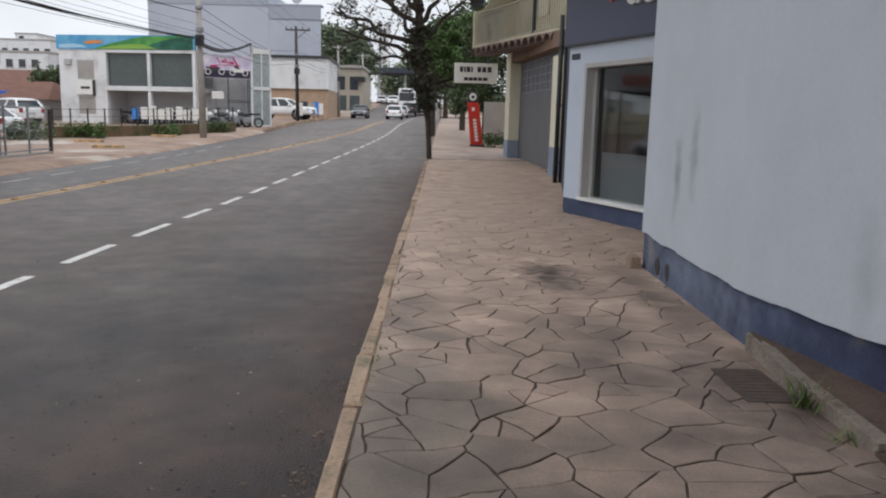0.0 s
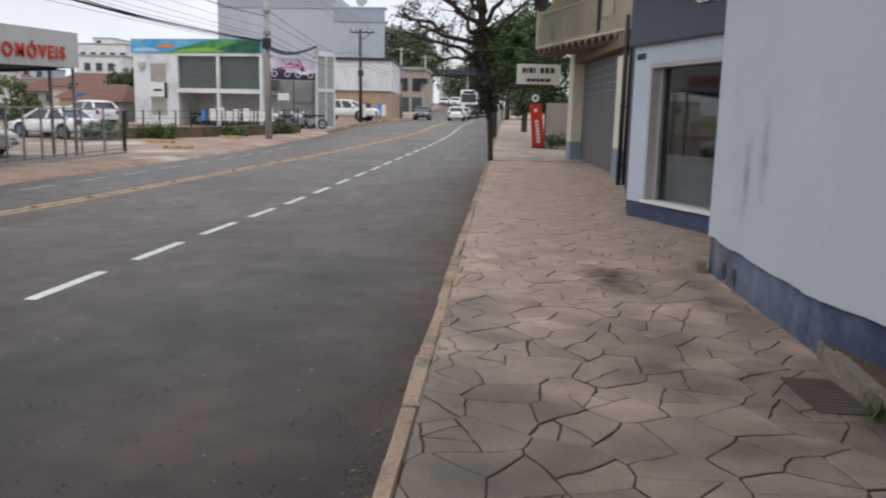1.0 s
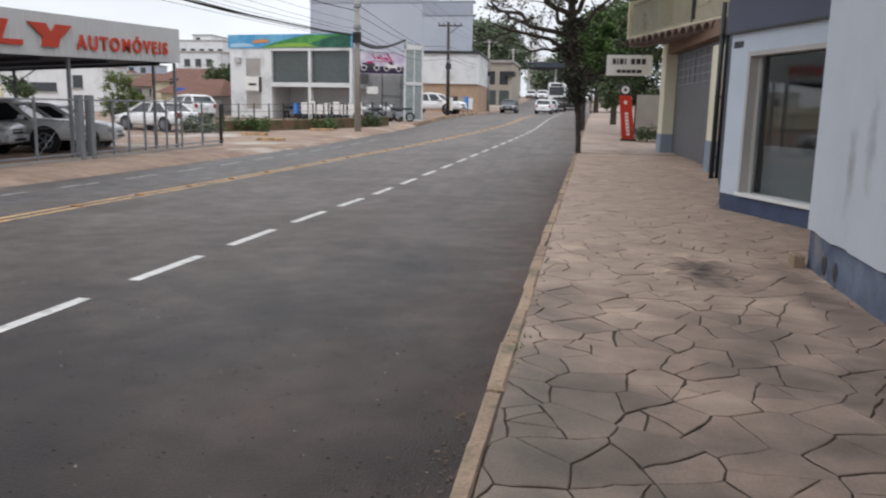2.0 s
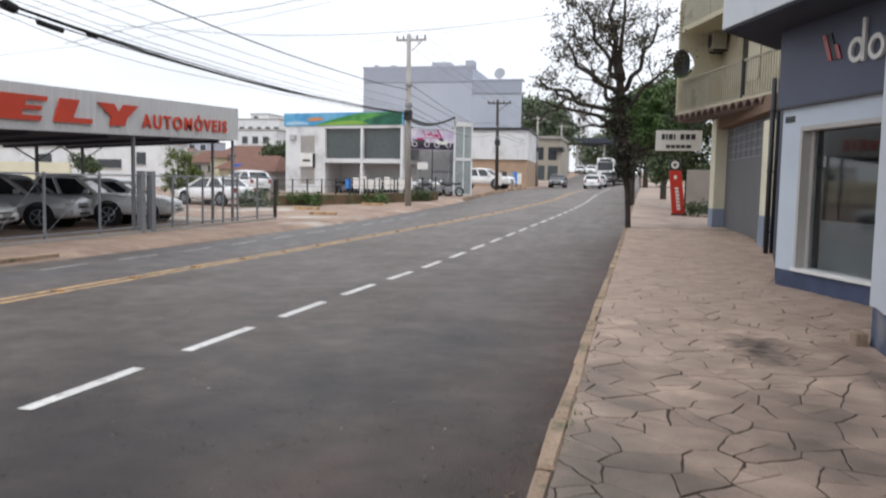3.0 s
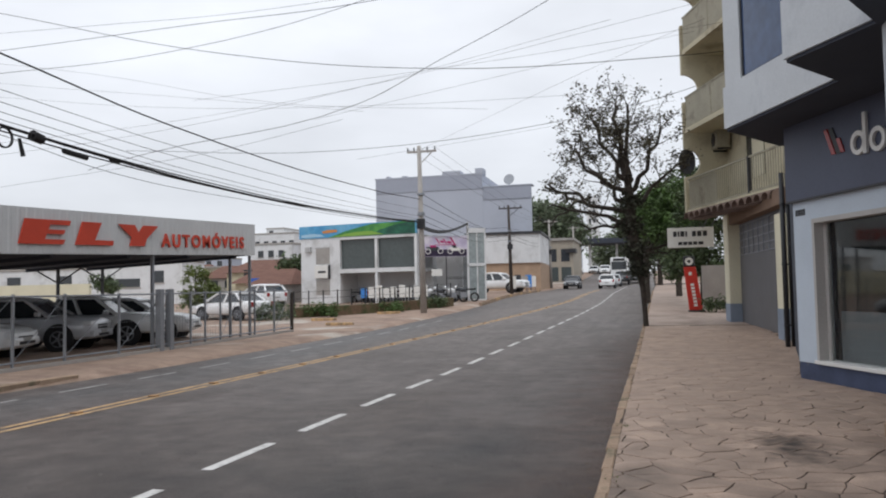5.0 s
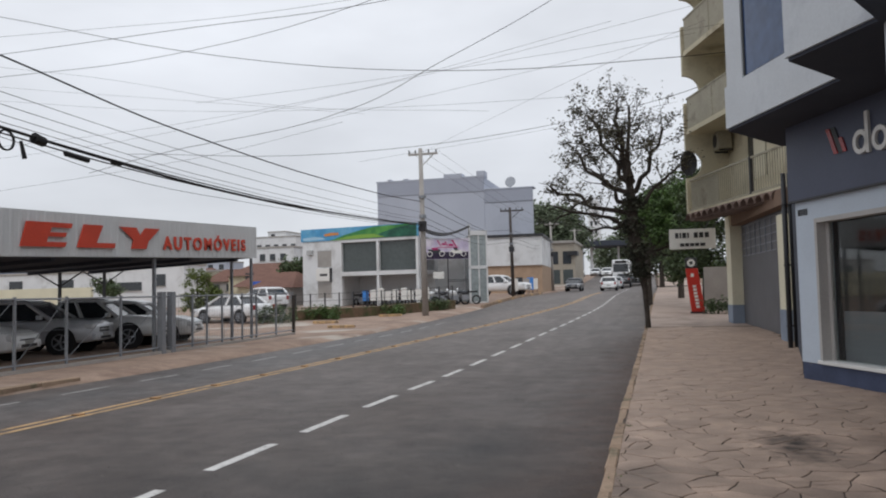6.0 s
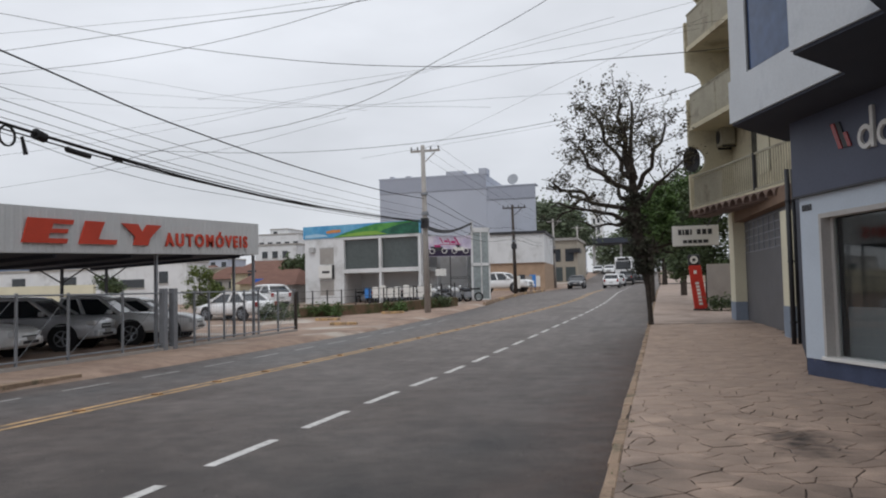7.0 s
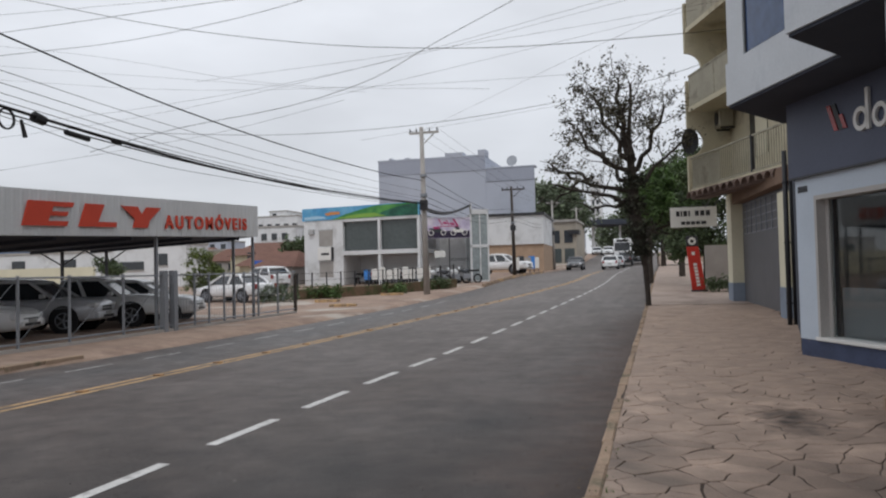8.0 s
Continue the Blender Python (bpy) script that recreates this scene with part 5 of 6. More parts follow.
house(-40.8, -34.3, 52, 55, 4.15, 0, M_WHITE, M_CONCRETE, "low white building behind the car yard", [(-40.2, 2.3, 2.2, 0.65), (-36.7, 2.6, 0.8, 0.9)])
solid("yard_wall", prism([(-62, 50), (-41, 50), (-41, 50.3), (-62, 50.3)], -0.2, 2.6), M_CREAM_LIGHT, "long cream wall closing the back of the yard", "wall", kind="structure")
house(-74, -50, 64, 70, 4.3, 0, M_WHITE, M_CONCRETE, "long pale building behind the cream wall", [(-70, 2.9, 1.6, 0.8), (-62, 2.9, 1.6, 0.8), (-56, 2.9, 1.6, 0.8)])
house(-50.0, -45.6, 80, 86, 3.6, 5.0, M_CONCRETE, M_ROOFTILE, "grey hillside house with a tile roof", [(-49, 2.4, 0.9, 0.8), (-47.2, 2.4, 0.9, 0.8)])
house(-58.5, -53.5, 92, 98, 5.2, 0, M_BALC, M_CONCRETE, "drab two-storey hillside house", [(-57.8, 3.6, 0.9, 1.0), (-55.9, 3.6, 0.9, 1.0)])
house(-64.5, -60.0, 96, 103, 4.6, 6.0, M_WHITE, M_ROOFTILE, "white hillside house with a red roof", [(-63.5, 3.2, 1.0, 0.9), (-61.8, 3.2, 1.0, 0.9)])
house(-75.5, -67.5, 114, 120, 7.6, 0, M_GREY_BLDG, M_CONCRETE, "grey flats on the hillside", [(-74.6 + 2.0 * i, 4.4 + 1.8 * j, 0.9, 1.0) for i in range(4) for j in range(2)])
house(-75, -61, 70, 80, 5.6, 0, two_tone("dusty_blue_wall", (0.1, 0.14, 0.22), (0.16, 0.2, 0.28), 0.5, (0.45, 0.6), 0.8, 0.05), M_CONCRETE, "dark blue building behind the car yard", [(-70, 2.8, 2, 1.2)])
house(-34.4, -29.4, 60, 68, 2.6, 4.2, M_CREAM, M_ROOFTILE, "low house with a red clay tile roof", [(-31.0, 1.2, 0.9, 0.8)])
house(-27.4, -24.6, 50, 56, 2.3, 3.4, M_CONCRETE, M_ROOFTILE, "small shed with a rusty tile roof", [(-26.3, 1.0, 0.7, 0.7)])
house(-44, -37, 75, 83, 4.0, 5.4, M_CREAM, M_ROOFTILE, "white house with a red roof behind the yard", [(-42, 3.2, 1, 1), (-39.6, 3.2, 1, 1)])
house(-52, -46, 95, 104, 8.2, 0, M_WHITE, M_CONCRETE, "white flats on the hill behind the yard", [(-51 + 1.5 * i, 4.6 + 1.9 * j, 0.8, 0.9) for i in range(3) for j in range(2)])
house(-71, -62.5, 130, 142, 12.6, 0, M_WHITE, M_CONCRETE, "white flats with a blue top storey on the hill", [(-70.3 + 1.7 * i, 5.0 + 2.6 * j, 0.9, 1.1) for i in range(5) for j in range(3)])
house(-69.6, -66, 133, 140, 13.8, 0, M_WHITE, M_CONCRETE, "white stair head on the hill flats", [(-69, 12.9, 0.8, 0.6)])
house(-60, -54, 110, 120, 7.0, 8.6, M_WHITE, M_ROOFTILE, "white hill house with a red roof", [(-59, 4.6, 1, 1), (-56.5, 4.6, 1, 1)])
house(-52, -45, 118, 126, 7.6, 0, M_CREAM, M_CONCRETE, "cream flats on the far hill", [(-50.5, 4.2, 1, 1), (-47.5, 4.2, 1, 1)])
solid("blue_tarp", prism([(-30.2, 55), (-28.6, 55), (-28.6, 55.8), (-30.2, 55.8)], lambda x, y: 2.3, lambda x, y: 3.0 - 0.25 * abs(x + 29.4)), plain("blue_tarp", (0.03, 0.12, 0.5), 0.5), "bright blue tarpaulin over a shed", "tarpaulin")

# ---- utility poles ----
def utility_pole(x, y, h, r, arm_z, material, label):
    b = gz(x, y)
    p = thing("utility_pole", x, y, b, label, "utility pole", "utility poles")
    part("shaft", rod((0, 0, 0), (-0.1, 0, h), r, r * 0.6, 14), material, p, "", True)
    for z, w in arm_z:
        part("crossarm", box(-w, w * 1.1, -0.06, 0.06, z, z + 0.1), material, p)
        for s in (-0.95, -0.5, 0.45, 1.0):
            part("insulator", rod((s * w, 0, z + 0.1), (s * w, 0, z + 0.28), 0.04, 0.03, 8), M_DARK, p)
        part("brace", rod((0.02, 0.07, z - 0.5), (w * 0.75, 0.07, z), 0.025, 0.025, 6), material, p)
    part("clamp", rod((-0.04, 0, h * 0.58), (-0.05, 0, h * 0.6), r * 1.12, r * 1.12, 12), M_STEEL, p)
    part("clamp", rod((-0.04, 0, h * 0.7), (-0.05, 0, h * 0.715), r * 1.12, r * 1.12, 12), M_STEEL, p)
    part("junction_box", box(-0.2, 0.2, -0.3, -0.1, h * 0.5, h * 0.56, 0.02), M_DARK, p)
    return p


utility_pole(-11.43, 38.73, 8.7, 0.17, ((8.35, 0.75),), M_CONCRETE, "grey concrete utility pole with a crossarm")
utility_pole(-10.3, 58.7, 6.8, 0.15, ((6.5, 0.85),), mat("dark_wood_pole", (0.06, 0.05, 0.045), 0.9, 0.2, 3, 20, 0.2), "dark wooden utility pole with a crossarm")
utility_pole(-10.5, 85, 7.5, 0.16, ((7.2, 0.75),), M_CONCRETE, "grey utility pole farther along the street")
utility_pole(-10.8, 116, 8.0, 0.17, ((7.7, 0.8),), M_CONCRETE, "grey utility pole farther along the street")


# ---- trees ----
def leaf_quads(bm, centres, count, spread, size, rng):
    for _ in range(count):
        c = rng.choice(centres)
        p = Vector(c) + Vector((rng.gauss(0, spread), rng.gauss(0, spread), rng.gauss(0, spread * 0.8)))
        a = Vector((rng.uniform(-1, 1), rng.uniform(-1, 1), rng.uniform(-0.6, 0.6))).normalized()
        b = a.orthogonal().normalized()
        b.rotate(Matrix.Rotation(rng.uniform(0, 6.28), 3, a))
        s = size * rng.uniform(0.6, 1.4)
        pts = [p - a * s, p + b * s * 0.45, p + a * s, p - b * s * 0.45]
        bm.faces.new([bm.verts.new(q) for q in pts])


def grow(bm, p, d, length, r, depth, rng, tips, limit):
    segs = 3
    for i in range(segs):
        d = (d + Vector((rng.gauss(0, 0.13), rng.gauss(0, 0.13), rng.gauss(0.02, 0.1)))).normalized()
        q = p + d * length / segs
        rod(p, q, r, r * 0.86, 7 if depth > 1 else 5, bm)
        p, r = q, r * 0.86
        if depth <= 1:
            tips.append(tuple(q))
    if depth == 0 or not limit(p):
        tips.append(tuple(p))
        return
    for k in range(rng.choice((2, 3, 3) if depth > 1 else (2, 3))):
        side = Vector((rng.uniform(-1, 1), rng.uniform(-1, 1), rng.uniform(-0.35, 0.8)))
        nd = (d * 0.75 + side * 0.75).normalized()
        grow(bm, p.copy(), nd, length * rng.uniform(0.62, 0.85), r * 0.68, depth - 1, rng, tips, limit)


rng = random.Random(7)
tree = thing("street_tree", -0.26, 26.3, gz(-0.26, 26.3), "dark street tree with a thin leaning trunk and sparse dry foliage", "tree")
bm = bmesh.new()
b0 = gz(-0.26, 26.3)
path = [(-0.26, 26.3, b0 - 0.05, 0.095), (-0.28, 26.3, 0.7, 0.085), (-0.33, 26.3, 1.5, 0.09), (-0.42, 26.3, 2.1, 0.14), (-0.54, 26.3, 2.7, 0.19), (-0.65, 26.3, 3.5, 0.2), (-0.63, 26.3, 4.3, 0.16), (-0.72, 26.3, 5.2, 0.11)]
for a, b in zip(path, path[1:]):
    rod(a[:3], b[:3], a[3], b[3], 12, bm)
part_w("trunk", bm, M_BARK, tree, "dark overgrown trunk")
tips = []
crown_c = Vector((-1.25, 26.3, 6.0))


def inside(p):
    q = p - crown_c
    return (q.x / 2.6) ** 2 + (q.y / 2.3) ** 2 + (q.z / 2.3) ** 2 < 0.95


def crooked_limb(st, end, r, forks):
    bm = bmesh.new()
    st, end = Vector(st), Vector(end)
    p, n = st, 6
    for i in range(1, n + 1):
        k = i / n
        sag = Vector((0, 0, 0.35 * math.sin(math.pi * k) * (1 if end.z > st.z + 1 else 0.4)))
        q = st.lerp(end, k) - sag * 0.5 + Vector((rng.gauss(0, 0.09), rng.gauss(0, 0.09), rng.gauss(0, 0.07)))
        r1 = r * (1 - 0.6 * k)
        rod(p, q, r * (1 - 0.6 * (i - 1) / n), r1, 8, bm)
        if i >= 3:
            for _ in range(forks):
                d = (end - st).normalized() * 0.6 + Vector((rng.uniform(-1, 1), rng.uniform(-1, 1), rng.uniform(-0.5, 0.9)))
                grow(bm, q.copy(), d.normalized(), rng.uniform(0.42, 0.75), r1 * 0.4, 2, rng, tips, inside)
        p = q
    part_w("limb", bm, M_BARK, tree)


for st, end, r in (((-0.72, 26.3, 5.1), (-1.2, 26.2, 7.7), 0.085), ((-0.7, 26.3, 4.9), (-0.7, 26.8, 7.6), 0.075), ((-0.68, 26.3, 4.4), (-2.5, 26.0, 6.3), 0.07), ((-0.66, 26.3, 4.0), (-3.35, 26.5, 5.1), 0.065),
                   ((-0.66, 26.3, 4.6), (0.45, 26.2, 6.7), 0.07), ((-0.64, 26.3, 4.2), (0.85, 26.6, 5.6), 0.06), ((-0.65, 26.3, 3.8), (-2.9, 25.7, 4.2), 0.06), ((-0.7, 26.3, 4.8), (-0.8, 25.0, 6.6), 0.06),
                   ((-0.7, 26.3, 4.9), (-0.9, 27.6, 6.6), 0.06), ((-0.7, 26.3, 5.0), (-1.9, 26.6, 7.3), 0.065), ((-0.66, 26.3, 4.3), (-1.9, 27.3, 5.6), 0.06), ((-0.65, 26.3, 3.7), (-2.2, 26.4, 3.6), 0.05), ((-1.9, 26.3, 4.55), (-3.2, 26.2, 3.9), 0.04)):
    crooked_limb(st, end, r * 1.35, 2)
bm = bmesh.new()
clumps = [t for t in tips if rng.random() < 0.4]
leaf_quads(bm, clumps, 4300, 0.085, 0.06, rng)
leaf_quads(bm, tips, 1700, 0.2, 0.045, rng)
tagged(part_w("crown", bm, M_LEAF, tree, "sparse dry olive leaves"), kind="stuff")
bm = bmesh.new()
leaf_quads(bm, [(p[0], p[1], p[2]) for p in path[3:7]], 2600, 0.2, 0.07, rng)
tagged(part_w("ivy", bm, mat("dark_climber_leaf", (0.035, 0.037, 0.024), 0.8, 0.3, 1.2, 8, 0.0, island=0.5), tree, "dark climbing growth on the trunk"), kind="stuff")


def leafy_tree(x, y, blobs, trunk_r, leaf_m, count, size, label, name="tree", seed=1, group="green trees"):
    r = random.Random(seed)
    t = thing(name, x, y, gz(x, y), label, "tree", group)
    base = Vector((x, y, gz(x, y) - 0.05))
    bm = bmesh.new()
    top = Vector(blobs[0][:3])
    fork = base.lerp(Vector((x, y, top.z)), 0.55)
    rod(base, fork, trunk_r, trunk_r * 0.75, 10, bm)
    part_w("trunk", bm, M_BARK, t)
    for bx, by, bz, rad in blobs:
        bm = bmesh.new()
        mid = fork.lerp(Vector((bx, by, bz)), 0.6) + Vector((0, 0, -0.15 * rad))
        rod(fork, mid, trunk_r * 0.55, trunk_r * 0.35, 7, bm)
        rod(mid, (bx, by, bz + rad * 0.5), trunk_r * 0.35, trunk_r * 0.1, 6, bm)
        part_w("limb", bm, M_BARK, t)
    bm = bmesh.new()
    pts = []
    for bx, by, bz, rad in blobs:
        for _ in range(int(26 * rad * rad) + 8):
            d = Vector((r.gauss(0, 1), r.gauss(0, 1), r.gauss(0, 1))).normalized() * rad * r.uniform(0.55, 1.08)
            pts.append((bx + d.x, by + d.y, bz + d.z * 0.85))
    leaf_quads(bm, pts, count, size * 1.7, size, r)
    tagged(part_w("crown", bm, leaf_m, t), kind="stuff")
    return t


leafy_tree(-0.25, 42.0, [(0.4, 42, 5.6, 1.4), (1.6, 43, 5.9, 1.5), (0.7, 41.5, 4.5, 0.9), (1.7, 42.3, 4.3, 1.3)], 0.16, M_LEAF_G, 9000, 0.11, "dense green street tree behind the bare one", seed=3)
leafy_tree(2.3, 38.5, [(1.7, 38.2, 3.2, 1.1), (2.4, 38.6, 4.6, 1.3), (1.3, 38.9, 2.4, 0.8), (2.6, 37.6, 2.7, 0.9), (2.2, 38.0, 5.6, 1.0)], 0.15, M_LEAF_D, 9000, 0.1, "dark green tree leaning over the sign", seed=4)
leafy_tree(1.6, 50.0, [(0.6, 50, 6.0, 1.9), (2.2, 50, 7.0, 2.2), (-0.3, 50, 5.6, 1.1), (1.4, 50, 5.0, 1.3)], 0.2, M_LEAF_D, 8000, 0.14, "dark green tree along the pavement", seed=5)
leafy_tree(-0.5, 68.0, [(-0.8, 68, 7.2, 2.0), (0.8, 68, 7.9, 2.4), (0.8, 68, 6.4, 1.7), (2.6, 68, 4.6, 1.7)], 0.25, M_LEAF_D, 7000, 0.2, "dark green tree farther along the pavement", seed=6)
leafy_tree(1.0, 92.0, [(-0.8, 92, 8.8, 2.4), (1.4, 92, 9.8, 3.0), (1.0, 92, 7.4, 2.0), (3.2, 92, 5.0, 2.2)], 0.3, M_LEAF_FAR, 7000, 0.25, "dark green tree far along the pavement", seed=8)
leafy_tree(-16.0, 125.0, [(-17.5, 125, 13.0, 3.6), (-14.0, 126, 12.5, 3.4), (-11.8, 125, 10.0, 2.6), (-15.0, 125, 9.0, 3.0)], 0.4, M_LEAF_FAR, 9000, 0.32, "tall green trees behind the grey block", seed=9)
leafy_tree(-6.0, 175.0, [(-9, 175, 10, 3.5), (-4, 175, 11.5, 4.0), (1, 175, 12, 4.5), (5, 175, 11, 4), (-10, 176, 7.5, 2.2), (-6, 176, 7.2, 2.2), (-2, 176, 7.5, 2.4), (2, 176, 7.5, 2.5)], 0.4, M_LEAF_FAR, 10000, 0.42, "dark trees closing the far end of the road", seed=10)
leafy_tree(-24.0, 37.6, [(-24.0, 37.6, 2.6, 0.7), (-23.5, 37.7, 1.9, 0.7), (-24.1, 37.5, 1.4, 0.7), (-23.0, 37.8, 1.5, 0.6), (-23.6, 37.7, 0.8, 0.6), (-22.6, 37.8, 0.8, 0.5)], 0.1, M_LEAF_Y, 6000, 0.07, "yellow-green shrub tree behind the white saloon", seed=11)
leafy_tree(-37.4, 47.0, [(-37.4, 47, 2.6, 0.6), (-36.9, 47, 2.3, 0.5)], 0.08, M_LEAF_D, 1600, 0.12, "green tree behind the yard", seed=12)
leafy_tree(-28.0, 58.0, [(-28, 58, 3.6, 1.2), (-27, 58, 3.0, 0.9)], 0.14, M_LEAF_D, 3500, 0.14, "dark tree beside the red roofs", seed=13)


def bush(x, y, rx, h, leaf_m, count, label, seed):
    r = random.Random(seed)
    bm = bmesh.new()
    pts = [(x + r.uniform(-rx, rx), y + r.uniform(-0.4, 0.4), gz(x, y) + h * r.uniform(0.1, 0.8)) for _ in range(40)]
    leaf_quads(bm, pts, count, 0.12, 0.06, r)
    tagged(solid("bush", bm, leaf_m, label, "bush", "bushes"), kind="stuff")


bush(2.5, 33.6, 0.5, 0.6, M_LEAF_D, 900, "dark low bush beside the totem", 21)
bush(-16.6, 37.3, 0.9, 0.8, M_LEAF_G, 1500, "green weeds on the low wall", 22)
bush(-14.0, 40.4, 0.8, 0.6, M_LEAF_G, 1200, "green weeds on the low wall", 23)
bush(-12.2, 43.4, 0.8, 0.7, M_LEAF_D, 1200, "dark weeds on the low wall", 24)
bush(-17.9, 35.0, 0.9, 0.95, M_LEAF_D, 1500, "dry scrub at the yard's end", 26)
bush(-18.8, 36.2, 0.8, 1.0, M_LEAF_D, 1500, "dark shrubs beside the showroom", 25)


def tuft(x, y, n, h, seed):
    r = random.Random(seed)
    bm = bmesh.new()
    for _ in range(n):
        a = r.uniform(0, 6.28)
        p = Vector((x + r.gauss(0, 0.04), y + r.gauss(0, 0.05), gz(x, y) - 0.005))
        tip = p + Vector((math.cos(a) * h * 0.7, math.sin(a) * h * 0.7, h * r.uniform(0.5, 1.1)))
        s = Vector((-math.sin(a), math.cos(a), 0)) * 0.006
        m = p.lerp(tip, 0.5) + Vector((0, 0, h * 0.18))
        v = [bm.verts.new(q) for q in (p - s, p + s, m + s * 0.8, m - s * 0.8)]
        bm.faces.new(v)
        bm.faces.new([v[3], v[2], bm.verts.new(tip)])
    tagged(solid("grass_tuft", bm, M_GRASS, "small green weed tuft in a paving joint", "weed", "weed tufts"), kind="stuff")


tuft(2.1, 4.28, 60, 0.14, 1)
tuft(2.06, 3.75, 16, 0.06, 9)
for i, yy in enumerate((4.6, 4.95, 5.2, 5.6, 6.4, 8.8, 11.0)):
    tuft(-0.42, yy, 10, 0.016 + 0.008 * (i % 3), 30 + i)


# ---- overhead cables ----
def cable(points, r, label, steps=14):
    """A hanging cable through the points, smoothed."""
    cu = bpy.data.curves.new("overhead_cable", "CURVE")
    cu.dimensions, cu.bevel_depth, cu.bevel_resolution, cu.resolution_u = "3D", r, 1, 6
    sp = cu.splines.new("BEZIER")
    sp.bezier_points.add(len(points) - 1)
    for b, p in zip(sp.bezier_points, points):
        b.co = p
        b.handle_left_type = b.handle_right_type = "AUTO"
    cu.materials.append(M_CABLE)
    return tagged(new("overhead_cable", cu), label, "cable", "overhead cables")


BUNDLE = [(-11.5, -30, 6.5), (-11.5, 0, 5.5), (-11.5, 11.5, 4.72), (-11.5, 19.3, 4.48), (-11.5, 30, 4.72), (-11.47, 38.6, 5.08)]
cable(BUNDLE, 0.03, "thick black bundle of telephone cables along the street")
cable([(x + 0.07, y, z + 0.03 + 0.05 * math.sin(y)) for x, y, z in BUNDLE], 0.016, "black cable lashed to the thick bundle")
cable([(x - 0.05, y, z - 0.05 + 0.05 * math.sin(2 * y)) for x, y, z in BUNDLE], 0.015, "black cable hanging under the thick bundle")
cable([(-11.5, -30, 8), (-11.5, 11.5, 6.05), (-11.5, 16.7, 5.77), (-11.5, 31.7, 5.93), (-11.5, 38.7, 6.3)], 0.018, "black overhead cable along the street")
for pts in ([(-11.6, -20, 6.3), (-11.6, 11.6, 5.41), (-11.6, 16.8, 5.31), (-11.6, 31.3, 5.52), (-11.5, 38.6, 5.75)],
            [(-11.3, -20, 6.0), (-11.3, 11.3, 5.08), (-11.3, 16.4, 4.96), (-11.3, 33.4, 5.17), (-11.4, 38.6, 5.4)],
            [(-11.7, -20, 6.0), (-11.7, 11.7, 5.02), (-11.7, 18.2, 4.81), (-11.5, 38.6, 5.23)],
            [(-11.4, -20, 5.8), (-11.4, 11.4, 4.79), (-11.4, 17.7, 4.61), (-11.45, 38.6, 4.98)],
            [(-11.5, -20, 5.8), (-11.5, 11.5, 4.54), (-11.5, 14.6, 4.27), (-11.5, 20.9, 4.31), (-11.45, 38.6, 4.85)]):
    cable(pts, 0.0065, "thin black cable along the street")
cable([(-32, 24, 14.6), (-23.98, 24, 12.51), (-14.28, 24, 9.95), (-6.15, 24, 8.66), (0.87, 24, 8.39), (2.6, 24, 8.4)], 0.011, "black cable crossing the street to the apartment building")
cable([(-22.7, 30, 8.1), (-12.59, 30, 7.43), (-3.01, 30, 8.0), (1.07, 29.5, 8.6), (2.0, 29, 8.75)], 0.01, "black cable crossing the street behind the tree")
cable([(-16.5, 20, 5.4), (-14.37, 20, 5.78), (-7.73, 20, 6.72), (-5.45, 20, 7.69), (-2.53, 20, 8.97), (1.8, 20, 11.4)], 0.008, "thin black cable crossing the street")
cable([(-24, 20, 9.4), (-19.97, 20, 9.41), (-12.84, 20, 9.51), (-7.52, 20, 9.56), (-1, 20, 10.2)], 0.008, "thin black cable high over the street")
cable([(-24, 20, 8.7), (-19.96, 20, 8.68), (-13.79, 20, 8.76), (-7.69, 20, 9.58), (-1, 20, 11.5)], 0.0075, "thin black cable high over the street")
for pts in ([(-30, 26, 12.1), (-25.95, 26, 11.29), (-20.99, 26, 10.35), (-13.14, 26, 8.57), (-5.29, 26, 7.72)],
            [(-32, 28, 11.9), (-27.92, 28, 11.15), (-19.29, 28, 9.83), (-10.57, 28, 8.49)],
            [(-12.24, 27, 8.08), (-4.85, 27, 9.13), (0.93, 27, 9.94), (2.4, 27, 10.1)],
            [(-16.04, 25, 8.68), (-8.4, 25, 8.92), (-2.64, 25, 9.21), (2.5, 25, 9.6)],
            [(-21.9, 22, 5.39), (-16.23, 22, 5.83), (-13.11, 22, 6.14), (-9, 22, 6.8)],
            [(-11.98, 31, 7.2), (-3.33, 31, 8.05), (1.1, 31, 8.66)],
            [(-20, 19, 9.6), (-14.98, 19, 9.41), (-10.97, 19, 9.28), (-5, 19, 9.4)],
            [(-27, 26, 7.9), (-18, 26, 8.2), (-9, 26, 9.0), (1.5, 26, 10.6)],
            [(-27, 27, 10.2), (-18, 27, 9.0), (-9, 27, 8.4), (-2, 27, 8.2)],
            [(-11.45, 38.7, 8.9), (-6, 33, 9.3), (0, 27.5, 9.9), (2.2, 26, 10.2)],
            [(-26, 24, 6.9), (-18, 24, 7.3), (-10, 24, 8.2), (-1, 24, 9.7)]):
    cable(pts, 0.0045, "very thin wire crossing the street")
for dx in (-0.72, 0.0, 0.8):
    cable([(-11.53 + dx, 38.73, 9.05), (-10.9 + dx, 48.5, 8.4), (-10.4 + dx, 58.7, 7.95), (-10.45 + dx, 72, 8.1), (-10.6 + dx, 85, 9.05), (-10.9 + dx, 116, 10.6)], 0.006, "thin power line between the poles")
for z in (5.2, 5.5, 6.1):
    cable([(-11.45, 38.73, z), (-10.8, 48.5, z - 0.55), (-10.3, 58.7, z + 0.1), (-10.4, 72, z + 0.3), (-10.5, 85, z + 1.2), (-10.8, 116, z + 2.8)], 0.012, "black telephone line between the poles")
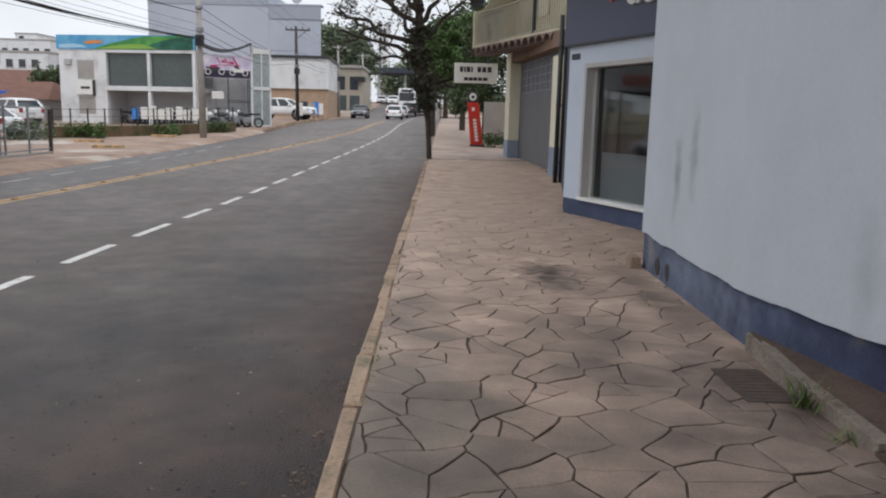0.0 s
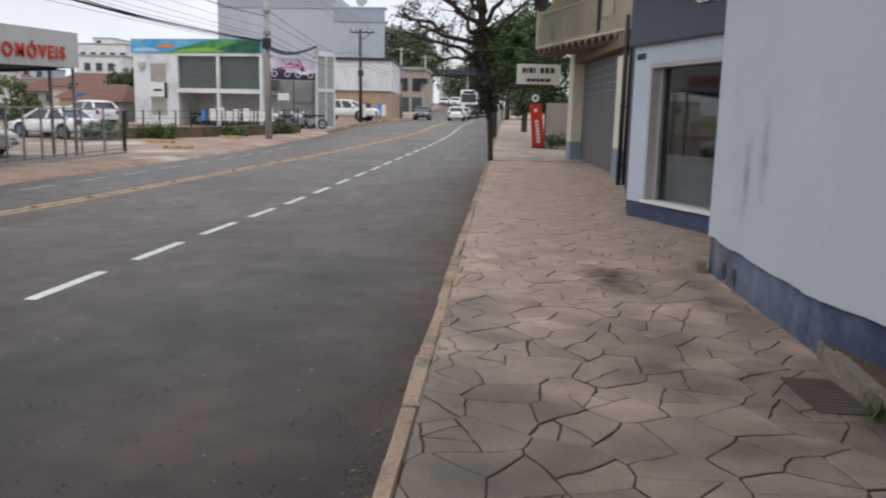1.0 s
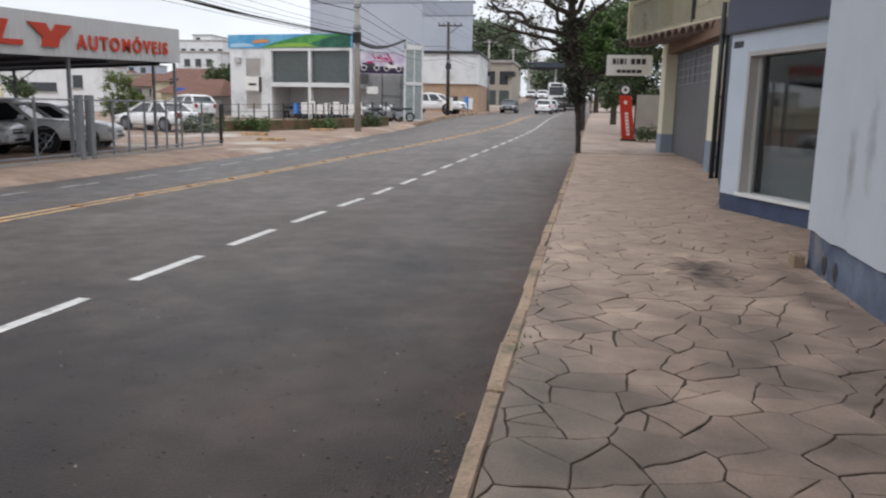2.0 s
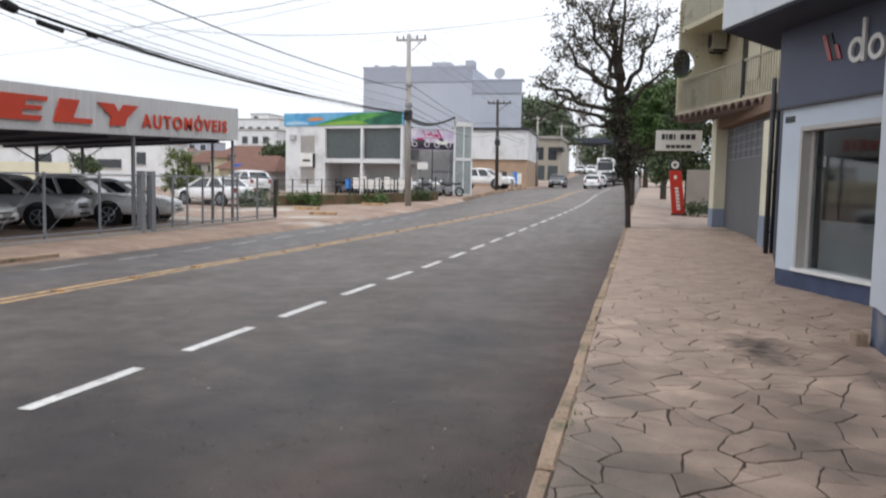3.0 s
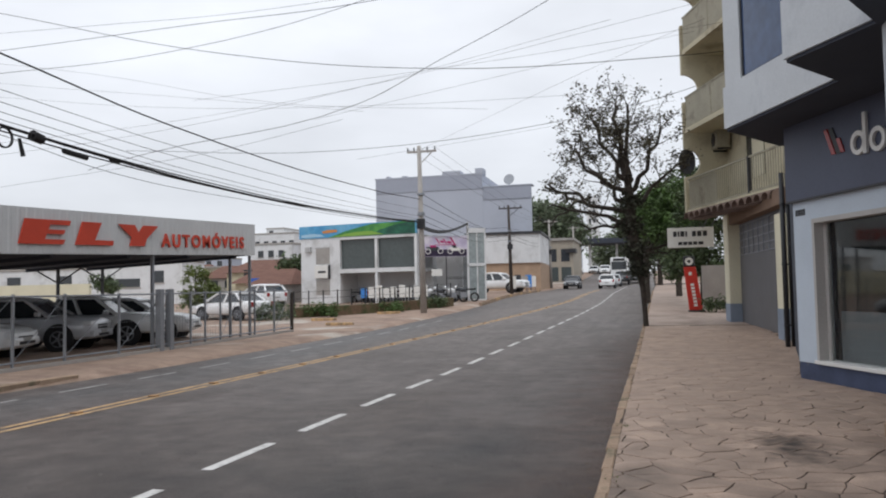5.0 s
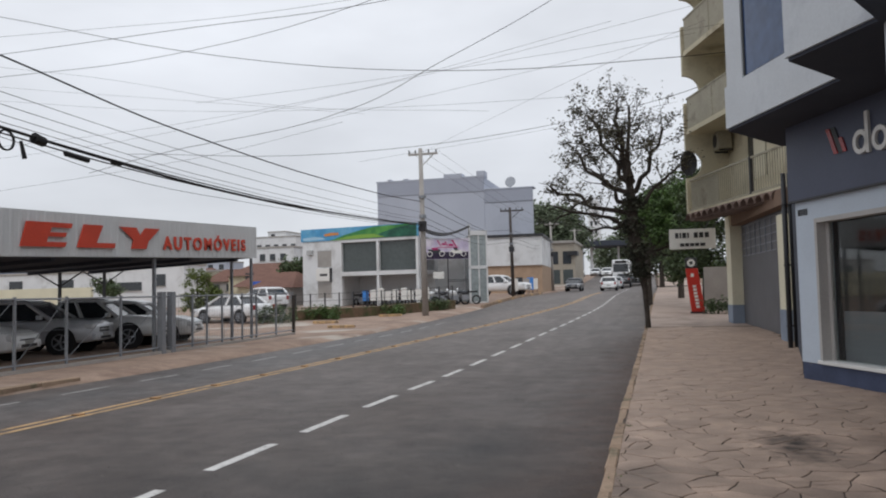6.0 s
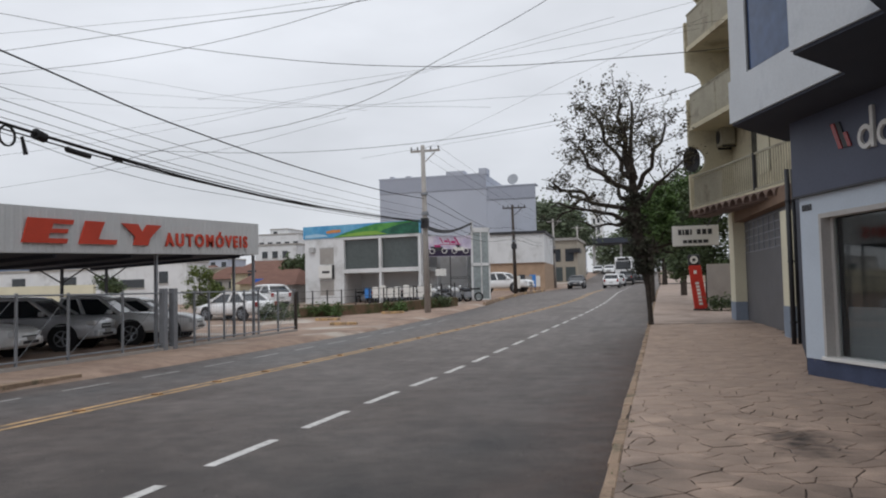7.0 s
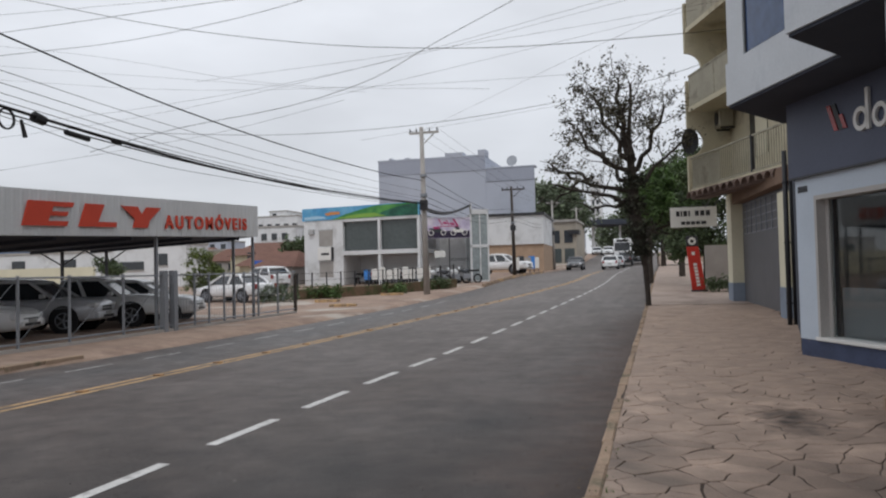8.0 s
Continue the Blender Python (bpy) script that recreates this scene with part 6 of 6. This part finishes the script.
cable([(-11.45, 38.7, 6.6), (-10.5, 44, 5.7), (-10.6, 50, 5.6)], 0.012, "black service wire to the showroom")
for (y0, z0), (y1, z1), r in (((12.35, 4.66), (12.6, 4.62), 0.11), ((13.2, 4.5), (13.85, 4.46), 0.06), ((14.6, 4.56), (14.9, 4.55), 0.05)):
    s = thing("cable_splice", -11.5, (y0 + y1) / 2, (z0 + z1) / 2, "black splice box hung in the cable bundle", "splice box", "splice boxes")
    part_w("case", rod((-11.48, y0, z0), (-11.48, y1, z1), r, r * 0.9, 10), M_BLACK, s)
    part_w("collar", rod((-11.48, y0 - 0.05, z0 + 0.01), (-11.48, y0, z0), r * 0.5, r * 0.5, 8), M_BLACK, s)
coil = thing("cable_coil", -11.5, 11.7, 4.5, "slack loop of black cable under the bundle", "cable loop")
bm = ring(0, 0, 0.2, 0.03, -0.02, 0.02, 18)
bmesh.ops.transform(bm, matrix=pose(0, 0, 0, 0, 0, 90), verts=bm.verts)
part("loop", bm, M_CABLE, coil)
part("drop", rod((0, 0.35, 0.05), (0, 0.45, -0.28), 0.03, 0.045, 8), M_CABLE, coil)


# ---- stains with a shape of their own, and shade put into colours ----
def add_stain_or_shade(material, centre, radii, colour, strength=0.8, scale=4.0):
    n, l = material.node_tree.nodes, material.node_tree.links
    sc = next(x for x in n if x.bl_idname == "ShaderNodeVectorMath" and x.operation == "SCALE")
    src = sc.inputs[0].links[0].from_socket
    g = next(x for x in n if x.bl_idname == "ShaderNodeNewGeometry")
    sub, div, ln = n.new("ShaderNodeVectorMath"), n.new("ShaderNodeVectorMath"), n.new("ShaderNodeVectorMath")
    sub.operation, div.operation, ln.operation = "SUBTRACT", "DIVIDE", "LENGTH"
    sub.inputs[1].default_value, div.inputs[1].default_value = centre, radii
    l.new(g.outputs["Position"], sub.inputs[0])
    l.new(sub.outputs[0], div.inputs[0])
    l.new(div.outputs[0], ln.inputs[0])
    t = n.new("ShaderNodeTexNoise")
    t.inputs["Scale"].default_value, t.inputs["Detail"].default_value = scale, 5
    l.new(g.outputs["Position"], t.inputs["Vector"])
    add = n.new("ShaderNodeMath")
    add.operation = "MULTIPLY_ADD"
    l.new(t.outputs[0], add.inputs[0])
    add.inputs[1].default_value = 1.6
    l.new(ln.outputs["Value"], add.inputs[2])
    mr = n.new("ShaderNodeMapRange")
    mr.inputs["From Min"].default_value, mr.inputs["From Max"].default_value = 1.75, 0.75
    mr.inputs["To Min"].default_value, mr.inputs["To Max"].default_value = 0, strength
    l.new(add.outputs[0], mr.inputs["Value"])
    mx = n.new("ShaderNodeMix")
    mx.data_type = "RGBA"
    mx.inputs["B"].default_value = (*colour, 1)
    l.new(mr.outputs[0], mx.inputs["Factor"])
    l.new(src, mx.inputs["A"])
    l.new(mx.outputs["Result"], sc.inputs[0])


# brightness falloff painted into the flagstones: darker near the camera, lighter beyond
add_stain_or_shade(M_STONE, (0.9, 0.3, 0), (5.5, 9.5, 1), (0.055, 0.04, 0.032), 1.0, 1.3)
add_stain_or_shade(M_STONE, (1.15, 8.0, 0), (0.42, 1.0, 1), (0.03, 0.02, 0.015), 1.0, 7.0)
add_stain_or_shade(M_STONE, (2.0, 4.3, 0), (0.7, 1.4, 1), (0.06, 0.042, 0.033), 0.9)
add_stain_or_shade(M_STONE, (-0.25, 3.6, 0), (0.8, 3.0, 1), (0.095, 0.085, 0.067), 0.65, 3.0)
add_stain_or_shade(M_WALL, (2.22, 7.35, 1.1), (0.3, 0.14, 0.6), (0.24, 0.25, 0.26), 0.8, 5)
add_stain_or_shade(M_WALL, (2.45, 4.4, 0.75), (0.3, 0.12, 0.5), (0.33, 0.345, 0.36), 0.6, 4)
# near plinth face turned from the light: its shade is put into the colour
add_stain_or_shade(M_PLINTH, (2.7, 3.7, 0.2), (0.9, 2.2, 1.0), (0.018, 0.023, 0.048), 1.0, 3)

add_stain_or_shade(M_STONE, (1.95, 7.2, 0), (0.3, 2.6, 1), (0.115, 0.078, 0.058), 0.75, 2.5)
add_stain_or_shade(M_MORTAR, (1.0, 21, 0), (8, 13.5, 5), (0.17, 0.125, 0.1), 0.9, 1.2)
add_stain_or_shade(M_MORTAR, (2.0, 7.2, 0), (0.35, 2.8, 1), (0.115, 0.078, 0.058), 0.8, 2.5)
# broad brightness falloff put into the asphalt colour, far road left lighter
add_stain_or_shade(M_ASPHALT, (-3.0, 0, 0), (22, 26, 3), (0.058, 0.044, 0.038), 1.0, 0.5)
add_stain_or_shade(M_ASPHALT, (-0.45, 7, 0), (1.35, 26, 1), (0.07, 0.041, 0.031), 0.95, 1.6)
# second, blacker pool of the painted falloff on the nearest asphalt
add_stain_or_shade(M_ASPHALT, (-2.6, 1.0, 0), (8.0, 8.0, 1), (0.011, 0.0075, 0.007), 1.0, 0.9)
add_stain_or_shade(M_ASPHALT, (-1.7, 4.0, 0), (0.9, 1.8, 1), (0.065, 0.043, 0.034), 0.8, 2.6)
add_stain_or_shade(M_ASPHALT, (-3.6, 10.5, 0), (0.9, 4.0, 1), (0.08, 0.062, 0.052), 0.7, 1.8)
add_stain_or_shade(M_ASPHALT, (-9.6, 22, 0), (2.1, 45, 3), (0.1, 0.098, 0.098), 0.8, 0.8)
add_stain_or_shade(M_ASPHALT, (-1.9, 8.2, 0), (0.9, 1.6, 1), (0.022, 0.02, 0.02), 0.8, 1.6)
add_stain_or_shade(M_ASPHALT, (-2.6, 5.5, 0), (0.7, 1.5, 1), (0.025, 0.022, 0.021), 0.7, 1.6)
add_stain_or_shade(M_WALL, (2.22, 6.9, 1.3), (0.3, 0.16, 0.5), (0.27, 0.28, 0.29), 0.7, 6)
# pale scuffs and fading, plus the street face's sunlit lightness painted in
add_stain_or_shade(M_PLINTH, (2.25, 6.9, 0.2), (0.2, 2.3, 0.5), (0.16, 0.19, 0.25), 0.9, 5)

# ---- kerb stones ----
rk = random.Random(11)


def chip_block(x0, x1, y0, y1, zb, zt, r):
    bm = bmesh.new()
    c = 0.014
    j = lambda s=0.008: r.uniform(-s, s)
    lo = [bm.verts.new((x, y, zb)) for x, y in ((x0, y0), (x1, y0), (x1, y1), (x0, y1))]
    mi = [bm.verts.new((x + j(), y, zt - c + j(0.004))) for x, y in ((x0, y0), (x1, y0), (x1, y1), (x0, y1))]
    hi = [bm.verts.new((x, y, zt + j(0.006))) for x, y in ((x0 + c, y0 + c), (x1 - c, y0 + c), (x1 - c, y1 - c), (x0 + c, y1 - c))]
    for i in range(4):
        k = (i + 1) % 4
        bm.faces.new([lo[i], lo[k], mi[k], mi[i]])
        bm.faces.new([mi[i], mi[k], hi[k], hi[i]])
    bm.faces.new(hi)
    return bm


kerb = tagged(new("kerb"), "worn tan stone kerb along the pavement", "kerb", kind="structure")
y = -4.0
while y < 60:
    ln = rk.uniform(0.6, 1.15)
    x = right_edge(y + ln / 2)
    part("kerb_stone", chip_block(x + rk.uniform(-0.012, 0.008), x + 0.1 + rk.uniform(-0.01, 0.012), y + 0.008, y + ln - 0.008, gz(0, y) - 0.2, gz(0, y + ln / 2) + rk.uniform(-0.01, 0.012), rk), M_KERB, kerb)
    y += ln
kerb2 = tagged(new("kerb_far"), "worn kerb across the road", "kerb", kind="structure")
y = -6.0
while y < 12.8:
    ln = rk.uniform(0.8, 1.1)
    x = left_edge(y)
    part("kerb_stone", chip_block(x - 0.13, x + 0.02, y + 0.008, y + ln - 0.008, -0.2, 0.012, rk), M_KERB, kerb2)
    y += ln
y = 46
while y < 72:
    x = left_edge(y)
    part("kerb_stone", chip_block(x - 0.15, x + 0.02, y + 0.01, y + 1.18, gz(x, y) - 0.25, gz(x, y) + 0.08, rk), M_YELLOW if int(y) % 5 == 0 else M_KERB, kerb2)
    y += 1.2

# ---- litter in the gutter ----
bm = bmesh.new()
for _ in range(1500):
    yy = rk.uniform(1.5, 24)
    xx = right_edge(yy) - abs(rk.gauss(0, 0.16)) - 0.01
    s = rk.uniform(0.006, 0.02)
    a = rk.uniform(0, 6.28)
    z = gz(xx, yy) - 0.117 + rk.uniform(0, 0.006)
    bm.faces.new([bm.verts.new((xx + s * math.cos(a + k * 1.57) * (1 if k % 2 else 0.5), yy + s * math.sin(a + k * 1.57) * (1 if k % 2 else 0.5), z + rk.uniform(0, 0.006))) for k in range(4)])
solid("gutter_litter", bm, mat("dry_litter", (0.1, 0.07, 0.045), 0.9, 0.3, 5, 30, 0, island=0.6), "dry leaves and grit along the gutter", "litter", kind="stuff")
bm = bmesh.new()
for _ in range(900):
    yy, xx = rk.uniform(2.5, 16), rk.uniform(-7, -0.8)
    s = rk.uniform(0.004, 0.011)
    a = rk.uniform(0, 6.28)
    z = gz(xx, yy) - 0.117
    bm.faces.new([bm.verts.new((xx + s * math.cos(a + k * 2.1), yy + s * math.sin(a + k * 2.1), z + (0.008 if k == 1 else 0))) for k in range(3)])
pits = bmesh.new()
for _ in range(1300):
    yy, xx = rk.uniform(2.5, 13), rk.uniform(-5.5, -0.7)
    s = rk.uniform(0.004, 0.0125)
    a = rk.uniform(0, 6.28)
    pits.faces.new([pits.verts.new((xx + s * math.cos(a + k * 1.26) * rk.uniform(0.6, 1.2), yy + s * math.sin(a + k * 1.26), gz(xx, yy) - 0.1185)) for k in range(5)])
solid("asphalt_pits", pits, mat("bitumen_pit", (0.016, 0.013, 0.012), 0.9, 0.2, 5, 30, 0), "small dark pits in the worn asphalt", "pits", kind="stuff")
solid("road_grit", bm, mat("loose_grit", (0.16, 0.15, 0.14), 0.9, 0.3, 5, 30, 0, island=0.8), "loose grit on the asphalt", "grit", kind="stuff")

# ---- flagstones: crazy paving of irregular slabs ----
rs = random.Random(5)


def covered(x, y):
    if y < 5.4:
        return x > min(3.6, 2.5 + (4.19 - y) * 0.23)
    if y < 8.4:
        return x > 2.5
    if y < 13.7:
        return x > 2.55 + (13.7 - y) * 0.434
    return x > 3.3


def clip(poly, nx, ny, c):
    out = []
    for i in range(len(poly)):
        a, b = poly[i], poly[(i + 1) % len(poly)]
        da, db = nx * a[0] + ny * a[1] - c, nx * b[0] + ny * b[1] - c
        if da <= 0:
            out.append(a)
        if da * db < 0:
            t = da / (da - db)
            out.append((a[0] + t * (b[0] - a[0]), a[1] + t * (b[1] - a[1])))
    return out


def measure_poly(poly):
    area = cx = cy = 0.0
    for (x0, y0), (x1, y1) in zip(poly, poly[1:] + poly[:1]):
        c = x0 * y1 - x1 * y0
        area, cx, cy = area + c / 2, cx + (x0 + x1) * c / 6, cy + (y0 + y1) * c / 6
    return abs(area), cx / area, cy / area


def break_slab(poly, out):
    """Break a slab across its long side until the pieces are of paving size."""
    area, cx, cy = measure_poly(poly)
    if area < rs.choice((0.045, 0.09, 0.11, 0.14, 0.2)) * (1.0 if cy < 12 else 1.5):
        out.append(poly)
        return
    sxx = sum((p[0] - cx) ** 2 for p in poly)
    syy = sum((p[1] - cy) ** 2 for p in poly)
    sxy = sum((p[0] - cx) * (p[1] - cy) for p in poly)
    a = 0.5 * math.atan2(2 * sxy, sxx - syy) + rs.gauss(0, 0.3)
    nx, ny = math.cos(a), math.sin(a)
    off = rs.uniform(-0.2, 0.2) * math.sqrt(area)
    c = nx * cx + ny * cy + off
    for s in (1, -1):
        piece = clip(poly, s * nx, s * ny, s * c)
        if len(piece) > 2 and measure_poly(piece)[0] > 0.004:
            break_slab(piece, out)


def shrink(poly, gap):
    """Pull every side of a slab in, to leave a joint."""
    area, cx, cy = measure_poly(poly)
    out = poly
    for (x0, y0), (x1, y1) in zip(poly, poly[1:] + poly[:1]):
        d = math.hypot(x1 - x0, y1 - y0)
        if d < 0.004:
            continue
        nx, ny = (y1 - y0) / d, -(x1 - x0) / d
        if nx * (cx - x0) + ny * (cy - y0) > 0:
            nx, ny = -nx, -ny
        out = clip(out, nx, ny, nx * x0 + ny * y0 - gap * rs.uniform(0.75, 1.35))
        if len(out) < 3:
            return None
    clean = []
    for p in out:
        if not clean or math.hypot(p[0] - clean[-1][0], p[1] - clean[-1][1]) > 0.015:
            clean.append(p)
    if len(clean) > 3 and math.hypot(clean[0][0] - clean[-1][0], clean[0][1] - clean[-1][1]) < 0.015:
        clean.pop()
    return clean if len(clean) > 2 else None


def warp(x, y):
    """A gentle drift of all joints, so that no break runs dead straight."""
    a = noise.noise_vector(Vector((x * 1.1, y * 1.1, 0.0)))
    b = noise.noise_vector(Vector((x * 4.0, y * 4.0, 7.0)))
    c = noise.noise_vector(Vector((x * 13.0, y * 13.0, 3.0)))
    return x + 0.05 * a.x + 0.028 * b.x + 0.013 * c.x, y + 0.05 * a.y + 0.028 * b.y + 0.013 * c.y


def worn_outline(poly, r):
    """Split the sides into short runs and let them drift, as split stone has them."""
    out = []
    for (x0, y0), (x1, y1) in zip(poly, poly[1:] + poly[:1]):
        n = max(1, int(math.hypot(x1 - x0, y1 - y0) / 0.065))
        out += [warp(x0 + (x1 - x0) * k / n, y0 + (y1 - y0) * k / n) for k in range(n)]
    x_min = right_edge(out[0][1]) + 0.1
    return [(max(x, x_min), y) for x, y in out]


# split stones laid roughly in courses: cells round scattered centres, some broken once more
centres = {}
for j in range(98):
    for i in range(19):
        if rs.random() > 0.16:
            centres[i, j] = (-0.9 + 0.34 * (i + 0.37 * (j % 3)) + rs.gauss(0, 0.105), -3.2 + 0.295 * j + 0.1 * math.sin(1.9 * i) + rs.gauss(0, 0.075))
slabs = []
for (i, j), (px, py) in centres.items():
    cell = [(px - 0.8, py - 0.8), (px + 0.8, py - 0.8), (px + 0.8, py + 0.8), (px - 0.8, py + 0.8)]
    for di in range(-3, 4):
        for dj in range(-3, 4):
            q = centres.get((i + di, j + dj))
            if q and (di or dj) and len(cell) > 2:
                nx, ny = q[0] - px, q[1] - py
                cell = clip(cell, nx, ny, nx * (px + q[0]) / 2 + ny * (py + q[1]) / 2)
    if len(cell) < 3:
        continue
    for edge in (right_edge(py) - 0.06,):
        cell = clip(cell, -1, 0, -edge)
    if len(cell) < 3:
        continue
    area, cx, cy = measure_poly(cell)
    if area > rs.uniform(0.06, 0.2):
        break_slab(cell, slabs)
    else:
        slabs.append(cell)


def slab_into(bm, poly, r):
    cx, cy = sum(p[0] for p in poly) / len(poly), sum(p[1] for p in poly) / len(poly)
    tx, ty, dz = r.uniform(-0.008, 0.008), r.uniform(-0.008, 0.008), r.uniform(-0.003, 0.003)

    def top(x, y):
        return gz(x, y) + dz + tx * (x - cx) + ty * (y - cy)
    ring_lo, ring_mid, ring_hi = [], [], []
    for x, y in poly:
        x, y = x + r.uniform(-0.003, 0.003), y + r.uniform(-0.003, 0.003)
        d = math.hypot(x - cx, y - cy) + 1e-6
        k = max(0.0, 1 - 0.005 / d)
        ring_lo.append(bm.verts.new((x, y, gz(x, y) - 0.05)))
        ring_mid.append(bm.verts.new((x, y, top(x, y) - 0.005)))
        ring_hi.append(bm.verts.new((cx + (x - cx) * k, cy + (y - cy) * k, top(x, y))))
    n = len(poly)
    for i in range(n):
        j = (i + 1) % n
        bm.faces.new([ring_lo[i], ring_lo[j], ring_mid[j], ring_mid[i]]).material_index = 1
        bm.faces.new([ring_mid[i], ring_mid[j], ring_hi[j], ring_hi[i]])
    bm.faces.new(ring_hi)


paving = tagged(new("pavement"), "crazy paving of worn brownish basalt flagstones", "pavement", kind="structure")
rest = bmesh.new()
singles = 0
for slab in slabs:
    area, x, y = measure_poly(slab)
    if covered(x, y):
        continue
    poly = shrink(slab, 0.0044 if y < 7 else 0.004 if y < 12 else 0.003)
    if not poly:
        continue
    poly = worn_outline(poly, rs)
    if 2.4 < y < 9.5 and singles < 295:
        bm = bmesh.new()
        slab_into(bm, poly, rs)
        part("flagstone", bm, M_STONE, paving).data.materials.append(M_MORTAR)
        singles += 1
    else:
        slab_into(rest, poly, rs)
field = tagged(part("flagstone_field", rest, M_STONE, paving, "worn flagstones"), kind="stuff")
field.data.materials.append(M_MORTAR)
